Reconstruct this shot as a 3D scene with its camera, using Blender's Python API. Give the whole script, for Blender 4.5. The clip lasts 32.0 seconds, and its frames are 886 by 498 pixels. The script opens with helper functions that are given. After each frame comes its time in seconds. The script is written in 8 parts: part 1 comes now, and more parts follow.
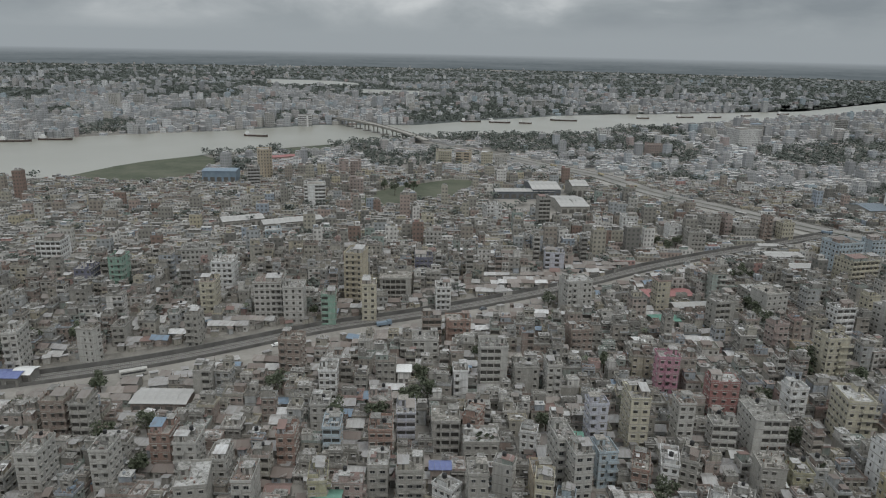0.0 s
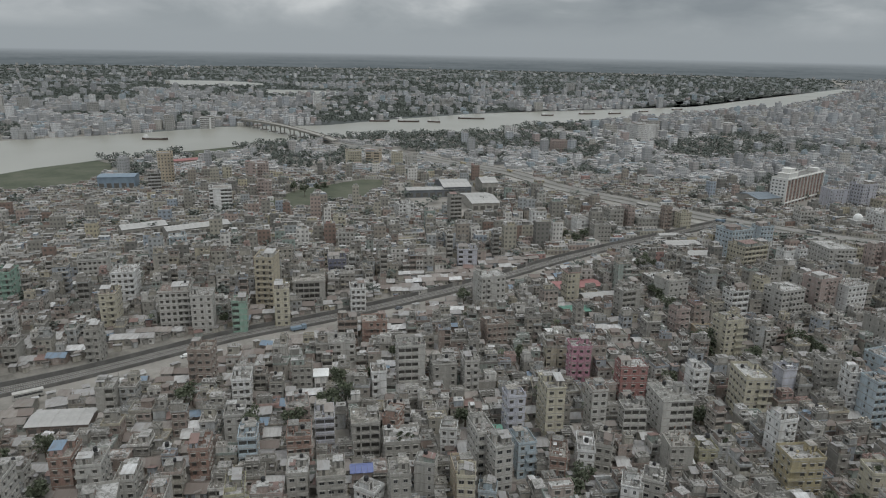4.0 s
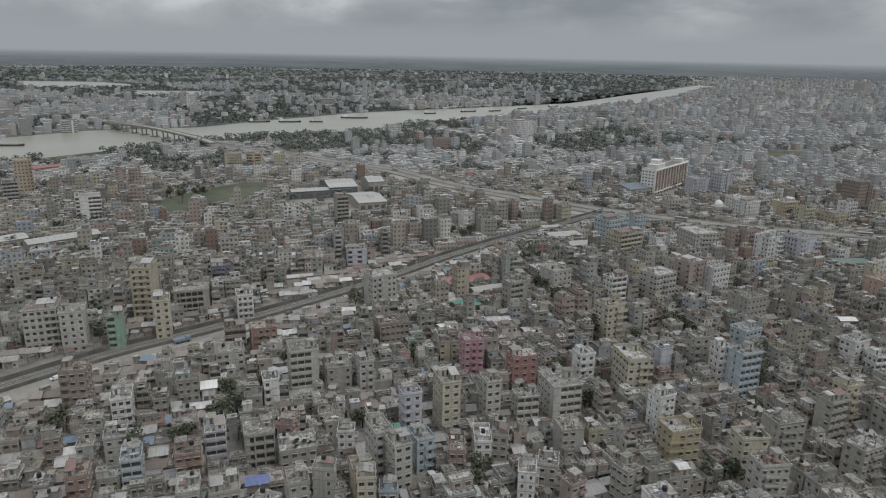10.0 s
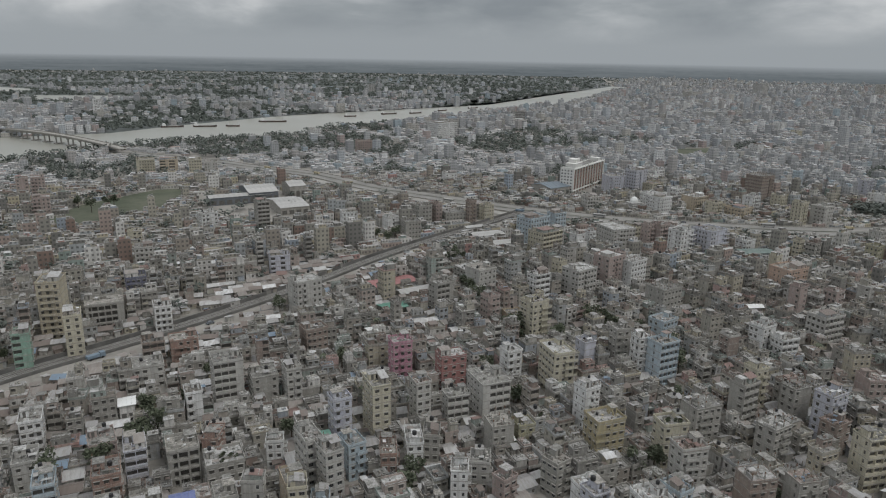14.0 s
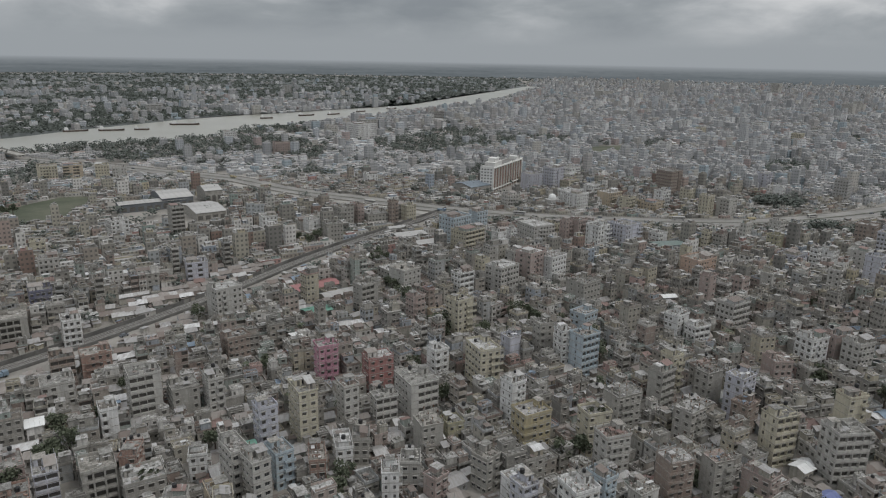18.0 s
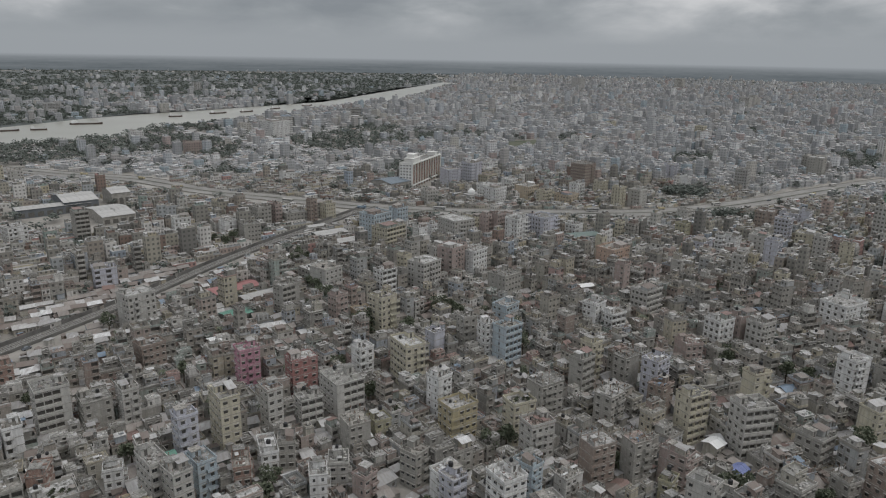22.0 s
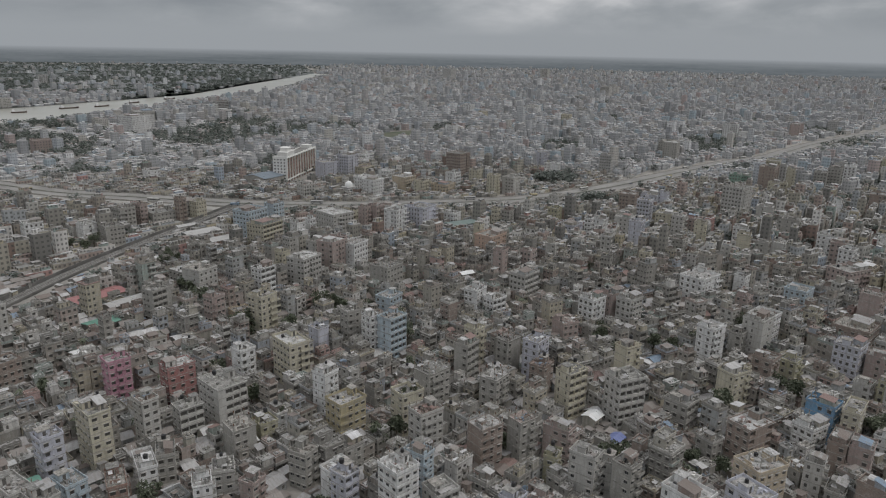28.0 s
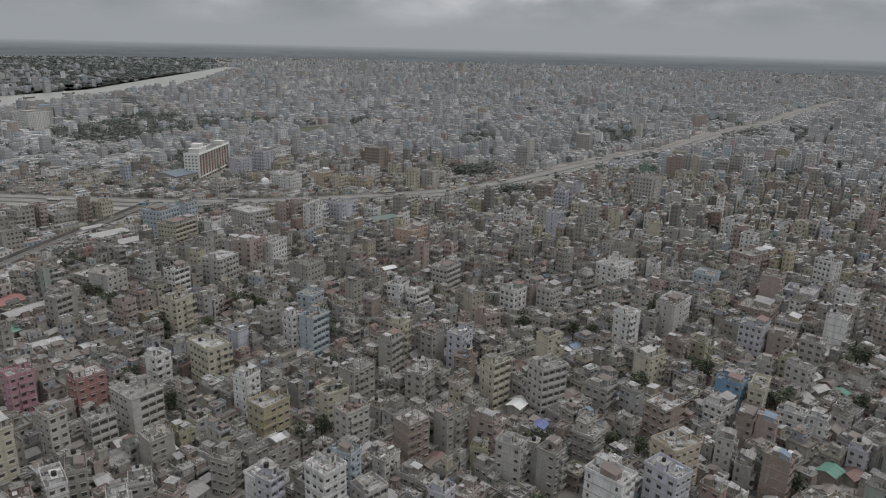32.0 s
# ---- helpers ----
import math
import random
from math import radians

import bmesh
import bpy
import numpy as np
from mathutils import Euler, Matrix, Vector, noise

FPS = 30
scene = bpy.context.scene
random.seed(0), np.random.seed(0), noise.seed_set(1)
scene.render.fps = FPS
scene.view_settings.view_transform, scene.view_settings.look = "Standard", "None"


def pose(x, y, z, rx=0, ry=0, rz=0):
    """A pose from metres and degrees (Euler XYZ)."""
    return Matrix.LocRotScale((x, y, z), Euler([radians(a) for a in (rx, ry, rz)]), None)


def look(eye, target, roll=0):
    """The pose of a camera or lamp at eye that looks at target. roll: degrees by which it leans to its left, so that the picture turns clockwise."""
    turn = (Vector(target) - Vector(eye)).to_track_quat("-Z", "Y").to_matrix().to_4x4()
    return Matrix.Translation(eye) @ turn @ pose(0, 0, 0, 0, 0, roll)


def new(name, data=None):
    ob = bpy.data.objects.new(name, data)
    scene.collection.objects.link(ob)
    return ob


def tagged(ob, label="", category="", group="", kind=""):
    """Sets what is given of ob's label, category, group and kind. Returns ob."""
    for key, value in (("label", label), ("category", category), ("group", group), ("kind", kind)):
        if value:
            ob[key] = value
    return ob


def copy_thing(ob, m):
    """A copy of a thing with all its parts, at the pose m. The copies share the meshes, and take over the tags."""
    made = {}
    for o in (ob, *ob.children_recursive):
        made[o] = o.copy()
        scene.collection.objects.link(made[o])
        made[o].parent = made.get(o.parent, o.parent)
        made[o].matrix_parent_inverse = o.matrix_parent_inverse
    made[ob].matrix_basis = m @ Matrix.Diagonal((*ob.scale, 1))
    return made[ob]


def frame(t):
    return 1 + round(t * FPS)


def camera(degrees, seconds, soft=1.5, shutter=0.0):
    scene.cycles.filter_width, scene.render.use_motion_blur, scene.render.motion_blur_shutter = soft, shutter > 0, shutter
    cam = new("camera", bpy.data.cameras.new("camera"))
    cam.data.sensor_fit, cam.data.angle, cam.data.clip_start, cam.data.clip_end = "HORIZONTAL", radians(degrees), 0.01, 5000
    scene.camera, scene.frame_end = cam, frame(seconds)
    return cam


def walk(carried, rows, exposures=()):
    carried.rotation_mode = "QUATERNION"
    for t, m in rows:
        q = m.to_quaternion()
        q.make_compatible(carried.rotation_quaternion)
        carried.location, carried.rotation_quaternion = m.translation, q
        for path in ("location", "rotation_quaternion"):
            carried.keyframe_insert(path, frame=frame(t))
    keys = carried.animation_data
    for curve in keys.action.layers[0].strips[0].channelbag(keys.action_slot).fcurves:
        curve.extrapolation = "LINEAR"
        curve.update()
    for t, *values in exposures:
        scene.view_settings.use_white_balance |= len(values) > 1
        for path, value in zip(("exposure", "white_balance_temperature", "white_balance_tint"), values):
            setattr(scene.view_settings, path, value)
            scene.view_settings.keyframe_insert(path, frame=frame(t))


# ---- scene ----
import collections

EXPOSURES = ((0.0, 0.28, 6300, 7), (13.0, 0.28, 6350, 8.5), (32.0, 0.25, 6400, 11))
# the camera: seconds, eye, heading to the left, pitch, roll
cam = camera(65.10, 32.0, soft=1.15)
ROWS = [
    (0, 1.18, -1.24, 130.83, 27.157, -16.095, 1.204),
    (0.5, 1.17, -1.16, 130.81, 26.261, -16.084, 1.214),
    (1, 1.16, -1.08, 130.79, 25.353, -16.078, 1.122),
    (1.5, 1.14, -1.01, 130.77, 24.438, -16.061, 1.117),
    (2, 1.12, -0.94, 130.74, 23.532, -16.039, 1.129),
    (2.5, 1.10, -0.87, 130.72, 22.596, -16.031, 1.110),
    (3, 1.08, -0.81, 130.69, 21.643, -16.030, 1.105),
    (3.5, 1.06, -0.75, 130.66, 20.692, -16.030, 1.123),
    (4, 1.03, -0.69, 130.64, 19.759, -16.015, 1.086),
    (4.5, 1.01, -0.64, 130.61, 18.910, -15.995, 1.102),
    (6.5, 0.90, -0.46, 130.49, 15.716, -15.978, 1.109),
    (7, 0.86, -0.42, 130.46, 14.943, -15.987, 1.117),
    (7.5, 0.83, -0.38, 130.43, 14.157, -15.990, 1.124),
    (8, 0.80, -0.35, 130.40, 13.369, -15.979, 1.114),
    (8.5, 0.77, -0.32, 130.37, 12.596, -15.972, 1.085),
    (9, 0.74, -0.29, 130.34, 11.810, -15.957, 1.083),
    (9.5, 0.70, -0.26, 130.31, 11.032, -15.939, 1.089),
    (10, 0.67, -0.23, 130.28, 10.254, -15.921, 1.104),
    (10.5, 0.63, -0.20, 130.25, 9.475, -15.900, 1.090),
    (11, 0.60, -0.17, 130.22, 8.674, -15.864, 1.076),
    (11.5, 0.56, -0.15, 130.19, 7.877, -15.819, 1.059),
    (12, 0.53, -0.12, 130.16, 7.089, -15.776, 1.057),
    (12.5, 0.49, -0.10, 130.13, 6.291, -15.736, 1.059),
    (13, 0.46, -0.08, 130.11, 5.470, -15.708, 1.069),
    (13.5, 0.42, -0.06, 130.08, 4.643, -15.663, 1.067),
    (14, 0.39, -0.03, 130.05, 3.819, -15.621, 1.048),
    (14.5, 0.35, -0.01, 130.02, 3.019, -15.582, 1.043),
    (16.5, 0.22, 0.08, 129.92, -0.256, -15.476, 1.046),
    (17, 0.19, 0.11, 129.89, -1.091, -15.463, 1.027),
    (17.5, 0.16, 0.13, 129.87, -1.923, -15.464, 1.033),
    (18, 0.13, 0.16, 129.85, -2.763, -15.459, 1.035),
    (18.5, 0.10, 0.18, 129.83, -3.582, -15.455, 1.035),
    (19, 0.07, 0.21, 129.81, -4.425, -15.464, 1.046),
    (19.5, 0.04, 0.24, 129.79, -5.271, -15.476, 1.045),
    (20, 0.02, 0.27, 129.77, -6.109, -15.502, 1.029),
    (20.5, -0.01, 0.31, 129.76, -6.960, -15.542, 1.058),
    (21, -0.03, 0.34, 129.74, -7.813, -15.572, 1.062),
    (21.5, -0.05, 0.38, 129.73, -8.661, -15.603, 1.053),
    (22, -0.07, 0.42, 129.71, -9.507, -15.641, 1.052),
    (22.5, -0.09, 0.46, 129.70, -10.354, -15.675, 1.063),
    (23, -0.11, 0.50, 129.69, -11.212, -15.700, 1.068),
    (23.5, -0.12, 0.55, 129.69, -12.071, -15.731, 1.045),
    (24, -0.14, 0.60, 129.68, -12.921, -15.771, 1.052),
    (24.5, -0.15, 0.65, 129.68, -13.783, -15.832, 1.070),
    (25, -0.16, 0.71, 129.67, -14.640, -15.887, 1.088),
    (25.5, -0.17, 0.77, 129.67, -15.499, -15.920, 1.075),
    (27.5, -0.18, 1.04, 129.69, -18.937, -16.104, 1.134),
    (28, -0.18, 1.12, 129.70, -19.770, -16.151, 1.162),
    (28.5, -0.17, 1.20, 129.71, -20.588, -16.191, 1.169),
    (29, -0.16, 1.28, 129.72, -21.415, -16.227, 1.168),
    (29.5, -0.15, 1.38, 129.74, -22.260, -16.262, 1.166),
    (30, -0.14, 1.47, 129.76, -23.105, -16.299, 1.205),
    (30.5, -0.12, 1.57, 129.78, -23.949, -16.347, 1.240),
    (31, -0.10, 1.67, 129.80, -24.805, -16.458, 1.250),
    (31.5, -0.08, 1.78, 129.83, -25.677, -16.573, 1.360),
    (32, -0.06, 1.90, 129.85, -26.553, -16.500, 1.452),
]
walk(cam, [(t, pose(x, y, z, 90 + pitch, 0, yaw) @ pose(0, 0, 0, 0, 0, roll)) for t, x, y, z, yaw, pitch, roll in ROWS],
     exposures=EXPOSURES)

# ---- sky and sun: a bright overcast noon with layered cloud ----
world = bpy.data.worlds.new("overcast_sky")
scene.world = world
world.use_nodes = True
wn, wl = world.node_tree.nodes, world.node_tree.links
wn.clear()


def wnode(kind, **values):
    n = wn.new(kind)
    for k, v in values.items():
        n.inputs[k].default_value = v
    return n


sky = wn.new("ShaderNodeTexSky")
sky.sky_type, sky.sun_disc = "NISHITA", False
sky.sun_elevation, sky.sun_rotation = radians(58), radians(125)
sky.air_density, sky.dust_density = 1.6, 4.0
coord = wn.new("ShaderNodeTexCoord")
split = wn.new("ShaderNodeSeparateXYZ")
wl.new(coord.outputs["Generated"], split.inputs[0])


def wmath(op, a, b=0.0, clamp=False):
    n = wn.new("ShaderNodeMath")
    n.operation, n.use_clamp = op, clamp
    for i, v in enumerate((a, b)):
        if isinstance(v, (int, float)):
            n.inputs[i].default_value = v
        else:
            wl.new(v, n.inputs[i])
    return n.outputs[0]


# heaps of cloud, flattened towards the horizon, under a broken higher sheet
flat = wn.new("ShaderNodeMapping")
flat.inputs["Scale"].default_value = (1.0, 1.0, 3.0)
wl.new(coord.outputs["Generated"], flat.inputs[0])
puffs = wnode("ShaderNodeTexNoise", Scale=5.5, Detail=6.0, Roughness=0.52, Distortion=0.25)
wl.new(flat.outputs[0], puffs.inputs["Vector"])
sheet = wnode("ShaderNodeTexNoise", Scale=2.1, Detail=3.0, Roughness=0.5)
wl.new(flat.outputs[0], sheet.inputs["Vector"])
cloud = wmath("ADD", wmath("MULTIPLY", puffs.outputs["Fac"], 0.62), wmath("MULTIPLY", sheet.outputs["Fac"], 0.38))
ramp = wn.new("ShaderNodeValToRGB")
STOPS = ((0.36, (0.190, 0.208, 0.226)), (0.46, (0.242, 0.260, 0.275)), (0.53, (0.320, 0.334, 0.347)), (0.62, (0.47, 0.475, 0.48)))
tones = ramp.color_ramp.elements
tones.remove(tones[-1])
tones[0].position, tones[0].color = STOPS[0][0], (*STOPS[0][1], 1)
for pos, col in STOPS[1:]:
    tones.new(pos).color = (*col, 1)
wl.new(cloud, ramp.inputs[0])
# towards the horizon the clouds melt into one even grey
haze = wn.new("ShaderNodeMix")
haze.data_type = "RGBA"
haze.inputs["A"].default_value = (0.262, 0.279, 0.293, 1)
wl.new(ramp.outputs[0], haze.inputs["B"])
wl.new(wmath("MULTIPLY", wmath("SUBTRACT", split.outputs[2], 0.016, True), 26.0, True), haze.inputs["Factor"])
# an overcast sky is brightest overhead
over = wn.new("ShaderNodeMix")
over.data_type = "RGBA"
wl.new(haze.outputs["Result"], over.inputs["A"])
over.inputs["B"].default_value = (0.74, 0.75, 0.772, 1)
wl.new(wmath("MULTIPLY", wmath("SUBTRACT", split.outputs[2], 0.14, True), 1.5, True), over.inputs["Factor"])
bg_cloud, bg_sky, add = wn.new("ShaderNodeBackground"), wn.new("ShaderNodeBackground"), wn.new("ShaderNodeAddShader")
wl.new(over.outputs["Result"], bg_cloud.inputs[0])
wl.new(sky.outputs[0], bg_sky.inputs[0])
bg_sky.inputs[1].default_value = 0.004
wl.new(bg_cloud.outputs[0], add.inputs[0])
wl.new(bg_sky.outputs[0], add.inputs[1])
wl.new(add.outputs[0], wn.new("ShaderNodeOutputWorld").inputs[0])

sun_data = bpy.data.lights.new("sun", "SUN")
sun_data.energy, sun_data.angle, sun_data.color = 0.65, radians(16), (1.0, 0.97, 0.93)
sun = new("sun", sun_data)
sun.matrix_world = look((300, -210, 600), (0, 0, 0))

# ---- materials ----
class Nodes:
    """A small builder for node materials."""

    def __init__(self, name):
        self.mat = bpy.data.materials.new(name)
        self.mat.use_nodes = True
        self.n, self.l = self.mat.node_tree.nodes, self.mat.node_tree.links
        self.bsdf = self.n["Principled BSDF"]

    def put(self, value, socket):
        if isinstance(value, bpy.types.NodeSocket):
            self.l.new(value, socket)
        elif value is not None:
            socket.default_value = (*value, 1) if isinstance(value, tuple) and len(value) == 3 and socket.type == "RGBA" else value

    def math(self, op, a, b=0.0, clamp=False):
        n = self.n.new("ShaderNodeMath")
        n.operation, n.use_clamp = op, clamp
        self.put(a, n.inputs[0])
        self.put(b, n.inputs[1])
        return n.outputs[0]

    def coords(self, which="Object", scale=(1, 1, 1)):
        m = self.n.new("ShaderNodeMapping")
        m.inputs["Scale"].default_value = scale
        if which == "World":
            self.l.new(self.n.new("ShaderNodeNewGeometry").outputs["Position"], m.inputs[0])
        else:
            self.l.new(self.n.new("ShaderNodeTexCoord").outputs[which], m.inputs[0])
        return m.outputs[0]

    def noise(self, vector, scale, detail=4.0, rough=0.55, low=0.35, high=0.65):
        n = self.n.new("ShaderNodeTexNoise")
        self.l.new(vector, n.inputs["Vector"])
        n.inputs["Scale"].default_value, n.inputs["Detail"].default_value, n.inputs["Roughness"].default_value = scale, detail, rough
        r = self.n.new("ShaderNodeMapRange")
        self.l.new(n.outputs["Fac"], r.inputs[0])
        r.inputs[1].default_value, r.inputs[2].default_value = low, high
        return r.outputs[0]

    def mix(self, fac, a, b, blend="MIX"):
        n = self.n.new("ShaderNodeMix")
        n.data_type, n.blend_type = "RGBA", blend
        self.put(fac, n.inputs["Factor"])
        self.put(a, n.inputs["A"])
        self.put(b, n.inputs["B"])
        return n.outputs["Result"]

    def ramp(self, fac, stops, stepped=True):
        n = self.n.new("ShaderNodeValToRGB")
        n.color_ramp.interpolation = "CONSTANT" if stepped else "LINEAR"
        el = n.color_ramp.elements
        while len(el) > 1:
            el.remove(el[-1])
        el[0].position, el[0].color = stops[0][0], (*stops[0][1], 1)
        for pos, col in stops[1:]:
            el.new(pos).color = (*col, 1)
        self.l.new(fac, n.inputs[0])
        return n.outputs[0]

    def random(self, island=False):
        if island == "tone":
            a = self.n.new("ShaderNodeAttribute")
            a.attribute_name = "tone"
            return a.outputs["Fac"]
        if island:
            return self.n.new("ShaderNodeNewGeometry").outputs["Random Per Island"]
        return self.n.new("ShaderNodeObjectInfo").outputs["Random"]

    def bump(self, height, strength=0.4, distance=0.05):
        b = self.n.new("ShaderNodeBump")
        b.inputs["Strength"].default_value, b.inputs["Distance"].default_value = strength, distance
        self.l.new(height, b.inputs["Height"])
        self.l.new(b.outputs[0], self.bsdf.inputs["Normal"])

    def done(self, color, rough=0.8, metal=0.0, spec=0.3):
        self.put(color, self.bsdf.inputs["Base Color"])
        self.put(rough, self.bsdf.inputs["Roughness"])
        self.bsdf.inputs["Metallic"].default_value = metal
        self.bsdf.inputs["Specular IOR Level"].default_value = spec
        return self.mat


# paints of the quarter: (share, colour)
TOWN = ((0.00, (0.278, 0.265, 0.236)), (0.16, (0.371, 0.350, 0.294)), (0.28, (0.196, 0.190, 0.174)), (0.42, (0.453, 0.440, 0.405)), (0.50, (0.309, 0.275, 0.236)),
        (0.57, (0.247, 0.180, 0.150)), (0.64, (0.360, 0.375, 0.376)), (0.72, (0.433, 0.390, 0.289)), (0.78, (0.618, 0.600, 0.569)), (0.87, (0.371, 0.300, 0.265)),
        (0.92, (0.278, 0.330, 0.299)), (0.955, (0.330, 0.370, 0.415)), (0.985, (0.412, 0.260, 0.236)))


def weathered(name, color, island=False, seen="Object", wear=1.0):
    """Painted plaster with rain streaks, patches of mould and dust."""
    k = Nodes(name)
    base = k.ramp(k.random(island), color) if isinstance(color[0], tuple) else color
    v = k.coords(seen)
    streak = k.noise(k.coords(seen, (1.1, 1.1, 0.10)), 1.0, 5, 0.6, 0.42, 0.72)
    patch = k.noise(v, 0.22, 5, 0.6, 0.40, 0.70)
    grain = k.noise(v, 4.0, 3, 0.6, 0.3, 0.7)
    c = k.mix(k.math("MULTIPLY", streak, 0.55 * wear), base, (0.11, 0.105, 0.095))
    c = k.mix(k.math("MULTIPLY", patch, 0.42 * wear), c, (0.20, 0.185, 0.16))
    c = k.mix(k.math("MULTIPLY", grain, 0.20), c, (0.62, 0.60, 0.56))
    c = k.mix(k.math("MULTIPLY", k.noise(v, 1.4, 5, 0.7, 0.5, 0.68), 0.32 * wear), c, (0.13, 0.12, 0.105))
    c = k.mix(k.math("MULTIPLY", k.noise(k.coords(seen, (0.8, 0.8, 0.5)), 1.0, 5, 0.7, 0.52, 0.70), 0.38), c, (0.58, 0.565, 0.53))
    k.bump(grain, 0.25, 0.03)
    return k.done(c, 0.88, 0.0, 0.2)


M_WALL, M_WALL_JOINED = weathered("town_plaster", TOWN), weathered("town_plaster_of_rows", TOWN, "tone", "World")
# far town: tones paler and greyer, with the haze put into the paint
HAZED_TOWN = ((0.00, (0.37, 0.375, 0.375)), (0.20, (0.41, 0.41, 0.405)), (0.36, (0.31, 0.315, 0.32)), (0.46, (0.45, 0.455, 0.455)), (0.58, (0.39, 0.375, 0.36)), (0.68, (0.44, 0.46, 0.48)),
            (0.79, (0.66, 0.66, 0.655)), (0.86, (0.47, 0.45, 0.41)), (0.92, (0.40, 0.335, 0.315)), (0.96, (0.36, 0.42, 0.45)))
PAINTS = {}
COLOURS = {"white": (0.74, 0.74, 0.73), "yellow": (0.40, 0.34, 0.19), "brown": (0.25, 0.185, 0.15), "concrete": (0.33, 0.32, 0.29), "cream": (0.52, 0.48, 0.36),
           "pale": (0.47, 0.46, 0.43), "lilac": (0.52, 0.53, 0.60), "skyblue": (0.42, 0.51, 0.57), "pink": (0.46, 0.20, 0.28), "red": (0.32, 0.12, 0.11),
           "olive": (0.37, 0.35, 0.22), "blue": (0.10, 0.27, 0.45), "sand": (0.50, 0.41, 0.29), "rose": (0.36, 0.275, 0.25), "peach": (0.55, 0.38, 0.29),
           "brick": (0.28, 0.16, 0.12), "green": (0.20, 0.36, 0.28), "navy": (0.10, 0.11, 0.19), "orange": (0.48, 0.42, 0.30), "grey": (0.38, 0.38, 0.37)}


def paint(word):
    if word not in PAINTS:
        PAINTS[word] = weathered(word + "_plaster", COLOURS[word], wear=0.75)
    return PAINTS[word]


def roof_material(name, source):
    k = Nodes(name)
    v = k.coords("World")
    base = k.ramp(k.random(source), ((0.0, (0.28, 0.272, 0.255)), (0.25, (0.37, 0.36, 0.345)), (0.5, (0.21, 0.205, 0.195)), (0.68, (0.33, 0.31, 0.28)), (0.82, (0.48, 0.475, 0.46)), (0.96, (0.26, 0.20, 0.175))))
    c = k.mix(k.math("MULTIPLY", k.noise(v, 0.35, 6, 0.65, 0.42, 0.68), 0.62), base, (0.12, 0.115, 0.10))
    c = k.mix(k.math("MULTIPLY", k.noise(v, 1.6, 4, 0.6, 0.5, 0.75), 0.5), c, (0.58, 0.56, 0.52))
    c = k.mix(k.math("MULTIPLY", k.noise(v, 1.1, 6, 0.75, 0.5, 0.66), 0.55), c, (0.10, 0.095, 0.085))
    c = k.mix(k.math("MULTIPLY", k.noise(v, 0.55, 7, 0.7, 0.47, 0.60), 0.5), c, (0.075, 0.078, 0.060))
    k.bump(k.noise(v, 3.0), 0.3, 0.05)
    return k.done(c, 0.9, 0, 0.2)


M_ROOF, M_ROOF_JOINED = roof_material("roof_screed", False), roof_material("roof_screed_of_rows", "tone")


def tin_material(name, source):
    k = Nodes(name)
    base = k.ramp(k.random(source), ((0.0, (0.34, 0.335, 0.325)), (0.22, (0.24, 0.22, 0.20)), (0.42, (0.46, 0.455, 0.44)), (0.56, (0.20, 0.17, 0.15)), (0.73, (0.62, 0.62, 0.61)), (0.79, (0.30, 0.275, 0.25)), (0.92, (0.24, 0.165, 0.145)), (0.97, (0.20, 0.27, 0.34))))
    v = k.coords("Object")
    c = k.mix(k.math("MULTIPLY", k.noise(k.coords("Object", (0.9, 0.25, 0.5)), 1.0, 5, 0.65, 0.42, 0.7), 0.5), base, (0.16, 0.12, 0.095))
    w = k.n.new("ShaderNodeTexWave")
    k.l.new(v, w.inputs["Vector"])
    w.inputs["Scale"].default_value = 1.3
    k.bump(w.outputs["Fac"], 0.5, 0.05)
    return k.done(c, 0.55, 0.25, 0.4)


M_TIN, M_TIN_JOINED = tin_material("corrugated_tin", False), tin_material("corrugated_tin_of_rows", "tone")


def simple(name, a, b, scale, rough=0.8, metal=0.0, spec=0.3, seen="Object", bump=0.3, fine=None):
    """Two tones mixed at two scales."""
    k = Nodes(name)
    v = k.coords(seen)
    big, small = k.noise(v, scale, 5, 0.6, 0.36, 0.64), k.noise(v, scale * 9, 3, 0.6, 0.3, 0.7)
    c = k.mix(k.math("ADD", k.math("MULTIPLY", big, 0.7), k.math("MULTIPLY", small, 0.3)), a, b)
    if bump:
        k.bump(small, bump, fine or 0.05)
    return k.done(c, rough, metal, spec)


M_PANE = simple("dusty_window_pane", (0.05, 0.052, 0.055), (0.11, 0.11, 0.107), 0.5, 0.2, 0, 0.5, bump=0)
# dark tone for openings: the shade inside the rooms is put into the colour
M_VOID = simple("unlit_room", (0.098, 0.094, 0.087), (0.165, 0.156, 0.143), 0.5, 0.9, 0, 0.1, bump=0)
M_CONC = simple("bare_concrete", (0.22, 0.21, 0.19), (0.40, 0.385, 0.35), 0.5, 0.9)
M_TANK = simple("black_tank_plastic", (0.015, 0.015, 0.016), (0.05, 0.05, 0.05), 1.5, 0.45)
M_STEEL = simple("galvanised_steel", (0.28, 0.28, 0.28), (0.42, 0.42, 0.41), 2.0, 0.45, 0.6)
M_RUST = simple("rusty_rebar", (0.14, 0.07, 0.045), (0.22, 0.13, 0.08), 3.0, 0.8, 0.2)
M_GROUND = simple("trodden_city_ground", (0.20, 0.188, 0.168), (0.33, 0.312, 0.28), 0.06, 0.95, seen="World")
M_DIRT = simple("dusty_road", (0.13, 0.123, 0.108), (0.26, 0.245, 0.217), 0.12, 0.95, seen="World")
M_ASPHALT = simple("worn_asphalt", (0.10, 0.097, 0.092), (0.19, 0.184, 0.172), 0.1, 0.9, seen="World")
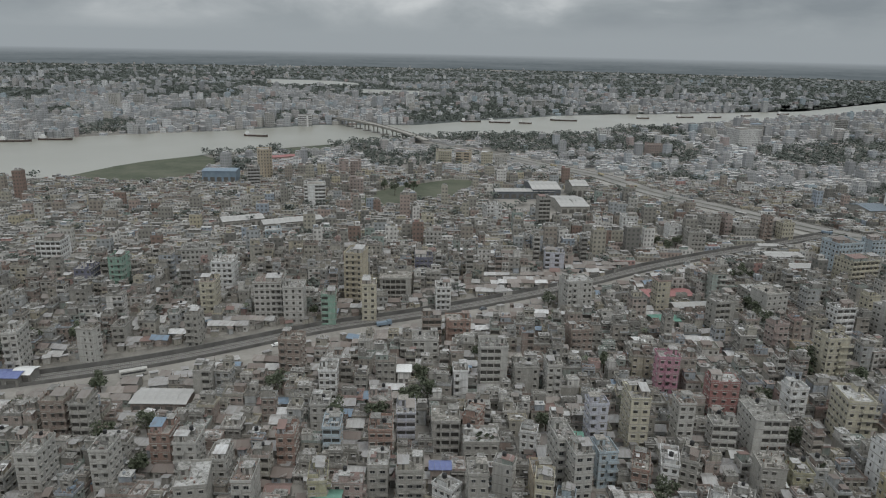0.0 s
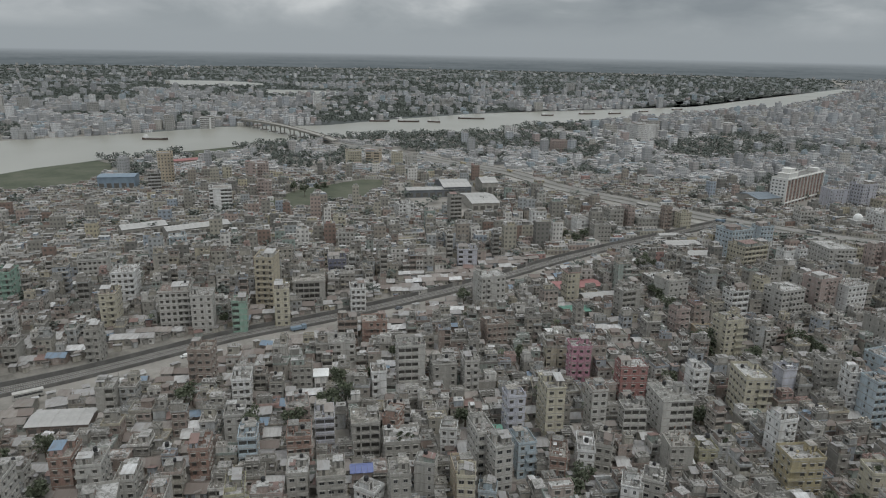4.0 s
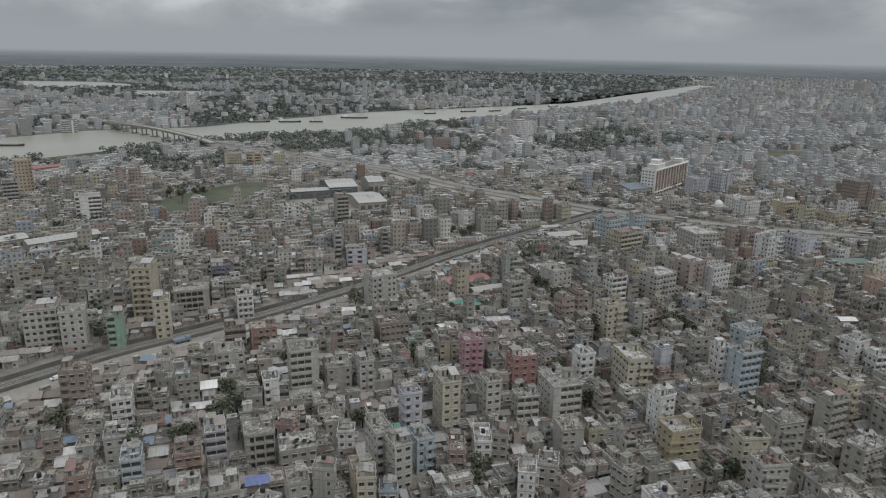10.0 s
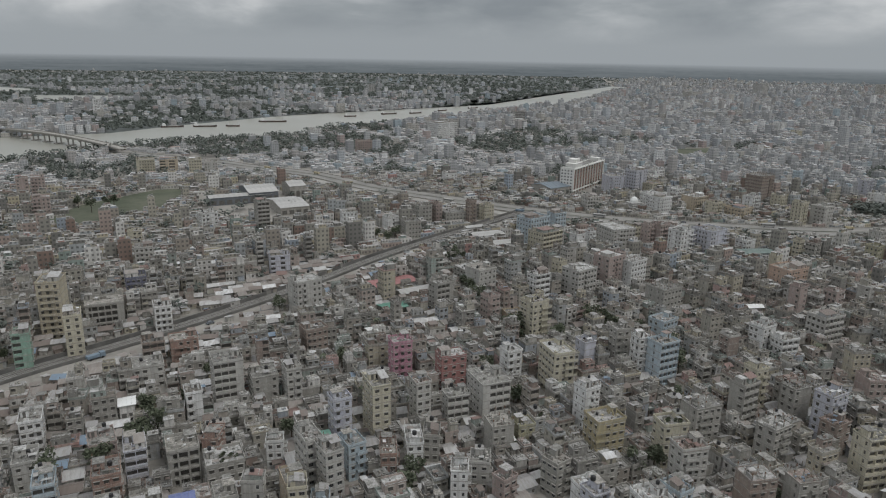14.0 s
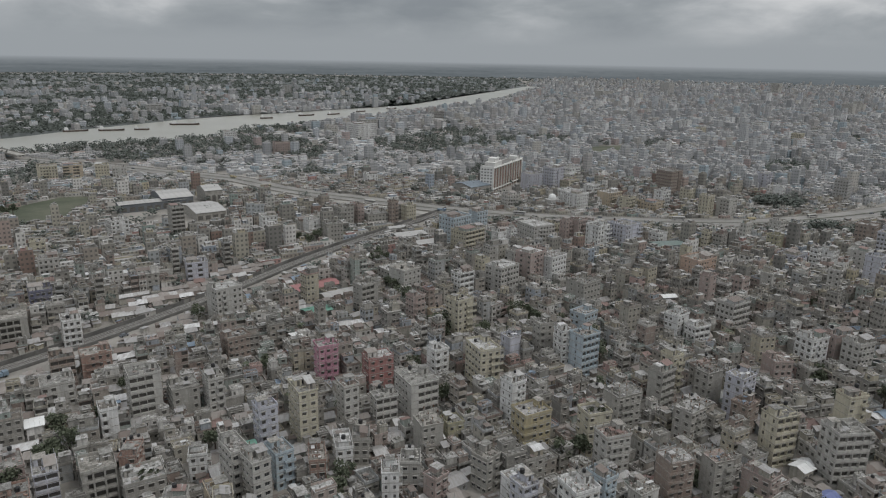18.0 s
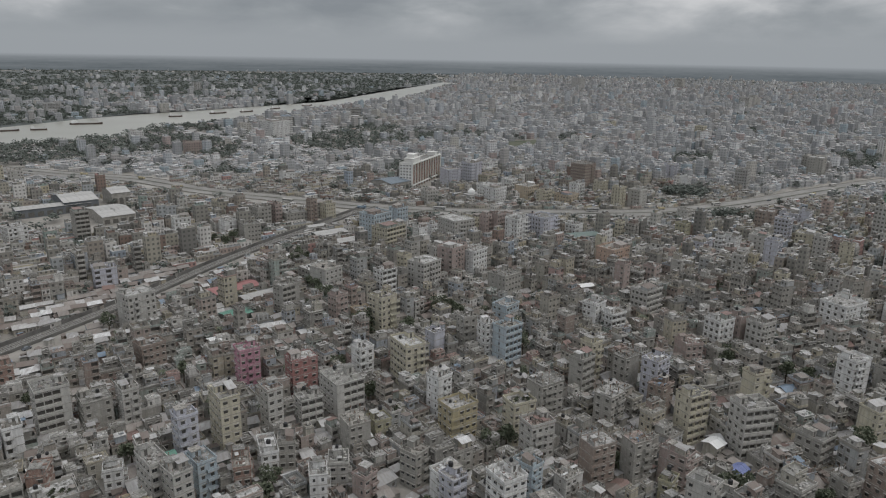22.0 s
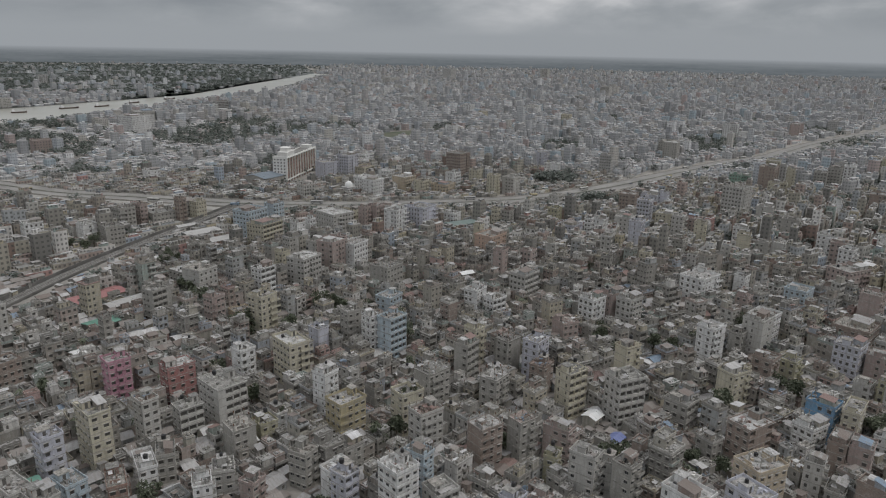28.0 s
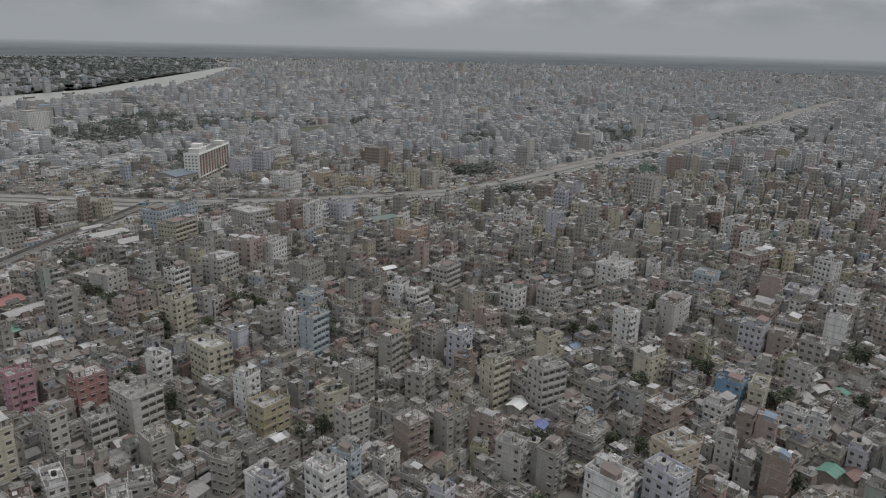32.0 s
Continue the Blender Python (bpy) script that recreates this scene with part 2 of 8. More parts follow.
M_BALLAST = simple("railway_ballast", (0.095, 0.089, 0.08), (0.185, 0.172, 0.153), 0.3, 0.95, seen="World", bump=0.6)
M_GRASS = simple("rank_grass", (0.058, 0.072, 0.046), (0.125, 0.126, 0.092), 0.035, 0.95, seen="World")
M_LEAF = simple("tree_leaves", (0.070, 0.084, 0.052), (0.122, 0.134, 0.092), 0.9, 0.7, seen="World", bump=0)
# leaves of the far woods, greyed and lightened by haze in the colour
M_FAR_LEAF = simple("hazed_tree_leaves", (0.096, 0.110, 0.094), (0.122, 0.134, 0.118), 0.1, 0.8, seen="World", bump=0)
M_HIGHWAY = simple("pale_highway", (0.19, 0.183, 0.170), (0.29, 0.28, 0.26), 0.05, 0.9, seen="World")
M_BARK = simple("tree_bark", (0.07, 0.055, 0.04), (0.14, 0.11, 0.085), 2.0, 0.9)
M_HULL = simple("barge_hull_paint", (0.05, 0.045, 0.042), (0.13, 0.09, 0.075), 0.3, 0.6)
M_WHITE = simple("white_paint", (0.62, 0.62, 0.60), (0.74, 0.74, 0.72), 0.4, 0.7)
M_SHEET = simple("pale_sheet_roof", (0.30, 0.295, 0.28), (0.46, 0.45, 0.43), 0.15, 0.6)
M_DARK_SHEET = simple("dark_sheet_wall", (0.10, 0.11, 0.12), (0.17, 0.18, 0.19), 0.2, 0.6)
M_BLUE_SHEET = simple("blue_sheet", (0.16, 0.21, 0.26), (0.23, 0.29, 0.34), 0.2, 0.6)
M_SLATE_SHEET = simple("slate_blue_sheet", (0.13, 0.16, 0.185), (0.19, 0.22, 0.245), 0.2, 0.6)
M_RED_SHEET = simple("red_sheet", (0.27, 0.12, 0.115), (0.35, 0.19, 0.18), 0.2, 0.7)
M_GREEN_SHEET = simple("green_sheet", (0.10, 0.22, 0.17), (0.16, 0.29, 0.23), 0.3, 0.6)
M_GREEN_DULL = simple("dull_green_sheet", (0.13, 0.17, 0.155), (0.20, 0.245, 0.225), 0.3, 0.6)
M_TARP = simple("blue_tarpaulin", (0.12, 0.15, 0.30), (0.20, 0.23, 0.40), 0.6, 0.6)
M_HOTEL_WHITE = weathered("block_white_plaster", (0.74, 0.73, 0.70), wear=0.4)
M_HOTEL_BROWN = weathered("block_brown_infill", (0.27, 0.15, 0.11), wear=0.5)
M_TYRE = simple("tyre_rubber", (0.02, 0.02, 0.02), (0.035, 0.035, 0.035), 3.0, 0.8)


def water_material():
    k = Nodes("silty_river_water")
    v = k.coords("World", (1.0, 1.0, 1.0))
    silt = k.noise(v, 0.004, 4, 0.55, 0.35, 0.65)
    k.bump(k.noise(v, 0.25, 4, 0.6, 0.2, 0.8), 0.25, 0.2)
    return k.done(k.mix(silt, (0.26, 0.255, 0.215), (0.33, 0.325, 0.285)), 0.30, 0, 0.5)


M_WATER = water_material()


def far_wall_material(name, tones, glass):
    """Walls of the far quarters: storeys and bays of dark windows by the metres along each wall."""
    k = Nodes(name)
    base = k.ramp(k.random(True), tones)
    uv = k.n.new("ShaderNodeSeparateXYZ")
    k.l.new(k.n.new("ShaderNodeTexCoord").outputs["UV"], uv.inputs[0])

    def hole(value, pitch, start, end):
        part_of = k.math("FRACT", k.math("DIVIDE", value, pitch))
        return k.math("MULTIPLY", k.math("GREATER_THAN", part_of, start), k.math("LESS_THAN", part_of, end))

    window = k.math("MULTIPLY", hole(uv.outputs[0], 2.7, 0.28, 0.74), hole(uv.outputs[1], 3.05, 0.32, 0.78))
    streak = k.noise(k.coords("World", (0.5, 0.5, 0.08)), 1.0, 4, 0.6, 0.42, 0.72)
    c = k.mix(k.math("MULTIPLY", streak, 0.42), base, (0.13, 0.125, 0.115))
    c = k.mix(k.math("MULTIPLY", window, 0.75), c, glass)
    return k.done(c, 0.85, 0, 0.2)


# the far walls carry painted haze in their tones and window colour
M_FAR_WALL, M_MID_WALL = far_wall_material("hazed_far_walls", HAZED_TOWN, (0.16, 0.163, 0.165)), far_wall_material("mid_town_walls", TOWN, (0.09, 0.088, 0.084))


MID_ROOFS = ((0.0, (0.26, 0.255, 0.24)), (0.25, (0.34, 0.33, 0.315)), (0.48, (0.20, 0.195, 0.185)), (0.66, (0.29, 0.27, 0.245)), (0.80, (0.44, 0.435, 0.42)), (0.88, (0.23, 0.185, 0.165)), (0.95, (0.50, 0.50, 0.49)))


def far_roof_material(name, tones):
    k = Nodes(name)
    # without given tones: far roofs, paled by haze put into the colour
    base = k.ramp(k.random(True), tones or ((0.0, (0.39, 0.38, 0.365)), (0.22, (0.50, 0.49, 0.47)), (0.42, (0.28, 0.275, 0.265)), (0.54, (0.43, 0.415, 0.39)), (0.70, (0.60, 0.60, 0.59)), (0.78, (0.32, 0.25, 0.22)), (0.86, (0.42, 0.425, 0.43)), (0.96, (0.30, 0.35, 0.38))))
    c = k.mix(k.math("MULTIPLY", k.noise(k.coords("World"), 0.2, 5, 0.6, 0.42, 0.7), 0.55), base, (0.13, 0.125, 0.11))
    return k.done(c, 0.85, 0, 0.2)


M_FAR_ROOF, M_MID_ROOF = far_roof_material("hazed_far_roofs", None), far_roof_material("mid_town_roofs", MID_ROOFS)


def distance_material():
    """The last flat land before the horizon: haze painted into its pale tones, and a faint glow added to meet the sky
    behind it.
    """
    k = Nodes("glowing_hazed_land")
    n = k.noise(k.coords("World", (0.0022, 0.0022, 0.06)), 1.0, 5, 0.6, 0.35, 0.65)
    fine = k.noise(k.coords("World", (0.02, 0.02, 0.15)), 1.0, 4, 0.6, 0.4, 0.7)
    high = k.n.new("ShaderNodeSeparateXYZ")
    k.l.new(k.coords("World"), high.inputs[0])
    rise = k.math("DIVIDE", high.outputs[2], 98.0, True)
    # painted haze: bluish greys that fade to the sky's tone with height
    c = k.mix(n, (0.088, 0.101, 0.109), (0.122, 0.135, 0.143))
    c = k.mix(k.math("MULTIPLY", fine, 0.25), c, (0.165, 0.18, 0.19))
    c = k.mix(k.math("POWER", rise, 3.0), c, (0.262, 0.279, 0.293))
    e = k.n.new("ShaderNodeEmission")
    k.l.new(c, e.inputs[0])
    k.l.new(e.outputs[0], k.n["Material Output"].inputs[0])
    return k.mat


M_DISTANCE = distance_material()


def field_material():
    """Far farmland and sheds: big patches of crops, fallow and pale ground, greyed by haze put into the tones."""
    k = Nodes("hazed_farmland")
    v = k.coords("World")
    patch = k.noise(v, 0.004, 4, 0.6, 0.38, 0.62)
    pale = k.noise(k.coords("World", (0.7, 1.6, 1.0)), 0.009, 3, 0.6, 0.58, 0.70)
    c = k.mix(patch, (0.110, 0.121, 0.116), (0.160, 0.168, 0.160))
    c = k.mix(k.math("MULTIPLY", pale, 0.5), c, (0.30, 0.30, 0.285))
    return k.done(c, 0.95, 0, 0.1)


M_FIELDS = field_material()

# ---- mesh helpers ----
class Geo:
    """Collects faces with a material slot each, and makes one mesh of them."""

    def __init__(self):
        self.v, self.f, self.s = [], [], []

    def face(self, points, slot=0):
        n = len(self.v)
        self.v.extend(points)
        self.f.append(tuple(range(n, n + len(points))))
        self.s.append(slot)

    def box(self, x0, y0, z0, x1, y1, z1, slot=0, bottom=True, top_slot=None):
        n = len(self.v)
        self.v.extend(((x0, y0, z0), (x1, y0, z0), (x1, y1, z0), (x0, y1, z0), (x0, y0, z1), (x1, y0, z1), (x1, y1, z1), (x0, y1, z1)))
        sides = [(0, 1, 5, 4), (1, 2, 6, 5), (2, 3, 7, 6), (3, 0, 4, 7)]
        for a in sides + [(4, 5, 6, 7)] + ([(3, 2, 1, 0)] if bottom else []):
            self.f.append(tuple(n + i for i in a))
            self.s.append(top_slot if top_slot is not None and a == (4, 5, 6, 7) else slot)

    def tube(self, x, y, z0, z1, r0, r1, sides=10, slot=0, cap=True):
        n = len(self.v)
        for z, r in ((z0, r0), (z1, r1)):
            self.v.extend((x + r * math.cos(2 * math.pi * i / sides), y + r * math.sin(2 * math.pi * i / sides), z) for i in range(sides))
        for i in range(sides):
            j = (i + 1) % sides
            self.f.append((n + i, n + j, n + sides + j, n + sides + i))
            self.s.append(slot)
        if cap and sides == 8:
            for q in ((0, 1, 2, 3), (0, 3, 4, 7), (7, 4, 5, 6)):
                self.f.append(tuple(n + sides + i for i in q))
                self.s.append(slot)
        elif cap:
            self.f.append(tuple(n + sides + i for i in range(sides)))
            self.s.append(slot)

    def mesh(self, name, *materials):
        me = bpy.data.meshes.new(name)
        me.from_pydata(self.v, [], self.f)
        for m in materials:
            me.materials.append(m)
        if len(materials) > 1:
            me.polygons.foreach_set("material_index", self.s)
        me.update()
        me.shade_flat()
        return me


def part(name, mesh, parent, label="", at=None):
    """One mesh object under a thing or a part."""
    ob = new(name, mesh)
    ob.parent = parent
    if at is not None:
        ob.matrix_basis = at
    return tagged(ob, label)


def strip(line, left, right, z, name, material):
    """A ribbon along a line of points, from so far to its left to so far to its right."""
    g, n = Geo(), len(line)
    rows = []
    for i, p in enumerate(line):
        a, b = Vector(line[max(i - 1, 0)]), Vector(line[min(i + 1, n - 1)])
        d = (b - a).normalized()
        side = Vector((-d.y, d.x))
        p = Vector(p)
        rows.append((p + side * left, p - side * right))
    for (a, b), (c, d) in zip(rows, rows[1:]):
        g.face([(b.x, b.y, z), (d.x, d.y, z), (c.x, c.y, z), (a.x, a.y, z)])
    return g.mesh(name, material)


def curve_through(points, step=12.0):
    """A smooth line (Catmull-Rom) through a few plan points."""
    p = [np.array(q, float) for q in points]
    p = [2 * p[0] - p[1], *p, 2 * p[-1] - p[-2]]
    out = []
    for a, b, c, d in zip(p, p[1:], p[2:], p[3:]):
        n = max(2, int(np.linalg.norm(c - b) / step))
        for i in range(n):
            t = i / n
            out.append(tuple(0.5 * (2 * b + (c - a) * t + (2 * a - 5 * b + 4 * c - d) * t * t + (3 * b - a - 3 * c + d) * t**3)))
    out.append(tuple(p[-2]))
    return out


def inside(x, y, poly):
    hit, j = False, len(poly) - 1
    for i in range(len(poly)):
        (xi, yi), (xj, yj) = poly[i], poly[j]
        if (yi > y) != (yj > y) and x < (xj - xi) * (y - yi) / (yj - yi) + xi:
            hit = not hit
        j = i
    return hit


def inside_many(x, y, poly):
    hit, j = np.zeros(len(x), bool), len(poly) - 1
    for i in range(len(poly)):
        (xi, yi), (xj, yj) = poly[i], poly[j]
        if yi != yj:
            hit ^= ((yi > y) != (yj > y)) & (x < (xj - xi) * (y - yi) / (yj - yi) + xi)
        j = i
    return hit


class Near:
    """Distance from a line of points."""

    def many(self, x, y):
        best = np.full(len(x), 1e9)
        for px, py in self.p:
            np.minimum(best, (x - px) ** 2 + (y - py) ** 2, out=best)
        return np.sqrt(best)


    def __init__(self, line):
        self.p = np.array(line)

    def __call__(self, x, y):
        return float(np.sqrt(((self.p - (x, y)) ** 2).sum(1).min()))


# ---- the plan: lines of the railway, roads and river ----
RAIL = curve_through([(-345, 55), (-300, 100), (-262, 140), (-225, 186), (-189, 246), (-155, 290), (-107, 364), (-62, 447), (6, 550), (38, 598)], 6)
HIGHWAY = curve_through([(-474, 866), (-420, 843), (-332, 812), (-277, 783), (-193, 745), (-118, 680), (-53, 643), (30, 596), (114, 567), (190, 556), (235, 552), (300, 555),
                         (384, 582), (490, 630), (622, 686), (710, 714), (897, 812), (1160, 925), (1400, 1060), (1900, 1300)], 8)
NEAR_BANK = [(-1000, 40), (-760, 280), (-681, 389), (-648, 436), (-662, 531), (-646, 619), (-600, 735), (-520, 915), (-462, 1002), (-317, 1115), (-291, 1250), (-127, 1510), (-11, 1739), (176, 2012), (402, 2717), (470, 3000), (640, 3300)]
FAR_BANK = [(-1700, 180), (-1250, 260), (-953, 553), (-891, 678), (-805, 816), (-745, 968), (-607, 1077), (-565, 1198), (-454, 1430), (-383, 1529), (-276, 1640), (-13, 1942), (173, 2432), (433, 3099), (560, 3420)]
RIVER = NEAR_BANK + FAR_BANK[::-1]
LAKES = ([(-1944, 2204), (-1700, 2290), (-1491, 2214), (-1416, 2068), (-1540, 2010), (-1652, 1900)], [(-1289, 1913), (-1073, 1973), (-969, 1783), (-1177, 1747)],
         [(-552, 660), (-518, 707), (-503, 686), (-527, 636)], [(886, 675), (941, 695), (970, 662), (905, 626), (858, 640)])
rail_off, highway_off = Near(RAIL), Near(HIGHWAY)
FIELDS = ([(-345, 480), (-300, 500), (-270, 560), (-285, 650), (-320, 640), (-350, 560)], [(-612, 712), (-580, 778), (-557, 772), (-551, 720), (-560, 668)], [(15, 298), (45, 305), (50, 322), (10, 318)],
          [(262, 1058), (350, 1098), (343, 1010), (272, 925), (240, 930)])
BANK = [(-646, 422), (-652, 456), (-661, 501), (-662, 544), (-645, 612), (-605, 599), (-568, 549), (-539, 498), (-550, 459), (-590, 436)]  # the green river bank
GROVES = ([(-607, 588), (-559, 617), (-534, 586), (-571, 552)], [(-567, 793), (-524, 833), (-463, 735), (-481, 713), (-524, 732)], [(-487, 932), (-450, 1025), (-415, 946), (-457, 875)],
          [(-429, 978), (-377, 1054), (-306, 1100), (-291, 1186), (-270, 1265), (-226, 1152), (-208, 988), (-268, 912), (-314, 859), (-353, 818)],
          [(-63, 1078), (5, 1149), (75, 1163), (230, 1175), (287, 1154), (256, 1061), (161, 1005), (84, 967), (14, 945), (-27, 964)],
          [(-817, 1855), (-640, 1775), (-442, 1696), (-377, 1454), (-467, 1405), (-548, 1247)], [(6, 2623), (152, 2828), (290, 2791), (214, 2296), (90, 2057), (22, 2051)],
          [(-842, 1390), (-728, 1655), (-534, 1216), (-645, 1103)], [(823, 780), (929, 822), (1103, 841), (981, 736), (869, 716), (807, 722)],
          [(333, 650), (387, 659), (361, 616), (318, 614)], [(565, 881), (593, 893), (551, 827), (531, 825)], [(576, 649), (614, 646), (583, 612), (554, 622)],
          [(315, 641), (376, 642), (353, 602), (301, 613)], [(324, 547), (366, 540), (345, 503), (304, 508)], [(296, 1095), (406, 1084), (352, 963), (278, 970)])

# ---- ground, water, roads ----
ground_geo, rim = Geo(), 96
ground_geo.face([(4870 * math.cos(2 * math.pi * i / rim), 4870 * math.sin(2 * math.pi * i / rim), 0) for i in range(rim)])
tagged(new("ground", ground_geo.mesh("ground", M_GROUND)), "trodden grey-brown earth between the houses", "ground", kind="structure")


def flat_sheet(name, outline, z, material, label, category, kind="structure"):
    bm = bmesh.new()
    bm.faces.new([bm.verts.new((x, y, z)) for x, y in outline])
    bmesh.ops.triangulate(bm, faces=bm.faces[:])
    for fc in bm.faces:
        if fc.normal.z < 0:
            fc.normal_flip()
    me = bpy.data.meshes.new(name)
    bm.to_mesh(me)
    bm.free()
    me.materials.append(material)
    return tagged(new(name, me), label, category, kind=kind)


flat_sheet("river", RIVER, 0.5, M_WATER, "broad slow river of grey-brown silty water", "water")
for lake in LAKES:
    flat_sheet("pond", lake, 0.45, M_WATER, "still pale pond among houses and trees", "water")
for field in FIELDS:
    flat_sheet("grass_field", field, 0.12, M_GRASS, "open field of rank green grass", "grass")
flat_sheet("river_bank", BANK, 0.62, M_GRASS, "sloping green and muddy river bank", "bank")
WIDE, NECK = (next(i for i, p in enumerate(RAIL) if p[1] > limit) for limit in (235, 318))
for line, far_side, near_side in ((RAIL[:WIDE + 1], 19.0, 14.0), (RAIL[WIDE:NECK + 1], 14.5, 12.5), (RAIL[NECK:], 9.6, 6.5)):
    tagged(new("railway_bed", strip(line, 7.2, 0.2, 0.35, "railway_bed", M_BALLAST)), "dark stone ballast under the railway", "railway", kind="structure")
    tagged(new("road_beside_railway", strip(line, -2.2, near_side, 0.15, "road_beside_railway", M_GROUND)), "dusty pale road beside the railway", "road", kind="structure")
    tagged(new("service_lane", strip(line, far_side, -8.2, 0.15, "service_lane", M_DIRT)), "narrow worn lane of trodden earth along the railway", "road", kind="structure")
M_SAND = simple("pale_sandy_verge", (0.22, 0.212, 0.192), (0.37, 0.355, 0.325), 0.03, 0.95, seen="World")
WEST = HIGHWAY[:next(i for i, p in enumerate(HIGHWAY) if p[0] > 25)]
tagged(new("road_verge", strip(WEST, 21, 25, 0.45, "road_verge", M_SAND)), "wide sandy verge of trodden earth beside the highway", "verge", kind="structure")
tagged(new("highway", strip(HIGHWAY, 13, 13, 0.9, "highway", M_HIGHWAY)), "wide pale concrete highway to the bridge", "road", kind="structure")
tagged(new("highway_median", strip(HIGHWAY, 0.8, 0.8, 1.25, "highway_median", M_GRASS)), "narrow planted strip between the carriageways", "median", kind="structure")


def rail_track(offset):
    g = Geo()
    for side in (-0.84, 0.84):
        pts = []
        for i, q in enumerate(RAIL):
            a, b = Vector(RAIL[max(i - 1, 0)]), Vector(RAIL[min(i + 1, len(RAIL) - 1)])
            d = (b - a).normalized()
            pts.append(Vector(q) + Vector((-d.y, d.x)) * (offset + side))
        for a, b in zip(pts, pts[1:]):
            d = (b - a).normalized()
            n = Vector((-d.y, d.x)) * 0.07
            g.face([(a.x - n.x, a.y - n.y, 0.53), (b.x - n.x, b.y - n.y, 0.53), (b.x + n.x, b.y + n.y, 0.53), (a.x + n.x, a.y + n.y, 0.53)])
            for s in (-1, 1):
                g.face([(a.x + s * n.x, a.y + s * n.y, 0.36), (b.x + s * n.x, b.y + s * n.y, 0.36), (b.x + s * n.x, b.y + s * n.y, 0.53), (a.x + s * n.x, a.y + s * n.y, 0.53)])
    return g.mesh("rail_pair", M_STEEL)


for off in (2.2, 5.6):
    track = tagged(new("railway_track", rail_track(off)), "pair of worn steel rails on dark ballast", "railway track", "tracks of the line")
    sl = Geo()
    for i in range(0, len(RAIL) - 1):
        a, b = Vector(RAIL[i]), Vector(RAIL[i + 1])
        d = (b - a).normalized()
        n = Vector((-d.y, d.x))
        for k in range(8):
            c = a.lerp(b, k / 8) + n * off
            p = [c + d * sx * 0.13 + n * sy * 1.25 for sx, sy in ((-1, -1), (1, -1), (1, 1), (-1, 1))]
            sl.face([(q.x, q.y, 0.40) for q in p])
    tagged(part("sleeper_bed", sl.mesh("sleepers", M_CONC), track), "concrete sleepers", kind="stuff")


def line_wall(line, off, z0, z1, thick, name, material, label):
    g = Geo()
    pts = []
    for i, q in enumerate(line):
        a, b = Vector(line[max(i - 1, 0)]), Vector(line[min(i + 1, len(line) - 1)])
        d = (b - a).normalized()
        n = Vector((-d.y, d.x))
        pts.append((Vector(q) + n * (off - thick / 2), Vector(q) + n * (off + thick / 2)))
    for (a, b), (c, d) in zip(pts, pts[1:]):
        g.face([(a.x, a.y, z0), (c.x, c.y, z0), (c.x, c.y, z1), (a.x, a.y, z1)])
        g.face([(d.x, d.y, z0), (b.x, b.y, z0), (b.x, b.y, z1), (d.x, d.y, z1)])
        g.face([(a.x, a.y, z1), (c.x, c.y, z1), (d.x, d.y, z1), (b.x, b.y, z1)])
    return tagged(new(name, g.mesh(name, material)), label, "wall", kind="structure")


line_wall(RAIL, 8.0, 0, 2.1, 0.3, "railway_wall_north", M_ASPHALT, "dark stained boundary wall along the railway")
line_wall(RAIL, -1.85, 0, 1.5, 0.3, "railway_wall_south", M_ASPHALT, "dark stained wall between railway and road")
for s, side in ((-13.2, "north"), (13.2, "south")):
    line_wall(HIGHWAY, s, 0, 1.7, 0.3, "highway_parapet_" + side, M_CONC, "low concrete parapet of the highway")

flat_sheet("farmland", FAR_BANK[4:] + [(700, 4700), (-1500, 4500), (-3200, 3400), (-4200, 2100), (-3300, 1300), (-1500, 900)], 0.2, M_FIELDS, "flat green and fallow farmland across the river", "field")

# the rim of the visible land: a self-lit backdrop with painted haze
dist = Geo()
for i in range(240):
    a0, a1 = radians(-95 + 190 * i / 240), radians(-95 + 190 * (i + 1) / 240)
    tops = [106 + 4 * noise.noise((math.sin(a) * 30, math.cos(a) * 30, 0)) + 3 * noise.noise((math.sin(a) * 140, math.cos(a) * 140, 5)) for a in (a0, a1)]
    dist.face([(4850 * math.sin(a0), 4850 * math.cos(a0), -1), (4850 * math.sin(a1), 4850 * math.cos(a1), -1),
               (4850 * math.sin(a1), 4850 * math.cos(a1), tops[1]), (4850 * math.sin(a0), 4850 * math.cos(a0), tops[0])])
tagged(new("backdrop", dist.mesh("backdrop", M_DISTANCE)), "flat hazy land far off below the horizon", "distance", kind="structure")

# ---- houses ----
COUNT = ("no", "one", "two", "three", "four", "five", "six", "seven", "eight", "nine", "ten")
FLOOR = 3.05
SIDES = ((0, 1), (1, 2), (2, 3), (3, 0))


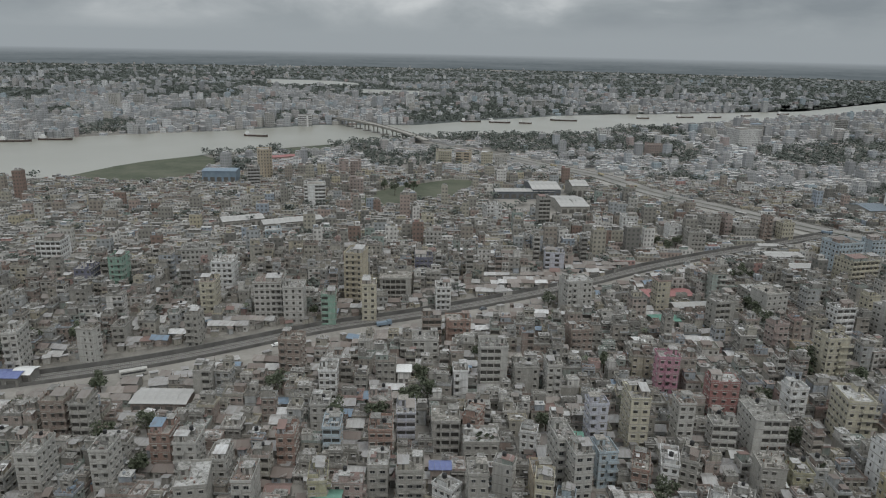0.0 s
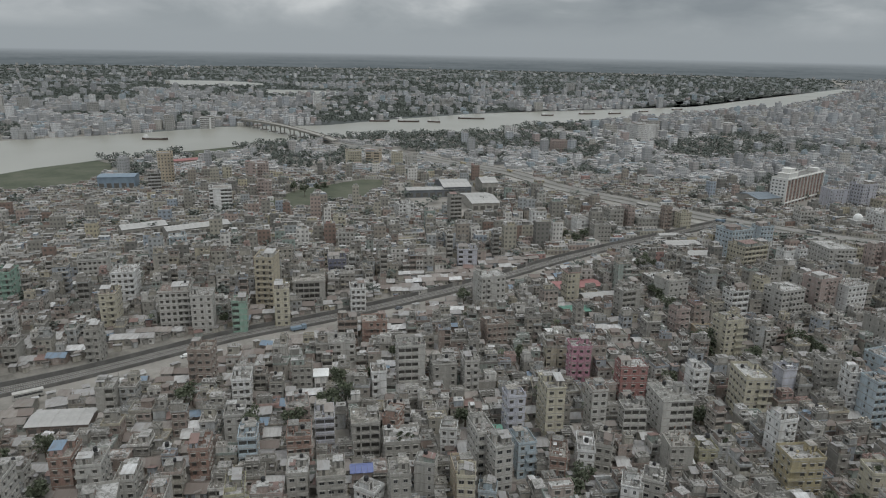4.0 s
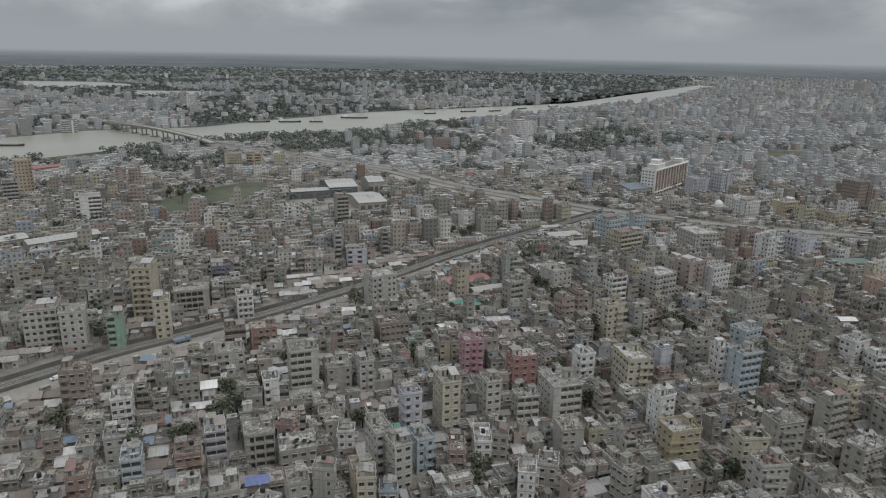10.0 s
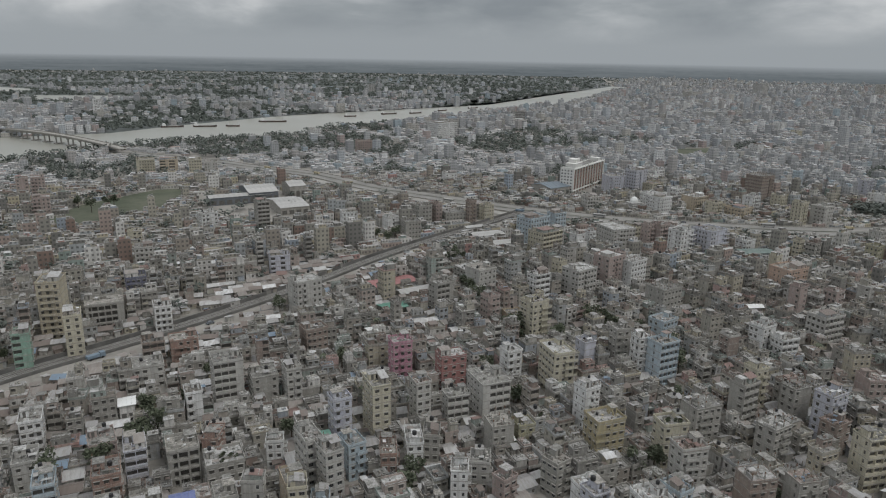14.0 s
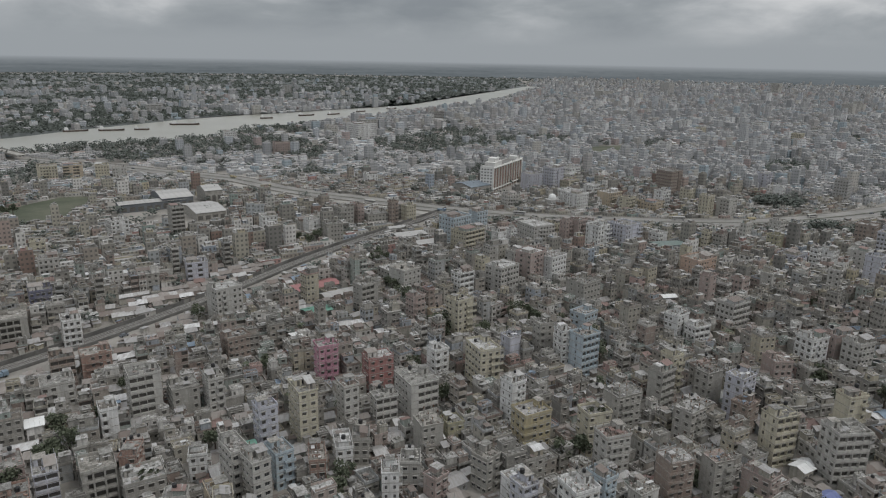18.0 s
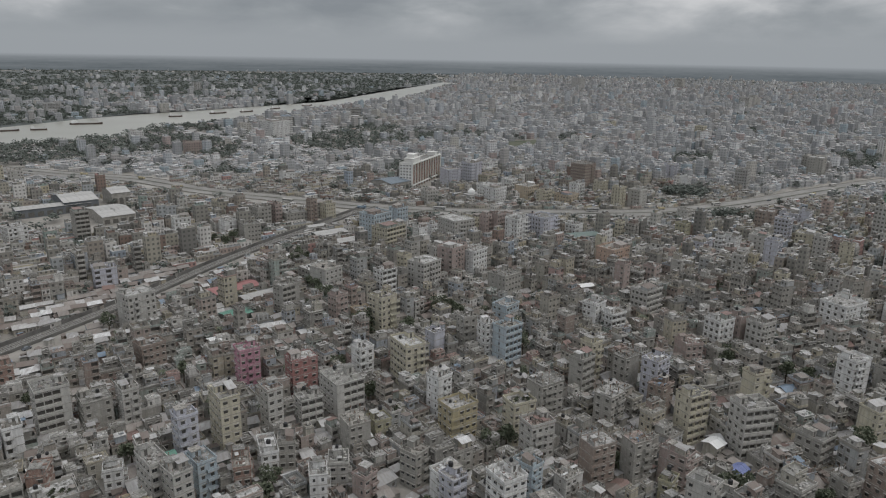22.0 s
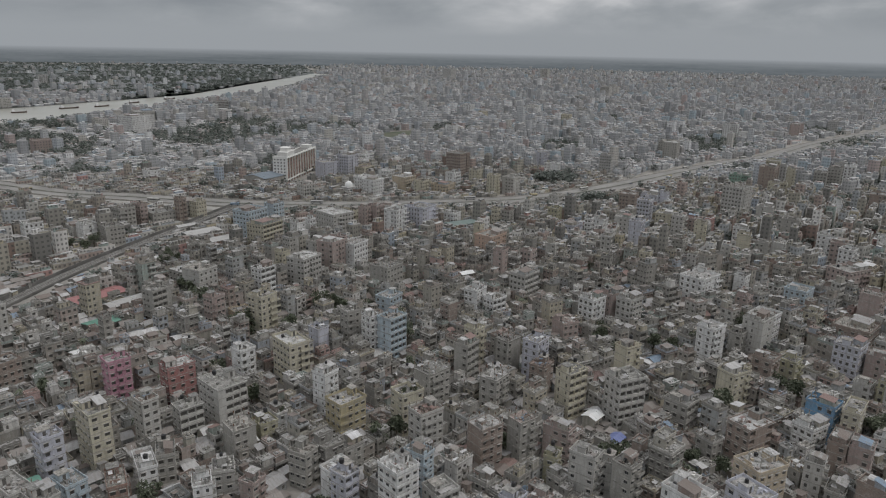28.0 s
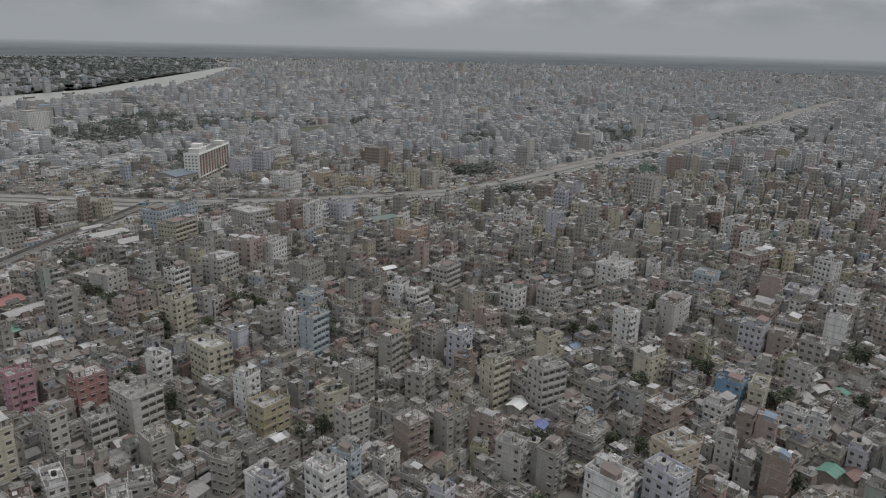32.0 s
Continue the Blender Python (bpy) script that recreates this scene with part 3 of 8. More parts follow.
def facade(g, a, b, floors, rnd, style, holes, skip_panes, blank, base=0.0):
    """One wall with storeys of window openings, from a to b (plan points, outside to the right of a-b)."""
    a, b = Vector(a), Vector(b)
    length = (b - a).length
    d = (b - a).normalized()
    out = Vector((d.y, -d.x))
    bays = max(1, round(length / rnd.uniform(2.5, 3.1)))
    bay = length / bays
    ww, wh, sill = rnd.choice((1.15, 1.3, 1.5)), rnd.choice((1.25, 1.4)), 0.95
    if blank:
        ww = 0.8

    def at(u, z, o=0.0):
        p = a + d * u + out * o
        return (p.x, p.y, z)

    shut = {i for i in range(bays) if rnd.random() < (0.55 if blank else 0.12)}
    for k in range(floors):
        z0, z1 = base + k * FLOOR, base + (k + 1) * FLOOR
        for i in range(bays):
            u0, u1 = i * bay, (i + 1) * bay
            if i in shut:
                g.face([at(u0, z0), at(u1, z0), at(u1, z1), at(u0, z1)])
                continue
            m = (u0 + u1) / 2
            w0, w1, h0, h1 = m - min(ww, bay - 0.5) / 2, m + min(ww, bay - 0.5) / 2, z0 + sill, z0 + sill + wh
            if style == "veranda":
                w0, w1, h0, h1 = u0 + 0.12, u1 - 0.12, z0 + 0.95, z1 - 0.35
            if style == "open":
                w0, w1, h0, h1 = u0 + 0.25, u1 - 0.25, z0 + 0.35, z1 - 0.45
            g.face([at(u0, z0), at(u1, z0), at(u1, h0), at(u0, h0)])
            g.face([at(u0, h1), at(u1, h1), at(u1, z1), at(u0, z1)])
            g.face([at(u0, h0), at(w0, h0), at(w0, h1), at(u0, h1)])
            g.face([at(w1, h0), at(u1, h0), at(u1, h1), at(w1, h1)])
            r = -1.6 if style == "open" else -0.9 if style == "veranda" else -0.22
            g.face([at(w0, h0), at(w1, h0), at(w1, h0, r), at(w0, h0, r)])
            g.face([at(w1, h1), at(w0, h1), at(w0, h1, r), at(w1, h1, r)])
            g.face([at(w0, h1), at(w0, h0), at(w0, h0, r), at(w0, h1, r)])
            g.face([at(w1, h0), at(w1, h1), at(w1, h1, r), at(w1, h0, r)])
            if skip_panes and not style:
                holes.append((at((w0 + w1) / 2, h0, r), math.atan2(d.y, d.x), w1 - w0, h1 - h0))
            else:
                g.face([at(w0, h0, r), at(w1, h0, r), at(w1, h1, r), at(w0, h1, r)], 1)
            if not style and not blank:
                # concrete sunshade over the opening
                p, q = (w0 - 0.2, w1 + 0.2)
                top, low = h1 + 0.18, h1 + 0.08
                g.face([at(p, top), at(p, top, 0.45), at(q, top, 0.45), at(q, top)], 2)
                g.face([at(p, low, 0.45), at(q, low, 0.45), at(q, top, 0.45), at(p, top, 0.45)], 2)
                g.face([at(p, low), at(q, low), at(q, low, 0.45), at(p, low, 0.45)], 2)
    # floor bands
    for k in range(1, floors):
        z = base + k * FLOOR
        g.face([at(0, z - 0.1, 0.06), at(length, z - 0.1, 0.06), at(length, z + 0.1, 0.06), at(0, z + 0.1, 0.06)], 2)
        g.face([at(0, z + 0.1, 0.06), at(length, z + 0.1, 0.06), at(length, z + 0.1), at(0, z + 0.1)], 2)
    return bays, bay


def balcony_mesh(width, deep, rnd, wall):
    g = Geo()
    g.box(-width / 2, -deep, -0.12, width / 2, 0, 0.02, 1)
    g.box(-width / 2, -deep, 0.02, width / 2, -deep + 0.1, 0.85, 0)
    for s in (-1, 1):
        g.box(s * width / 2 - (0.1 if s > 0 else 0), -deep + 0.1, 0.02, s * width / 2 + (0.1 if s < 0 else 0), 0, 0.85, 0)
    return g.mesh("balcony", wall, M_CONC)


def roof_mesh(w, d, top, rnd, parapet, wall, litter=9):
    """A roof slab with its parapet, slightly wider than the walls."""
    g, e, t = Geo(), 0.18, 0.14
    x0, y0, x1, y1 = -w / 2 - e, -d / 2 - e, w / 2 + e, d / 2 + e
    g.box(x0, y0, top, x1, y1, top + 0.16, 0)
    if parapet:
        z0, z1 = top + 0.16, top + 0.16 + parapet
        g.box(x0, y0, z0, x1, y0 + t, z1, 1, False)
        g.box(x0, y1 - t, z0, x1, y1, z1, 1, False)
        g.box(x0, y0 + t, z0, x0 + t, y1 - t, z1, 1, False)
        g.box(x1 - t, y0 + t, z0, x1, y1 - t, z1, 1, False)
    # bricks, drums and rubbish left on the roof
    deck = top + 0.16
    for _ in range(rnd.randint(litter - 4, litter + 4)):
        x, y, s = rnd.uniform(x0 + 0.4, x1 - 1.2), rnd.uniform(y0 + 0.4, y1 - 1.2), rnd.uniform(0.3, 0.9)
        g.box(x, y, deck, x + s, y + s * rnd.uniform(0.5, 1.4), deck + rnd.uniform(0.15, 0.7), rnd.choice((0, 1, 2)), False)
    # half-height walls, pipes and poles lying or standing about
    for _ in range(litter // 3):
        along_x, n = rnd.random() < 0.5, rnd.uniform(1.4, 3.2)
        x, y, h = rnd.uniform(x0 + 0.3, max(x0 + 0.4, x1 - n)), rnd.uniform(y0 + 0.3, max(y0 + 0.4, y1 - n)), rnd.choice((0.12, 0.5, 0.9, 1.3))
        g.box(x, y, deck, min(x + (n if along_x else 0.14), x1 - t), min(y + (0.14 if along_x else n), y1 - t), deck + h, rnd.choice((0, 1)), False)
    for _ in range(litter // 3):
        x, y = rnd.choice((x0 + 0.3, x1 - 0.3, rnd.uniform(x0, x1))), rnd.choice((y0 + 0.3, y1 - 0.3))
        g.box(x - 0.05, y - 0.05, deck, x + 0.05, y + 0.05, deck + rnd.uniform(1.0, 2.6), 1, False)
    # a loose sheet over a corner
    for _ in range(rnd.choice((0, 1, 1, 2))):
        n, m = rnd.uniform(1.2, 2.6), rnd.uniform(1.0, 2.2)
        x, y, h = rnd.uniform(x0, max(x0, x1 - n)), rnd.uniform(y0, max(y0, y1 - m)), deck + rnd.uniform(0.9, 1.9)
        g.box(x, y, h, x + n, y + m, h + 0.06, 2)
        for px, py in ((x + 0.05, y + 0.05), (x + n - 0.15, y + 0.05), (x + n - 0.15, y + m - 0.15), (x + 0.05, y + m - 0.15)):
            g.box(px, py, deck, px + 0.1, py + 0.1, h, 1, False)
    return g.mesh("roof", M_ROOF, wall, M_TIN)


def top_storey_mesh(w, d, z, rnd, wall):
    """Rooms built later over part of a roof, with windows and a slab of their own."""
    g = Geo()
    c = ((-w / 2, -d / 2), (w / 2, -d / 2), (w / 2, d / 2), (-w / 2, d / 2))
    for n, (i, j) in enumerate(SIDES):
        facade(g, c[i], c[j], 1, rnd, "", [], False, n > 1, z)
    e, h = 0.2, z + FLOOR
    g.box(-w / 2 - e, -d / 2 - e, h, w / 2 + e, d / 2 + e, h + 0.16, 3)
    if rnd.random() < 0.5:
        for x0, y0, x1, y1 in ((-w / 2, -d / 2, w / 2, -d / 2 + 0.14), (-w / 2, d / 2 - 0.14, w / 2, d / 2), (w / 2 - 0.14, -d / 2 + 0.14, w / 2, d / 2 - 0.14)):
            g.box(x0, y0, h + 0.16, x1, y1, h + 0.8, 0, False)
    for _ in range(5):
        x, y, s = rnd.uniform(-w / 2 + 0.2, w / 2 - 1.0), rnd.uniform(-d / 2 + 0.2, d / 2 - 1.0), rnd.uniform(0.3, 0.8)
        g.box(x, y, h + 0.16, x + s, y + s, h + 0.16 + rnd.uniform(0.2, 0.9), rnd.choice((0, 3)), False)
    for x in (-w / 2 + 0.2, 0, w / 2 - 0.2):
        g.box(x - 0.06, -d / 2 + 0.14, h + 0.16, x + 0.06, -d / 2 + 0.26, h + rnd.uniform(0.9, 2.0), 2, False)
    return g.mesh("top_storey", wall, M_VOID, M_CONC, M_ROOF)


def head_mesh(w, d, z, rnd, wall):
    """The stair head on a roof: a small room with a door and an overhanging slab."""
    g = Geo()
    g.box(-w / 2, -d / 2, z, w / 2, d / 2, z + 2.3, 0, False)
    g.box(-w / 2 - 0.25, -d / 2 - 0.25, z + 2.3, w / 2 + 0.25, d / 2 + 0.25, z + 2.45, 1)
    g.box(-0.45, -d / 2 - 0.04, z, 0.45, -d / 2 + 0.02, z + 1.95, 2, False)
    g.box(w / 2 - 0.03, -0.4, z + 1.0, w / 2 + 0.03, 0.4, z + 1.8, 2, False)
    return g.mesh("stair_head", wall, M_ROOF, M_VOID)


def roof_shed_mesh(w, d, z, rnd):
    """A makeshift room on a roof under one slanting sheet."""
    g, h0, h1 = Geo(), rnd.uniform(2.0, 2.3), rnd.uniform(2.4, 2.9)
    c = ((-w / 2, -d / 2, h0), (w / 2, -d / 2, h0), (w / 2, d / 2, h1), (-w / 2, d / 2, h1))
    for i, j in SIDES:
        (ax, ay, ah), (bx, by, bh) = c[i], c[j]
        g.face([(ax, ay, z), (bx, by, z), (bx, by, z + bh), (ax, ay, z + ah)])
    g.box(-0.4, -d / 2 - 0.03, z, 0.4, -d / 2 + 0.02, z + 1.8, 2, False)
    o = 0.3
    e = [(-w / 2 - o, -d / 2 - o, z + h0 - 0.05), (w / 2 + o, -d / 2 - o, z + h0 - 0.05), (w / 2 + o, d / 2 + o, z + h1 + 0.05), (-w / 2 - o, d / 2 + o, z + h1 + 0.05)]
    g.face([(x, y, q + 0.1) for x, y, q in e], 1)
    g.face([(x, y, q + 0.03) for x, y, q in e[::-1]], 1)
    for k in range(4):
        p, q = e[k], e[(k + 1) % 4]
        g.face([(p[0], p[1], p[2] + 0.03), (q[0], q[1], q[2] + 0.03), (q[0], q[1], q[2] + 0.1), (p[0], p[1], p[2] + 0.1)], 1)
    return g.mesh("roof_shed", M_WALL, M_TIN, M_VOID)


def tank_mesh(z, rnd):
    g, r = Geo(), rnd.uniform(0.5, 0.75)
    g.tube(0, 0, z, z + r * 1.7, r, r * 0.97, 8, 0, False)
    g.tube(0, 0, z + r * 1.7, z + r * 2.05, r * 0.97, r * 0.35, 8)
    return g.mesh("water_tank", M_TANK)


def column_mesh(z, high):
    """A cast column left unfinished on the roof, with bare rods above."""
    g = Geo()
    g.box(-0.17, -0.17, z, 0.17, 0.17, z + high, 0, False)
    for x, y in ((-0.1, -0.1), (0.1, -0.1), (0.1, 0.1), (-0.1, 0.1)):
        g.box(x - 0.03, y - 0.03, z + high, x + 0.03, y + 0.03, z + high + 0.9, 1, False)
    return g.mesh("roof_column", M_CONC, M_RUST)


PANES = {}


def pane_mesh(w, h):
    key = (round(w, 1), round(h, 1))
    if key not in PANES:
        g = Geo()
        x, y = key[0] / 2, key[1]
        g.face([(-x, 0, 0), (x, 0, 0), (x, 0, y), (-x, 0, y)], 0)
        for bx0, bz0, bx1, bz1 in ((-x, 0, x, 0.07), (-x, y - 0.07, x, y), (-x, 0.07, -x + 0.07, y - 0.07), (x - 0.07, 0.07, x, y - 0.07), (-0.035, 0.07, 0.035, y - 0.07)):
            g.face([(bx0, -0.05, bz0), (bx1, -0.05, bz0), (bx1, -0.05, bz1), (bx0, -0.05, bz1)], 1)
        PANES[key] = g.mesh("window", M_PANE, M_STEEL)
    return PANES[key]


def build_house(w, d, floors, wall, rnd, style="", roof_kind="", own_windows=False, detail=2, fill=False):
    """A plastered concrete house: root mesh = walls; children = roof, stair head, tank, balconies, columns, windows."""
    top = floors * FLOOR
    g, holes = Geo(), []
    c = ((-w / 2, -d / 2), (w / 2, -d / 2), (w / 2, d / 2), (-w / 2, d / 2))
    front = None
    for n, (i, j) in enumerate(SIDES):
        bays = facade(g, c[i], c[j], floors, rnd, style if style == "open" or n == 0 or (style and n == 2) else "", holes, own_windows and n in (0, 1, 3), n != 0 and rnd.random() < 0.3)
        front = front or bays
    if style == "open":
        # dark core added for the shade between the open floors
        g.box(-w / 2 + 1.7, -d / 2 + 1.7, 0, w / 2 - 1.7, d / 2 - 1.7, top - 0.1, 1, False)
    name = "apartment_building" if floors > 2 else "house"
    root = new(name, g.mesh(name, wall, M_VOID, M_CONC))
    part("roof", roof_mesh(w, d, top, rnd, rnd.choice((0.45, 0.8, 0.9, 0.9)) if roof_kind != "bars" else 0.25, wall, 15 if detail > 1 else 9), root)
    deck = top + 0.16
    stepped = detail and fill and not roof_kind and min(w, d) > 4.0 and rnd.random() < 0.6
    if stepped:
        sw, sd = w * rnd.uniform(0.5, 0.8), d * rnd.uniform(0.4, 0.65)
        part("top_storey", top_storey_mesh(sw, sd, deck, rnd, wall), root, "", pose(rnd.choice((-1, 1)) * (w - sw) / 2, (d - sd) / 2, 0))
    if not stepped and detail and roof_kind != "bars" and floors > 1 and (not fill or rnd.random() < 0.6):
        hw, hd = min(rnd.uniform(2.2, 3.2), w - 1.6), min(rnd.uniform(2.4, 3.8), d - 2)
        hx, hy = rnd.choice((-1, 1)) * (w / 2 - hw / 2 - 0.5), rnd.uniform(-0.1, 1) * (d / 2 - hd / 2 - 0.5)
        part("stair_head", head_mesh(hw, hd, deck, rnd, wall), root, "", pose(hx, hy, 0))
        if rnd.random() < 0.8:
            part("water_tank", tank_mesh(deck + 2.45 if rnd.random() < 0.5 else deck, rnd), root, "black plastic water tank",
                 pose(hx if rnd.random() < 0.5 else -hx * 0.6, hy, 0))
    if detail and not stepped and roof_kind in ("", "shed") and rnd.random() < 0.6:
        rw, rd = rnd.uniform(0.35, 0.6) * w, rnd.uniform(0.3, 0.5) * d
        rx, ry = rnd.choice((-1, 1)) * (w - rw) * 0.42, -rnd.uniform(0.2, 1) * (d - rd) * 0.42
        part("roof_shed", roof_shed_mesh(rw, rd, deck, rnd), root, "tin-roofed room built on the roof", pose(rx, ry, 0))
    if detail and not stepped and not roof_kind and rnd.random() < 0.55:
        g = Geo()
        nx, ny = max(2, round(w / 3.2) + 1), max(2, round(d / 3.2) + 1)
        for i in range(nx):
            for j in range(ny):
                if rnd.random() < 0.75:
                    x, y, up = (i / (nx - 1) - 0.5) * (w - 0.5), (j / (ny - 1) - 0.5) * (d - 0.5), rnd.uniform(1.3, 2.9)
                    g.box(x - 0.15, y - 0.15, deck, x + 0.15, y + 0.15, deck + up * 0.7, 0, False)
                    g.box(x - 0.06, y - 0.06, deck + up * 0.7, x + 0.06, y + 0.06, deck + up, 1, False)
        tagged(part("roof_rebar", g.mesh("roof_rebar", M_CONC, M_RUST), root), "bare column stubs", kind="stuff")
    if roof_kind == "bars":
        me = column_mesh(deck, rnd.uniform(1.3, 2.3))
        nx, ny = max(2, round(w / 3.6) + 1), max(2, round(d / 4) + 1)
        for i in range(nx):
            for j in range(ny):
                if (i in (0, nx - 1) or j in (0, ny - 1) or roof_kind == "bars") and rnd.random() < 0.85:
                    part("roof_column", me, root, "", pose((i / (nx - 1) - 0.5) * (w - 0.6), (j / (ny - 1) - 0.5) * (d - 0.6), 0))
    if roof_kind == "garden":
        for _ in range(7):
            part("roof_plant", SHRUB, root, "leafy green shrub in a roof garden", pose(rnd.uniform(-w / 2 + 1, w / 2 - 1), rnd.uniform(-d / 2 + 1, 0), deck) @ Matrix.Scale(rnd.uniform(0.7, 1.3), 4))
    if roof_kind == "pergola":
        p = Geo()
        for x in (-2.5, 2.5):
            for y in (-2, 2):
                p.box(x - 0.12, y - 0.12, deck, x + 0.12, y + 0.12, deck + 2.6)
        for y in (-2, 2):
            p.box(-2.7, y - 0.1, deck + 2.6, 2.7, y + 0.1, deck + 2.8)
        for x in (-2.5, -1.25, 0, 1.25, 2.5):
            p.box(x - 0.08, -2.3, deck + 2.8, x + 0.08, 2.3, deck + 2.92)
        part("roof_pergola", p.mesh("roof_pergola", M_CONC), root, "open concrete frame over the roof")
    if detail and floors > 2 and not style and rnd.random() < 0.7:
        bays, bay = front
        i = rnd.randrange(bays)
        me = balcony_mesh(min(bay * rnd.choice((1, 2)), w * 0.6), 1.1, rnd, wall)
        x = max(-w / 2 + 1.6, min(w / 2 - 1.6, -w / 2 + (i + 0.5) * bay))
        for k in range(1, floors):
            part("balcony", me, root, "", pose(x, -d / 2, k * FLOOR + 0.1))
    for place, turn, ww, wh in holes:
        part("window", pane_mesh(ww, wh), root, "", pose(*place, 0, 0, math.degrees(turn)))
    return root


def shed(w, d, high, pitch, rnd):
    """A low brick or tin dwelling under a pitched sheet roof."""
    g = Geo()
    c = ((-w / 2, -d / 2), (w / 2, -d / 2), (w / 2, d / 2), (-w / 2, d / 2))
    ridge = high + pitch
    for i, j in SIDES:
        (ax, ay), (bx, by) = c[i], c[j]
        g.face([(ax, ay, 0), (bx, by, 0), (bx, by, high), (ax, ay, high)])
    g.face([(-w / 2, -d / 2, high), (-w / 2, 0, high), (-w / 2, d / 2, high), (-w / 2, 0, ridge)][::-1])
    g.face([(w / 2, -d / 2, high), (w / 2, 0, high), (w / 2, d / 2, high), (w / 2, 0, ridge)])
    for x in np.linspace(-w / 2 + 1.3, w / 2 - 1.3, max(2, int(w / 2.8))):
        g.box(x - 0.5, -d / 2 - 0.03, 0.9, x + 0.5, -d / 2 + 0.02, 2.0, 1, False)
        g.box(x - 0.5, d / 2 - 0.02, 0.9, x + 0.5, d / 2 + 0.03, 2.0, 1, False)
    root = new("tin_roofed_house", g.mesh("tin_roofed_house", M_WALL, M_VOID))
    r, o = Geo(), 0.45
    low = high - o * 2 * pitch / d
    xs = [-w / 2 - o + (w + 2 * o) * i / 6 for i in range(7)]
    sag = [rnd.uniform(-0.06, 0.08) for _ in xs]
    rows = [[(x, s * (d / 2 + o) * t, low + (ridge - low) * (1 - t) + sg * (1 - 0.5 * t)) for x, sg in zip(xs, sag)] for s, t in ((-1, 1), (-1, 0.5), (1, 0), (1, 0.5), (1, 1))]
    n = len(xs)
    for lift in (0.07, 0.0):
        r.v.extend((x, y, z + lift) for row in rows for x, y, z in row)
    for a in range(4):
        for b in range(n - 1):
            q = (a * n + b, a * n + b + 1, (a + 1) * n + b + 1, (a + 1) * n + b)
            r.f.append(q)
            r.f.append(tuple(5 * n + k for k in q[::-1]))
            r.s += [0, 0]
    for line in ([b for b in range(n)], [4 * n + b for b in range(n)][::-1], [a * n for a in range(5)][::-1], [a * n + n - 1 for a in range(5)]):
        for p, q in zip(line, line[1:]):
            r.f.append((5 * n + p, 5 * n + q, q, p))
            r.s.append(0)
    part("sheet_roof", r.mesh("sheet_roof", M_TIN), root)
    return root


def leaves(seed, n, rx, rz, size, cz, lobes=5):
    """A crown: many small bent leaf sprays in a few uneven lobes."""
    rnd, g = random.Random(seed), Geo()
    centres = [(0, 0, 0, 0.8)] + [(rnd.uniform(-0.6, 0.6), rnd.uniform(-0.6, 0.6), rnd.uniform(-0.35, 0.55), rnd.uniform(0.35, 0.6)) for _ in range(lobes)]
    for _ in range(n):
        ox, oy, oz, s = rnd.choice(centres)
        d = Vector((rnd.gauss(0, 1), rnd.gauss(0, 1), rnd.gauss(0, 1))).normalized() * (rnd.random() ** 0.4)
        c = Vector(((ox + d.x * s) * rx, (oy + d.y * s) * rx, cz + (oz + d.z * s) * rz))
        a = Vector((rnd.gauss(0, 1), rnd.gauss(0, 1), rnd.gauss(0, 0.5))).normalized() * size * rnd.uniform(0.6, 1.3)
        b = a.cross(Vector((rnd.gauss(0, 1), rnd.gauss(0, 1), rnd.gauss(0, 1)))).normalized() * size * rnd.uniform(0.4, 0.9)
        up = Vector((0, 0, size * 0.25))
        g.face([tuple(c - a), tuple(c - b + up), tuple(c + a), tuple(c + b + up)])
    return g


SHRUB = leaves(5, 60, 0.8, 0.7, 0.3, 0.7).mesh("roof_plant", M_LEAF)


def tree(seed, high, spread):
    rnd, g = random.Random(seed), Geo()
    g.tube(0, 0, 0, high * 0.5, 0.28, 0.18, 7)
    root = None
    for i in range(5):
        a, r = i * 1.26 + rnd.random(), spread * 0.45
        x, y, z0, z1 = math.cos(a) * r, math.sin(a) * r, high * rnd.uniform(0.3, 0.45), high * rnd.uniform(0.6, 0.8)
        g.face([(-0.08, 0, z0), (0.08, 0, z0), (x + 0.04, y, z1), (x - 0.04, y, z1)])
        g.face([(0, -0.08, z0), (0, 0.08, z0), (x, y + 0.04, z1), (x, y - 0.04, z1)])
    root = new("tree", g.mesh("trunk", M_BARK))
    part("crown", leaves(seed, 420, spread, high * 0.36, 0.55, high * 0.66).mesh("crown", M_LEAF), root)
    return tagged(root, "broad leafy dark green tree between houses", "tree", "trees of the quarter")


def palm(seed):
    rnd, g = random.Random(seed), Geo()
    g.tube(0, 0, 0, 9, 0.22, 0.15, 7)
    root = new("palm_tree", g.mesh("trunk", M_BARK))
    c = Geo()
    for i in range(16):
        a, droop = i * 2.4, rnd.uniform(0.2, 1.1)
        d, n = Vector((math.cos(a), math.sin(a), 0)), Vector((-math.sin(a), math.cos(a), 0)) * 0.35
        last = Vector((0, 0, 9))
        for k in range(1, 5):
            p = Vector((0, 0, 9 + 0.9 * math.sin(k * 0.6) - droop * (k / 4) ** 2 * 2)) + d * (k * 0.75)
            c.face([tuple(last - n), tuple(p - n * (1 - k / 5)), tuple(p + n * (1 - k / 5)), tuple(last + n)])
            last = p
    part("crown", c.mesh("crown", M_LEAF), root)
    return tagged(root, "tall palm tree with drooping fronds", "tree", "trees of the quarter")


# ---- buildings that stand out, one by one ----
TAKEN = []  # plan rectangles in use: x, y, half width, half depth, turn, storeys


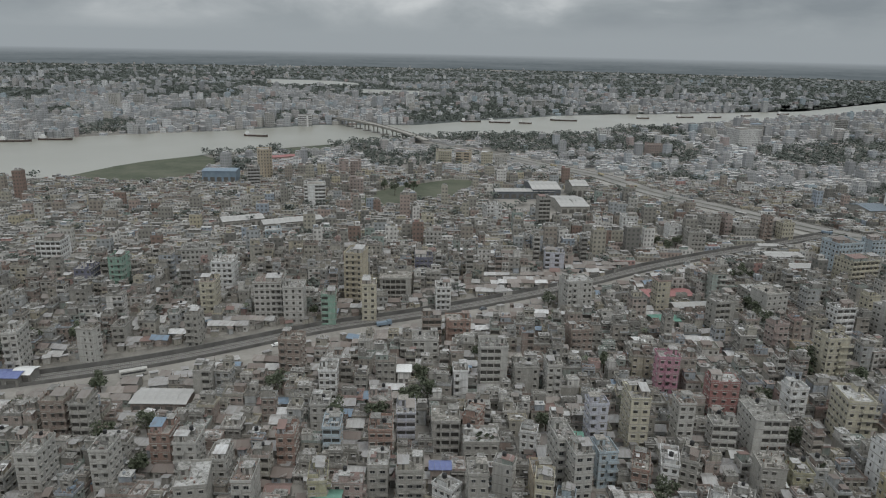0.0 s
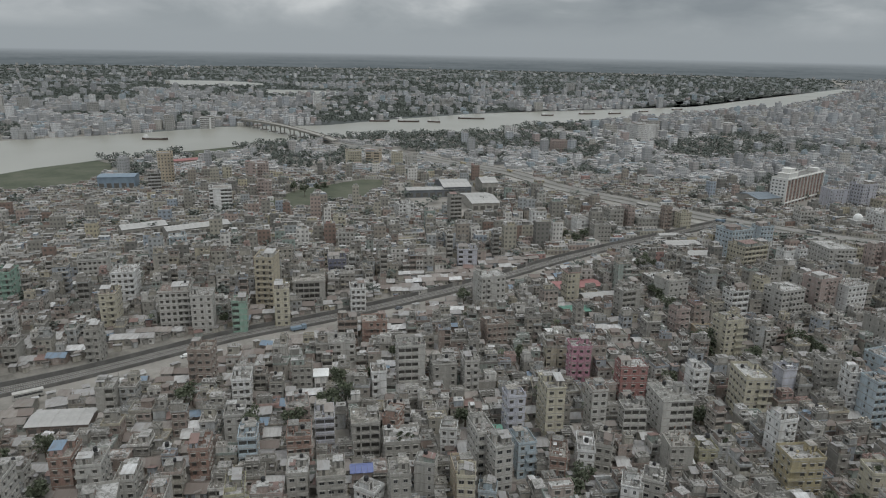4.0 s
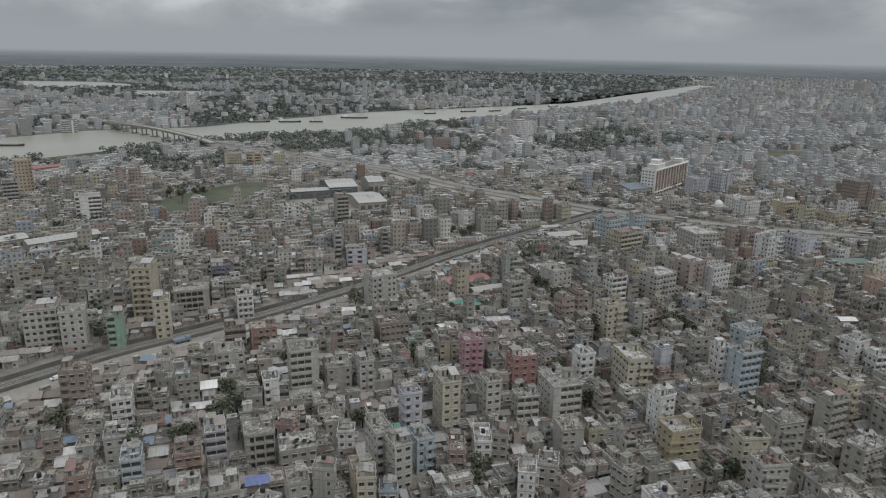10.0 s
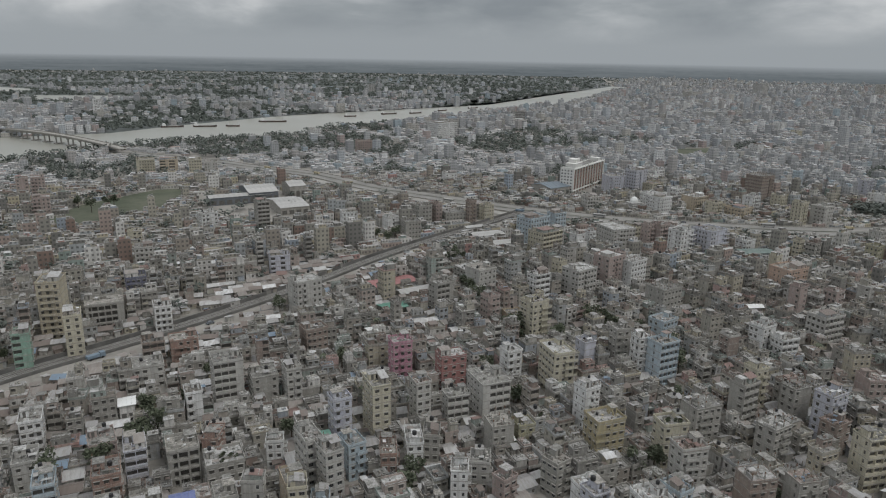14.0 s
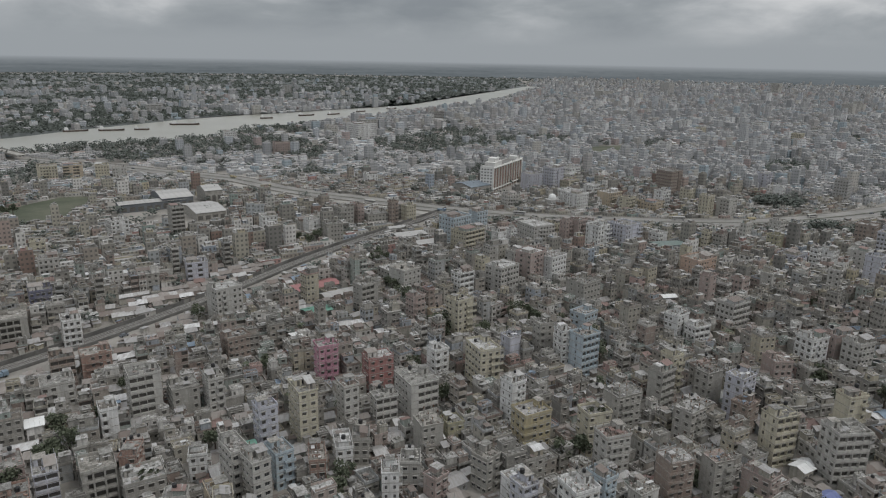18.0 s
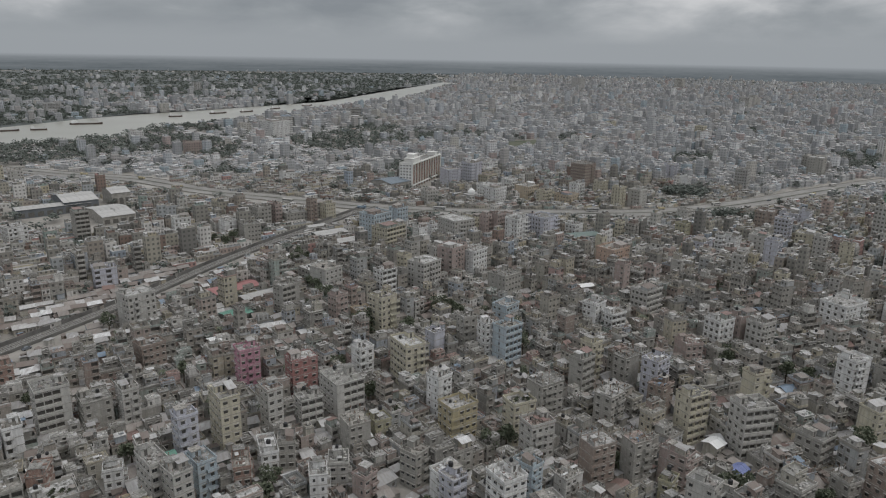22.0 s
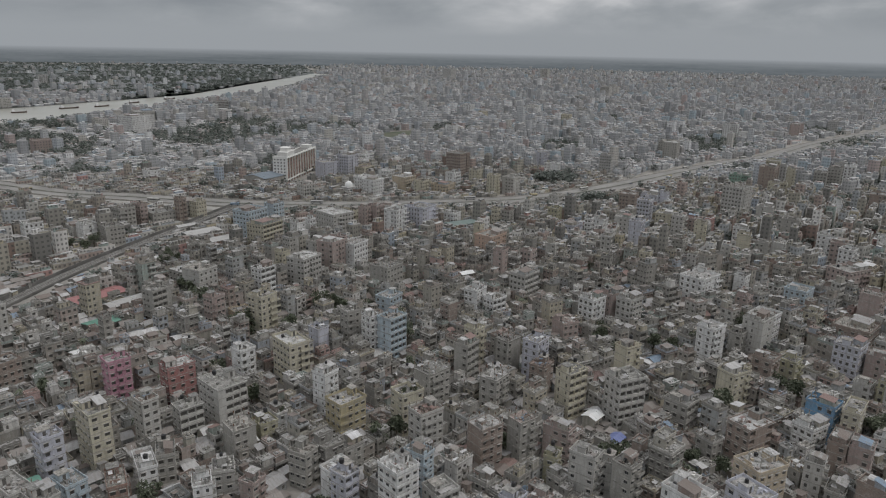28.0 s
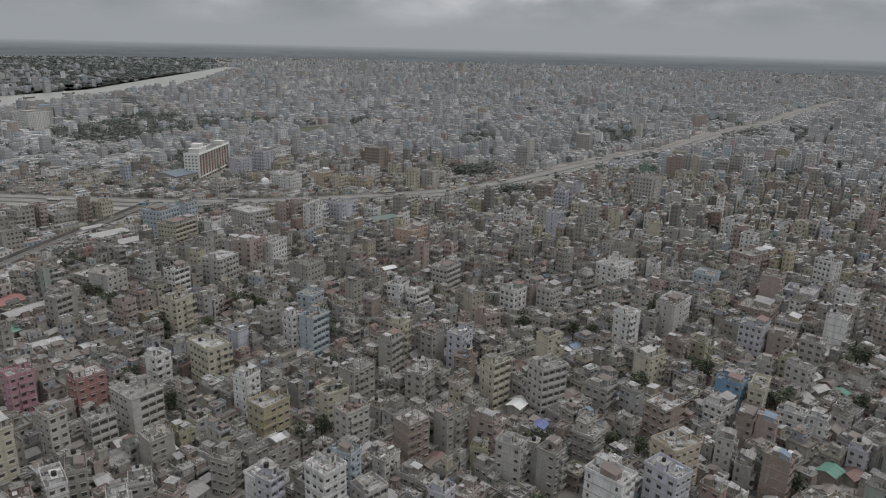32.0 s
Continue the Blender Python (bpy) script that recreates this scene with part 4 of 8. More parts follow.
def landmark(x, y, w, d, turn, floors, colour, label, roof_kind="", style=""):
    rnd = random.Random(int(x * 7 + y * 13))
    root = build_house(w, d, floors, paint(colour), rnd, style, roof_kind if roof_kind in ("bars", "garden", "pergola") else rnd.choice(("plain", "", "")), math.hypot(x, y) < 196, 2 if math.hypot(x, y) < 640 else 1 if math.hypot(x, y) < 1500 else 0)
    root.matrix_basis = pose(x, y, 0, 0, 0, turn)
    TAKEN.append((x, y, w / 2, d / 2, radians(turn), floors))
    return tagged(root, label, "building")


landmark(45.0, 159.0, 7.6, 8.2, 23, 7, "white", "seven-storey white plastered apartment building with a roof terrace", roof_kind="well")
landmark(41.3, 210.9, 10.6, 8.5, 26, 5, "yellow", "five-storey yellow plastered apartment building with a black roof tank", roof_kind="tank")
landmark(37.3, 226.6, 6.6, 6.3, 35, 6, "white", "six-storey white plastered apartment building with a roof stair tower", roof_kind="head")
landmark(80.3, 181.7, 8.8, 7.1, 17, 5, "brown", "five-storey brown plastered apartment building with bare roof columns", roof_kind="bars")
landmark(93.1, 181.4, 6.9, 6.3, 17, 5, "concrete", "five-storey bare grey concrete apartment building with bare roof columns", roof_kind="bars")
landmark(94.7, 235.2, 8.0, 6.4, 35, 6, "concrete", "six-storey bare grey concrete apartment building with a flat concrete roof", style="veranda")
landmark(103.6, 249.2, 5.8, 6.3, 27, 6, "cream", "six-storey cream plastered apartment building with a flat concrete roof")
landmark(64.9, 195.7, 9.0, 7.2, 18, 5, "pale", "five-storey pale grey plastered apartment building with a roof stair tower", roof_kind="head")
landmark(62.8, 210.1, 8.9, 7.2, 17, 5, "cream", "five-storey cream plastered apartment building with a green roof garden", roof_kind="garden")
landmark(123.0, 231.0, 8.8, 7.0, 33, 6, "lilac", "six-storey lilac plastered apartment building with a roof stair tower", roof_kind="head")
landmark(76.5, 224.1, 10.6, 8.4, 25, 5, "concrete", "five-storey bare grey concrete apartment building with bare roof columns", roof_kind="bars")
landmark(74.1, 271.1, 10.0, 8.0, 32, 6, "skyblue", "six-storey skyblue plastered apartment building with a flat concrete roof", style="veranda")
landmark(65.9, 275.4, 5.6, 6.3, 23, 6, "white", "six-storey white plastered apartment building with a flat concrete roof")
landmark(58.5, 283.4, 6.7, 6.3, 21, 6, "concrete", "six-storey bare grey concrete apartment building with a roof stair tower", roof_kind="head")
landmark(43.2, 275.6, 5.7, 6.3, 30, 5, "lilac", "five-storey lilac plastered apartment building with a flat concrete roof")
landmark(29.4, 258.7, 8.7, 13.6, 22, 6, "cream", "six-storey cream plastered apartment building with a roof stair tower", roof_kind="head")
landmark(11.4, 262.2, 6.7, 6.3, 31, 5, "white", "five-storey white plastered apartment building with a roof stair tower", roof_kind="head")
landmark(2.5, 236.8, 11.2, 14.0, 27, 5, "pale", "five-storey pale grey plastered apartment building with a flat concrete roof", style="veranda")
landmark(-33.7, 259.8, 8.0, 7.5, 24, 6, "pink", "six-storey pink plastered apartment building with a black roof tank", roof_kind="tank")
landmark(-12.8, 255.8, 10.5, 7.6, 25, 5, "red", "five-storey red plastered apartment building with a flat concrete roof")
landmark(-21.9, 224.8, 5.6, 6.9, 29, 6, "pale", "six-storey pale grey plastered apartment building with a flat concrete roof")
landmark(-36.5, 217.4, 6.4, 11.8, 28, 7, "cream", "seven-storey cream plastered apartment building with a roof stair tower", roof_kind="head")
landmark(-47.7, 209.4, 6.4, 6.3, 31, 6, "lilac", "six-storey lilac plastered apartment building with a flat concrete roof")
landmark(-9.3, 228.1, 8.2, 6.5, 24, 4, "pale", "four-storey pale grey plastered apartment building with a roof stair tower", roof_kind="head", style="veranda")
landmark(6.3, 210.0, 7.6, 8.3, 21, 4, "concrete", "four-storey bare grey concrete apartment building with bare roof columns", roof_kind="bars")
landmark(14.7, 215.0, 6.1, 6.3, 23, 3, "olive", "three-storey olive plastered apartment building with a flat concrete roof")
landmark(197.4, 159.4, 7.3, 9.2, 23, 5, "blue", "five-storey blue plastered apartment building with a flat concrete roof")
landmark(162.9, 156.5, 11.5, 8.6, 11, 5, "brown", "five-storey brown building with tiers of arched white galleries", style="veranda")
landmark(144.4, 132.9, 11.2, 9.0, 5, 6, "sand", "six-storey sand plastered apartment building with an open roof frame", roof_kind="pergola")
landmark(138.8, 191.6, 11.2, 9.0, 5, 6, "pale", "six-storey pale grey plastered apartment building with a flat concrete roof", style="veranda")
landmark(155.1, 214.6, 7.7, 6.3, 13, 6, "cream", "six-storey cream plastered apartment building with a flat concrete roof")
landmark(201.1, 221.2, 9.3, 7.5, 15, 6, "white", "six-storey white plastered apartment building with a flat concrete roof")
landmark(228.1, 223.0, 11.2, 9.0, 23, 6, "pale", "six-storey pale grey plastered apartment building with a roof stair tower", roof_kind="head")
landmark(184.6, 188.4, 9.3, 7.4, 10, 5, "cream", "five-storey cream plastered apartment building with a flat concrete roof")
landmark(185.2, 153.0, 8.8, 7.1, 12, 4, "white", "four-storey white plastered apartment building with a flat concrete roof")
landmark(122.9, 202.1, 9.1, 7.2, 17, 6, "cream", "six-storey cream plastered apartment building with a flat concrete roof", style="veranda")
landmark(38.1, 193.2, 7.4, 6.8, 25, 3, "concrete", "three-storey bare grey concrete apartment building with a flat concrete roof")
landmark(31.4, 176.3, 7.0, 6.3, 26, 4, "white", "four-storey white plastered apartment building with a flat concrete roof")
landmark(111.2, 148.9, 5.6, 6.3, 23, 5, "concrete", "five-storey bare grey concrete apartment building with a roof stair tower", roof_kind="head")
landmark(23.7, 314.2, 9.6, 9.1, 37, 6, "cream", "six-storey cream plastered apartment building with a flat concrete roof")
landmark(2.6, 327.2, 7.4, 6.3, 38, 5, "rose", "five-storey rose plastered apartment building with a flat concrete roof")
landmark(-23.3, 345.6, 10.3, 8.2, 40, 5, "concrete", "five-storey bare grey concrete apartment building with a flat concrete roof", style="veranda")
landmark(86.4, 321.3, 10.9, 8.8, 40, 3, "skyblue", "three-storey skyblue plastered apartment building with a flat concrete roof")
landmark(175.3, 274.2, 10.6, 8.5, 23, 5, "white", "five-storey white plastered apartment building with a flat concrete roof")
landmark(188.5, 277.6, 9.4, 7.5, 17, 5, "rose", "five-storey rose plastered apartment building with a flat concrete roof")
landmark(192.7, 268.8, 10.2, 8.1, 23, 5, "pale", "five-storey pale grey plastered apartment building with a flat concrete roof")
landmark(249.7, 287.9, 17.0, 13.6, 20, 5, "white", "five-storey white plastered apartment building with a flat concrete roof")
landmark(160.6, 318.9, 12.8, 10.2, 29, 5, "pale", "five-storey pale grey plastered apartment building with a flat concrete roof", style="veranda")
landmark(179.2, 407.9, 17.2, 13.8, 32, 4, "peach", "four-storey peach plastered apartment building with a flat concrete roof")
landmark(407.9, 439.2, 19.0, 16.0, 24, 9, "pale", "nine-storey pale grey plastered apartment building with a flat concrete roof")
landmark(252.2, 662.7, 18.0, 17.4, 35, 9, "brown", "nine-storey brown plastered apartment building with bare roof columns", roof_kind="bars")
landmark(-92.4, 331.8, 13.6, 10.9, 42, 6, "pale", "six-storey pale grey plastered apartment building with a flat concrete roof")
landmark(-75.7, 283.4, 10.1, 8.1, 38, 4, "brown", "four-storey brown plastered apartment building with a flat concrete roof")
landmark(-97.1, 235.9, 10.6, 10.8, 30, 6, "pale", "six-storey pale grey plastered apartment building with a flat concrete roof", style="veranda")
landmark(-92.4, 185.6, 9.2, 9.9, 29, 4, "concrete", "four-storey unfinished open concrete apartment building with a flat concrete roof", style="open")
landmark(-78.8, 184.4, 11.2, 9.9, 29, 3, "concrete", "three-storey bare grey concrete apartment building with a green roof garden", roof_kind="garden")
landmark(-108.4, 170.5, 7.5, 9.9, 29, 4, "brick", "four-storey brick-red plastered apartment building with a flat concrete roof")
landmark(-148.8, 196.6, 6.7, 9.9, 30, 4, "white", "four-storey white plastered apartment building with a flat concrete roof")
landmark(-169.8, 200.9, 8.8, 9.0, 24, 6, "brown", "six-storey brown plastered apartment building with a flat concrete roof")
landmark(-189.6, 172.7, 6.0, 9.0, 30, 4, "concrete", "four-storey bare grey concrete apartment building with a flat concrete roof", style="veranda")
landmark(-210.0, 127.6, 7.9, 9.9, 30, 5, "brown", "five-storey brown plastered apartment building with a flat concrete roof")
landmark(-188.2, 105.1, 6.6, 10.8, 29, 5, "pale", "five-storey pale grey plastered apartment building with a flat concrete roof")
landmark(-170.9, 115.5, 5.6, 9.0, 29, 5, "pale", "five-storey pale grey plastered apartment building with a flat concrete roof")
landmark(-140.0, 120.2, 8.9, 12.6, 38, 4, "concrete", "four-storey bare grey concrete apartment building with a flat concrete roof")
landmark(-254.5, 171.5, 5.5, 7.6, 108, 5, "pale", "five-storey pale grey plastered building beside the railway")
landmark(-225.6, 251.4, 13.4, 12.0, 31, 6, "pale", "six-storey pale grey plastered apartment building with a flat concrete roof")
landmark(-209.7, 251.4, 9.7, 10.8, 31, 6, "pale", "six-storey pale grey plastered apartment building with a flat concrete roof")
landmark(-199.9, 290.4, 9.6, 14.0, 20, 9, "orange", "nine-storey cream plastered orange-striped apartment building with a flat concrete roof")
landmark(-184.7, 305.5, 16.8, 14.0, 31, 4, "concrete", "four-storey unfinished open concrete apartment building with a flat concrete roof", style="open")
landmark(-154.9, 303.9, 7.6, 10.0, 31, 4, "white", "four-storey white plastered apartment building with a flat concrete roof")
landmark(-189.4, 345.2, 10.3, 12.0, 31, 4, "navy", "four-storey navy plastered apartment building with a flat concrete roof")
landmark(-362.5, 466.0, 17.6, 14.1, 38, 6, "white", "six-storey white plastered apartment building with a flat concrete roof", style="veranda")
landmark(-476.8, 533.9, 14.1, 14.1, 42, 10, "sand", "ten-storey sand plastered apartment building with a flat concrete roof")
landmark(-269.4, 265.5, 11.3, 14.0, 31, 6, "white", "six-storey white plastered apartment building with a flat concrete roof")
landmark(-322.4, 240.7, 7.1, 12.0, 31, 6, "green", "six-storey green plastered apartment building with a flat concrete roof")
landmark(-337.5, 231.7, 8.9, 12.0, 31, 4, "navy", "four-storey navy plastered apartment building with a flat concrete roof")
landmark(-105.1, 504.9, 11.1, 11.1, 24, 5, "white", "five-storey white plastered apartment building with a flat concrete roof")
landmark(-193.7, 257.6, 6.6, 9.0, 31, 5, "green", "five-storey green plastered apartment building with a flat concrete roof", style="veranda")
landmark(31.6, 480.6, 18.0, 14.4, 42, 7, "skyblue", "seven-storey skyblue plastered apartment building with a flat concrete roof")
landmark(43.0, 1385.3, 39.8, 31.8, 24, 3, "white", "three-storey white plastered apartment building with a flat concrete roof")
landmark(421.4, 652.1, 12.4, 12.4, 42, 7, "grey", "seven-storey grey plastered apartment building with a flat concrete roof")
landmark(517.6, 562.7, 10.5, 10.5, 42, 4, "green", "four-storey green plastered apartment building with a flat concrete roof")
landmark(553.7, 529.2, 9.2, 9.2, 42, 7, "cream", "seven-storey cream plastered apartment building with a flat concrete roof")
landmark(575.0, 572.9, 12.6, 12.6, 42, 5, "brown", "five-storey brown plastered apartment building with a flat concrete roof", style="veranda")
landmark(518.6, 511.9, 10.8, 10.8, 42, 4, "cream", "four-storey cream plastered apartment building with a flat concrete roof")
landmark(778.6, 878.5, 9.7, 9.7, 42, 8, "white", "eight-storey white plastered apartment building with a flat concrete roof")
landmark(792.8, 880.6, 14.5, 14.5, 42, 8, "white", "eight-storey white plastered apartment building with a flat concrete roof")
landmark(172.7, 752.6, 14.3, 14.0, 42, 3, "white", "three-storey white plastered apartment building with a flat concrete roof")
landmark(133.5, 497.0, 10.9, 10.9, 42, 5, "white", "five-storey white plastered apartment building with a flat concrete roof")
landmark(65.9, 474.9, 12.5, 12.0, 24, 4, "white", "four-storey white plastered apartment building with a flat concrete roof", style="veranda")
landmark(90.7, 486.0, 18.0, 21.0, 26, 5, "pale", "five-storey pale grey plastered apartment building with a flat concrete roof")
landmark(339.9, 488.2, 13.0, 13.0, 42, 5, "brown", "five-storey brown plastered apartment building with a flat concrete roof")
landmark(1303.4, 1985.5, 58.0, 46.4, 42, 3, "pale", "three-storey pale grey plastered apartment building with a flat concrete roof")
landmark(333.9, 429.7, 13.3, 13.3, 42, 4, "cream", "four-storey cream plastered apartment building with a flat concrete roof")
landmark(341.5, 411.6, 10.3, 10.3, 42, 4, "rose", "four-storey rose plastered apartment building with a flat concrete roof")
landmark(337.4, 352.0, 7.9, 8.0, 42, 5, "cream", "five-storey cream plastered apartment building with a flat concrete roof", style="veranda")
landmark(382.3, 318.3, 9.2, 9.2, 39, 5, "rose", "five-storey rose plastered apartment building with a flat concrete roof")
landmark(400.7, 345.9, 8.5, 8.5, 40, 4, "white", "four-storey white plastered apartment building with a flat concrete roof")
landmark(340.8, 274.8, 17.6, 14.1, 5, 5, "rose", "five-storey rose plastered apartment building with a flat concrete roof")
landmark(-273.8, 1068.4, 17.5, 16.0, 24, 5, "white", "five-storey white plastered apartment building with a flat concrete roof")
landmark(-373.3, 725.6, 18.3, 16.0, 27, 5, "cream", "five-storey cream plastered apartment building with a flat concrete roof")
landmark(-350.2, 731.6, 18.2, 16.0, 26, 5, "sand", "five-storey sand plastered apartment building with a flat concrete roof", style="veranda")
landmark(-321.9, 734.9, 13.2, 13.2, 24, 5, "cream", "five-storey cream plastered apartment building with a flat concrete roof")
landmark(-306.7, 740.7, 13.2, 13.2, 24, 4, "pale", "four-storey pale grey plastered apartment building with a flat concrete roof")
landmark(-413.8, 580.9, 9.6, 9.6, 35, 6, "rose", "six-storey rose plastered apartment building with a flat concrete roof")
landmark(-404.0, 588.1, 10.7, 10.7, 34, 6, "rose", "six-storey rose plastered apartment building with a flat concrete roof")
landmark(-432.1, 568.0, 8.5, 8.5, 37, 5, "cream", "five-storey cream plastered apartment building with a flat concrete roof")
landmark(-171.0, 502.6, 8.8, 12.0, 33, 7, "concrete", "seven-storey bare grey concrete apartment building with a flat concrete roof", style="veranda")
landmark(-43.0, 731.8, 12.6, 12.6, 24, 3, "white", "three-storey white plastered apartment building with a flat concrete roof")
landmark(-135.5, 1189.5, 19.0, 16.0, 24, 5, "pale", "five-storey pale grey plastered apartment building with a flat concrete roof")
landmark(-80.1, 1136.6, 37.9, 30.3, 42, 8, "white", "eight-storey white plastered apartment building with a flat concrete roof")
landmark(35.1, 1361.2, 13.2, 13.2, 24, 7, "white", "seven-storey white plastered apartment building with a flat concrete roof")
landmark(370.9, 980.0, 13.9, 13.9, 42, 5, "white", "five-storey white plastered apartment building with a flat concrete roof")
landmark(159.4, 689.1, 17.5, 14.0, 42, 4, "cream", "four-storey cream plastered apartment building with a flat concrete roof", style="veranda")
landmark(176.4, 662.2, 11.6, 11.6, 42, 4, "white", "four-storey white plastered apartment building with a flat concrete roof")
landmark(-258.8, 190.7, 5.7, 9.0, 30, 3, "concrete", "three-storey bare grey concrete apartment building with a flat concrete roof")
landmark(-271.4, 151.4, 5.6, 12.6, 38, 6, "pale", "six-storey pale grey plastered apartment building with a flat concrete roof")
landmark(-229.9, 206.3, 5.7, 9.0, 30, 5, "concrete", "five-storey bare grey concrete apartment building with a flat concrete roof")
landmark(-251.3, 237.0, 7.1, 12.0, 31, 6, "cream", "six-storey cream plastered apartment building with a flat concrete roof")
landmark(-201.1, 130.4, 5.6, 9.0, 30, 5, "concrete", "five-storey bare grey concrete apartment building with a flat concrete roof", style="veranda")
landmark(-167.9, 134.6, 6.3, 9.9, 29, 4, "brick", "four-storey brick-red plastered apartment building with a flat concrete roof")
landmark(-156.5, 134.1, 6.9, 9.0, 29, 4, "pale", "four-storey pale grey plastered apartment building with a flat concrete roof")
landmark(-145.0, 135.5, 5.6, 9.0, 29, 3, "pale", "three-storey pale grey plastered apartment building with a flat concrete roof")
landmark(-128.0, 128.5, 5.6, 10.8, 29, 4, "pale", "four-storey pale grey plastered apartment building with a flat concrete roof")
landmark(-132.7, 152.8, 5.6, 9.0, 29, 4, "brick", "four-storey brick-red plastered apartment building with a flat concrete roof")
landmark(-139.1, 262.2, 8.5, 9.0, 30, 4, "brown", "four-storey brown plastered apartment building with a flat concrete roof", style="veranda")
landmark(-128.0, 267.0, 11.1, 9.0, 30, 4, "brick", "four-storey brick-red plastered apartment building with a flat concrete roof")
landmark(-180.2, 272.9, 6.9, 10.8, 31, 6, "cream", "six-storey cream plastered apartment building with a flat concrete roof")
landmark(-133.8, 246.6, 11.2, 9.9, 30, 3, "pale", "three-storey pale grey plastered apartment building with a flat concrete roof")
landmark(-83.6, 237.5, 9.5, 9.9, 30, 4, "concrete", "four-storey bare grey concrete apartment building with a flat concrete roof")
landmark(-72.5, 237.7, 5.6, 9.0, 30, 5, "pale", "five-storey pale grey plastered apartment building with a flat concrete roof")
landmark(-106.9, 184.2, 6.2, 9.9, 30, 4, "lilac", "four-storey lilac plastered apartment building with a flat concrete roof", style="veranda")
landmark(-121.8, 191.1, 7.8, 10.8, 35, 3, "rose", "three-storey rose plastered apartment building with a flat concrete roof")
landmark(-103.8, 220.3, 5.6, 7.2, 30, 4, "white", "four-storey white plastered apartment building with a flat concrete roof")
landmark(-68.3, 158.9, 5.6, 8.1, 29, 5, "concrete", "five-storey bare grey concrete apartment building with a flat concrete roof")
landmark(-88.9, 156.0, 7.8, 10.8, 29, 4, "concrete", "four-storey bare grey concrete apartment building with a flat concrete roof")
landmark(-98.4, 153.3, 6.0, 9.9, 29, 4, "concrete", "four-storey bare grey concrete apartment building with a flat concrete roof")
landmark(-122.5, 163.1, 5.6, 8.1, 29, 4, "skyblue", "four-storey skyblue plastered apartment building with a flat concrete roof", style="veranda")
landmark(-138.7, 178.3, 6.6, 9.9, 30, 3, "pale", "three-storey pale grey plastered apartment building with a flat concrete roof")
landmark(-51.9, 185.0, 5.6, 9.9, 36, 6, "pale", "six-storey pale grey plastered apartment building with a flat concrete roof")
landmark(-44.2, 178.9, 5.6, 8.1, 37, 6, "pale", "six-storey pale grey plastered apartment building with a flat concrete roof")
landmark(-53.5, 172.1, 5.9, 9.0, 29, 4, "sand", "four-storey sand plastered apartment building with a flat concrete roof")
landmark(-40.3, 193.1, 5.9, 8.1, 35, 4, "skyblue", "four-storey skyblue plastered apartment building with a flat concrete roof")
landmark(-394.4, 250.7, 14.6, 14.0, 32, 5, "white", "five-storey white plastered apartment building with a flat concrete roof", style="veranda")
landmark(-400.7, 423.5, 9.4, 9.4, 42, 3, "pale", "three-storey pale grey plastered apartment building with a flat concrete roof")
landmark(-314.1, 356.7, 10.7, 10.7, 41, 3, "skyblue", "three-storey skyblue plastered apartment building with a flat concrete roof")
landmark(-308.7, 282.9, 15.0, 14.0, 38, 5, "pale", "five-storey pale grey plastered apartment building with a flat concrete roof")
landmark(-213.2, 402.2, 10.6, 10.6, 28, 4, "pale", "four-storey pale grey plastered apartment building with a flat concrete roof")
landmark(-244.4, 450.7, 9.1, 9.1, 28, 3, "cream", "three-storey cream plastered apartment building with a flat concrete roof")
landmark(-125.5, 396.0, 11.5, 11.5, 24, 4, "lilac", "four-storey lilac plastered apartment building with a flat concrete roof", style="veranda")
landmark(-79.1, 515.5, 13.2, 13.2, 24, 3, "pale", "three-storey pale grey plastered apartment building with a flat concrete roof")
landmark(-56.6, 494.3, 11.8, 11.8, 24, 4, "concrete", "four-storey bare grey concrete apartment building with a flat concrete roof")
landmark(-28.4, 545.2, 17.1, 14.0, 24, 3, "concrete", "three-storey bare grey concrete apartment building with a flat concrete roof")
landmark(-7.5, 570.6, 18.0, 14.4, 24, 3, "concrete", "three-storey bare grey concrete apartment building with a flat concrete roof")
landmark(-212.7, 499.8, 12.3, 12.0, 42, 4, "white", "four-storey white plastered apartment building with a flat concrete roof")
landmark(38.5, 454.4, 18.0, 14.4, 42, 6, "cream", "six-storey cream plastered apartment building with a flat concrete roof", style="veranda")
landmark(116.2, 128.5, 7.7, 11.4, 20, 6, "white", "six-storey white building with dark veranda bands", roof_kind="head", style="veranda")
landmark(132.2, 123.4, 7.0, 10.4, 11, 6, "lilac", "six-storey lilac plastered apartment building with a flat concrete roof")
landmark(102.4, 157.1, 5.6, 8.1, 35, 5, "pale", "five-storey pale grey plastered apartment building with a flat concrete roof")
landmark(105.1, 177.7, 5.9, 9.0, 35, 4, "rose", "four-storey rose plastered apartment building with a flat concrete roof")
landmark(154.7, 180.1, 7.9, 9.0, 23, 4, "concrete", "four-storey bare grey concrete apartment building with a flat concrete roof", style="veranda")
landmark(250.4, 194.7, 10.3, 9.9, 23, 5, "lilac", "five-storey lilac plastered apartment building with a flat concrete roof")
landmark(285.9, 180.5, 9.8, 7.9, 23, 6, "white", "six-storey white plastered apartment building with a flat concrete roof")
landmark(257.7, 171.3, 6.3, 9.0, 23, 5, "concrete", "five-storey bare grey concrete apartment building with a flat concrete roof")
landmark(237.0, 160.8, 5.6, 9.0, 5, 4, "pale", "four-storey pale grey plastered apartment building with a flat concrete roof")
landmark(209.3, 142.0, 6.2, 9.0, 23, 3, "white", "three-storey white plastered apartment building with a flat concrete roof")
landmark(170.9, 117.6, 5.6, 7.7, 19, 5, "brown", "five-storey brown plastered apartment building with a roof stair tower", roof_kind="head", style="veranda")
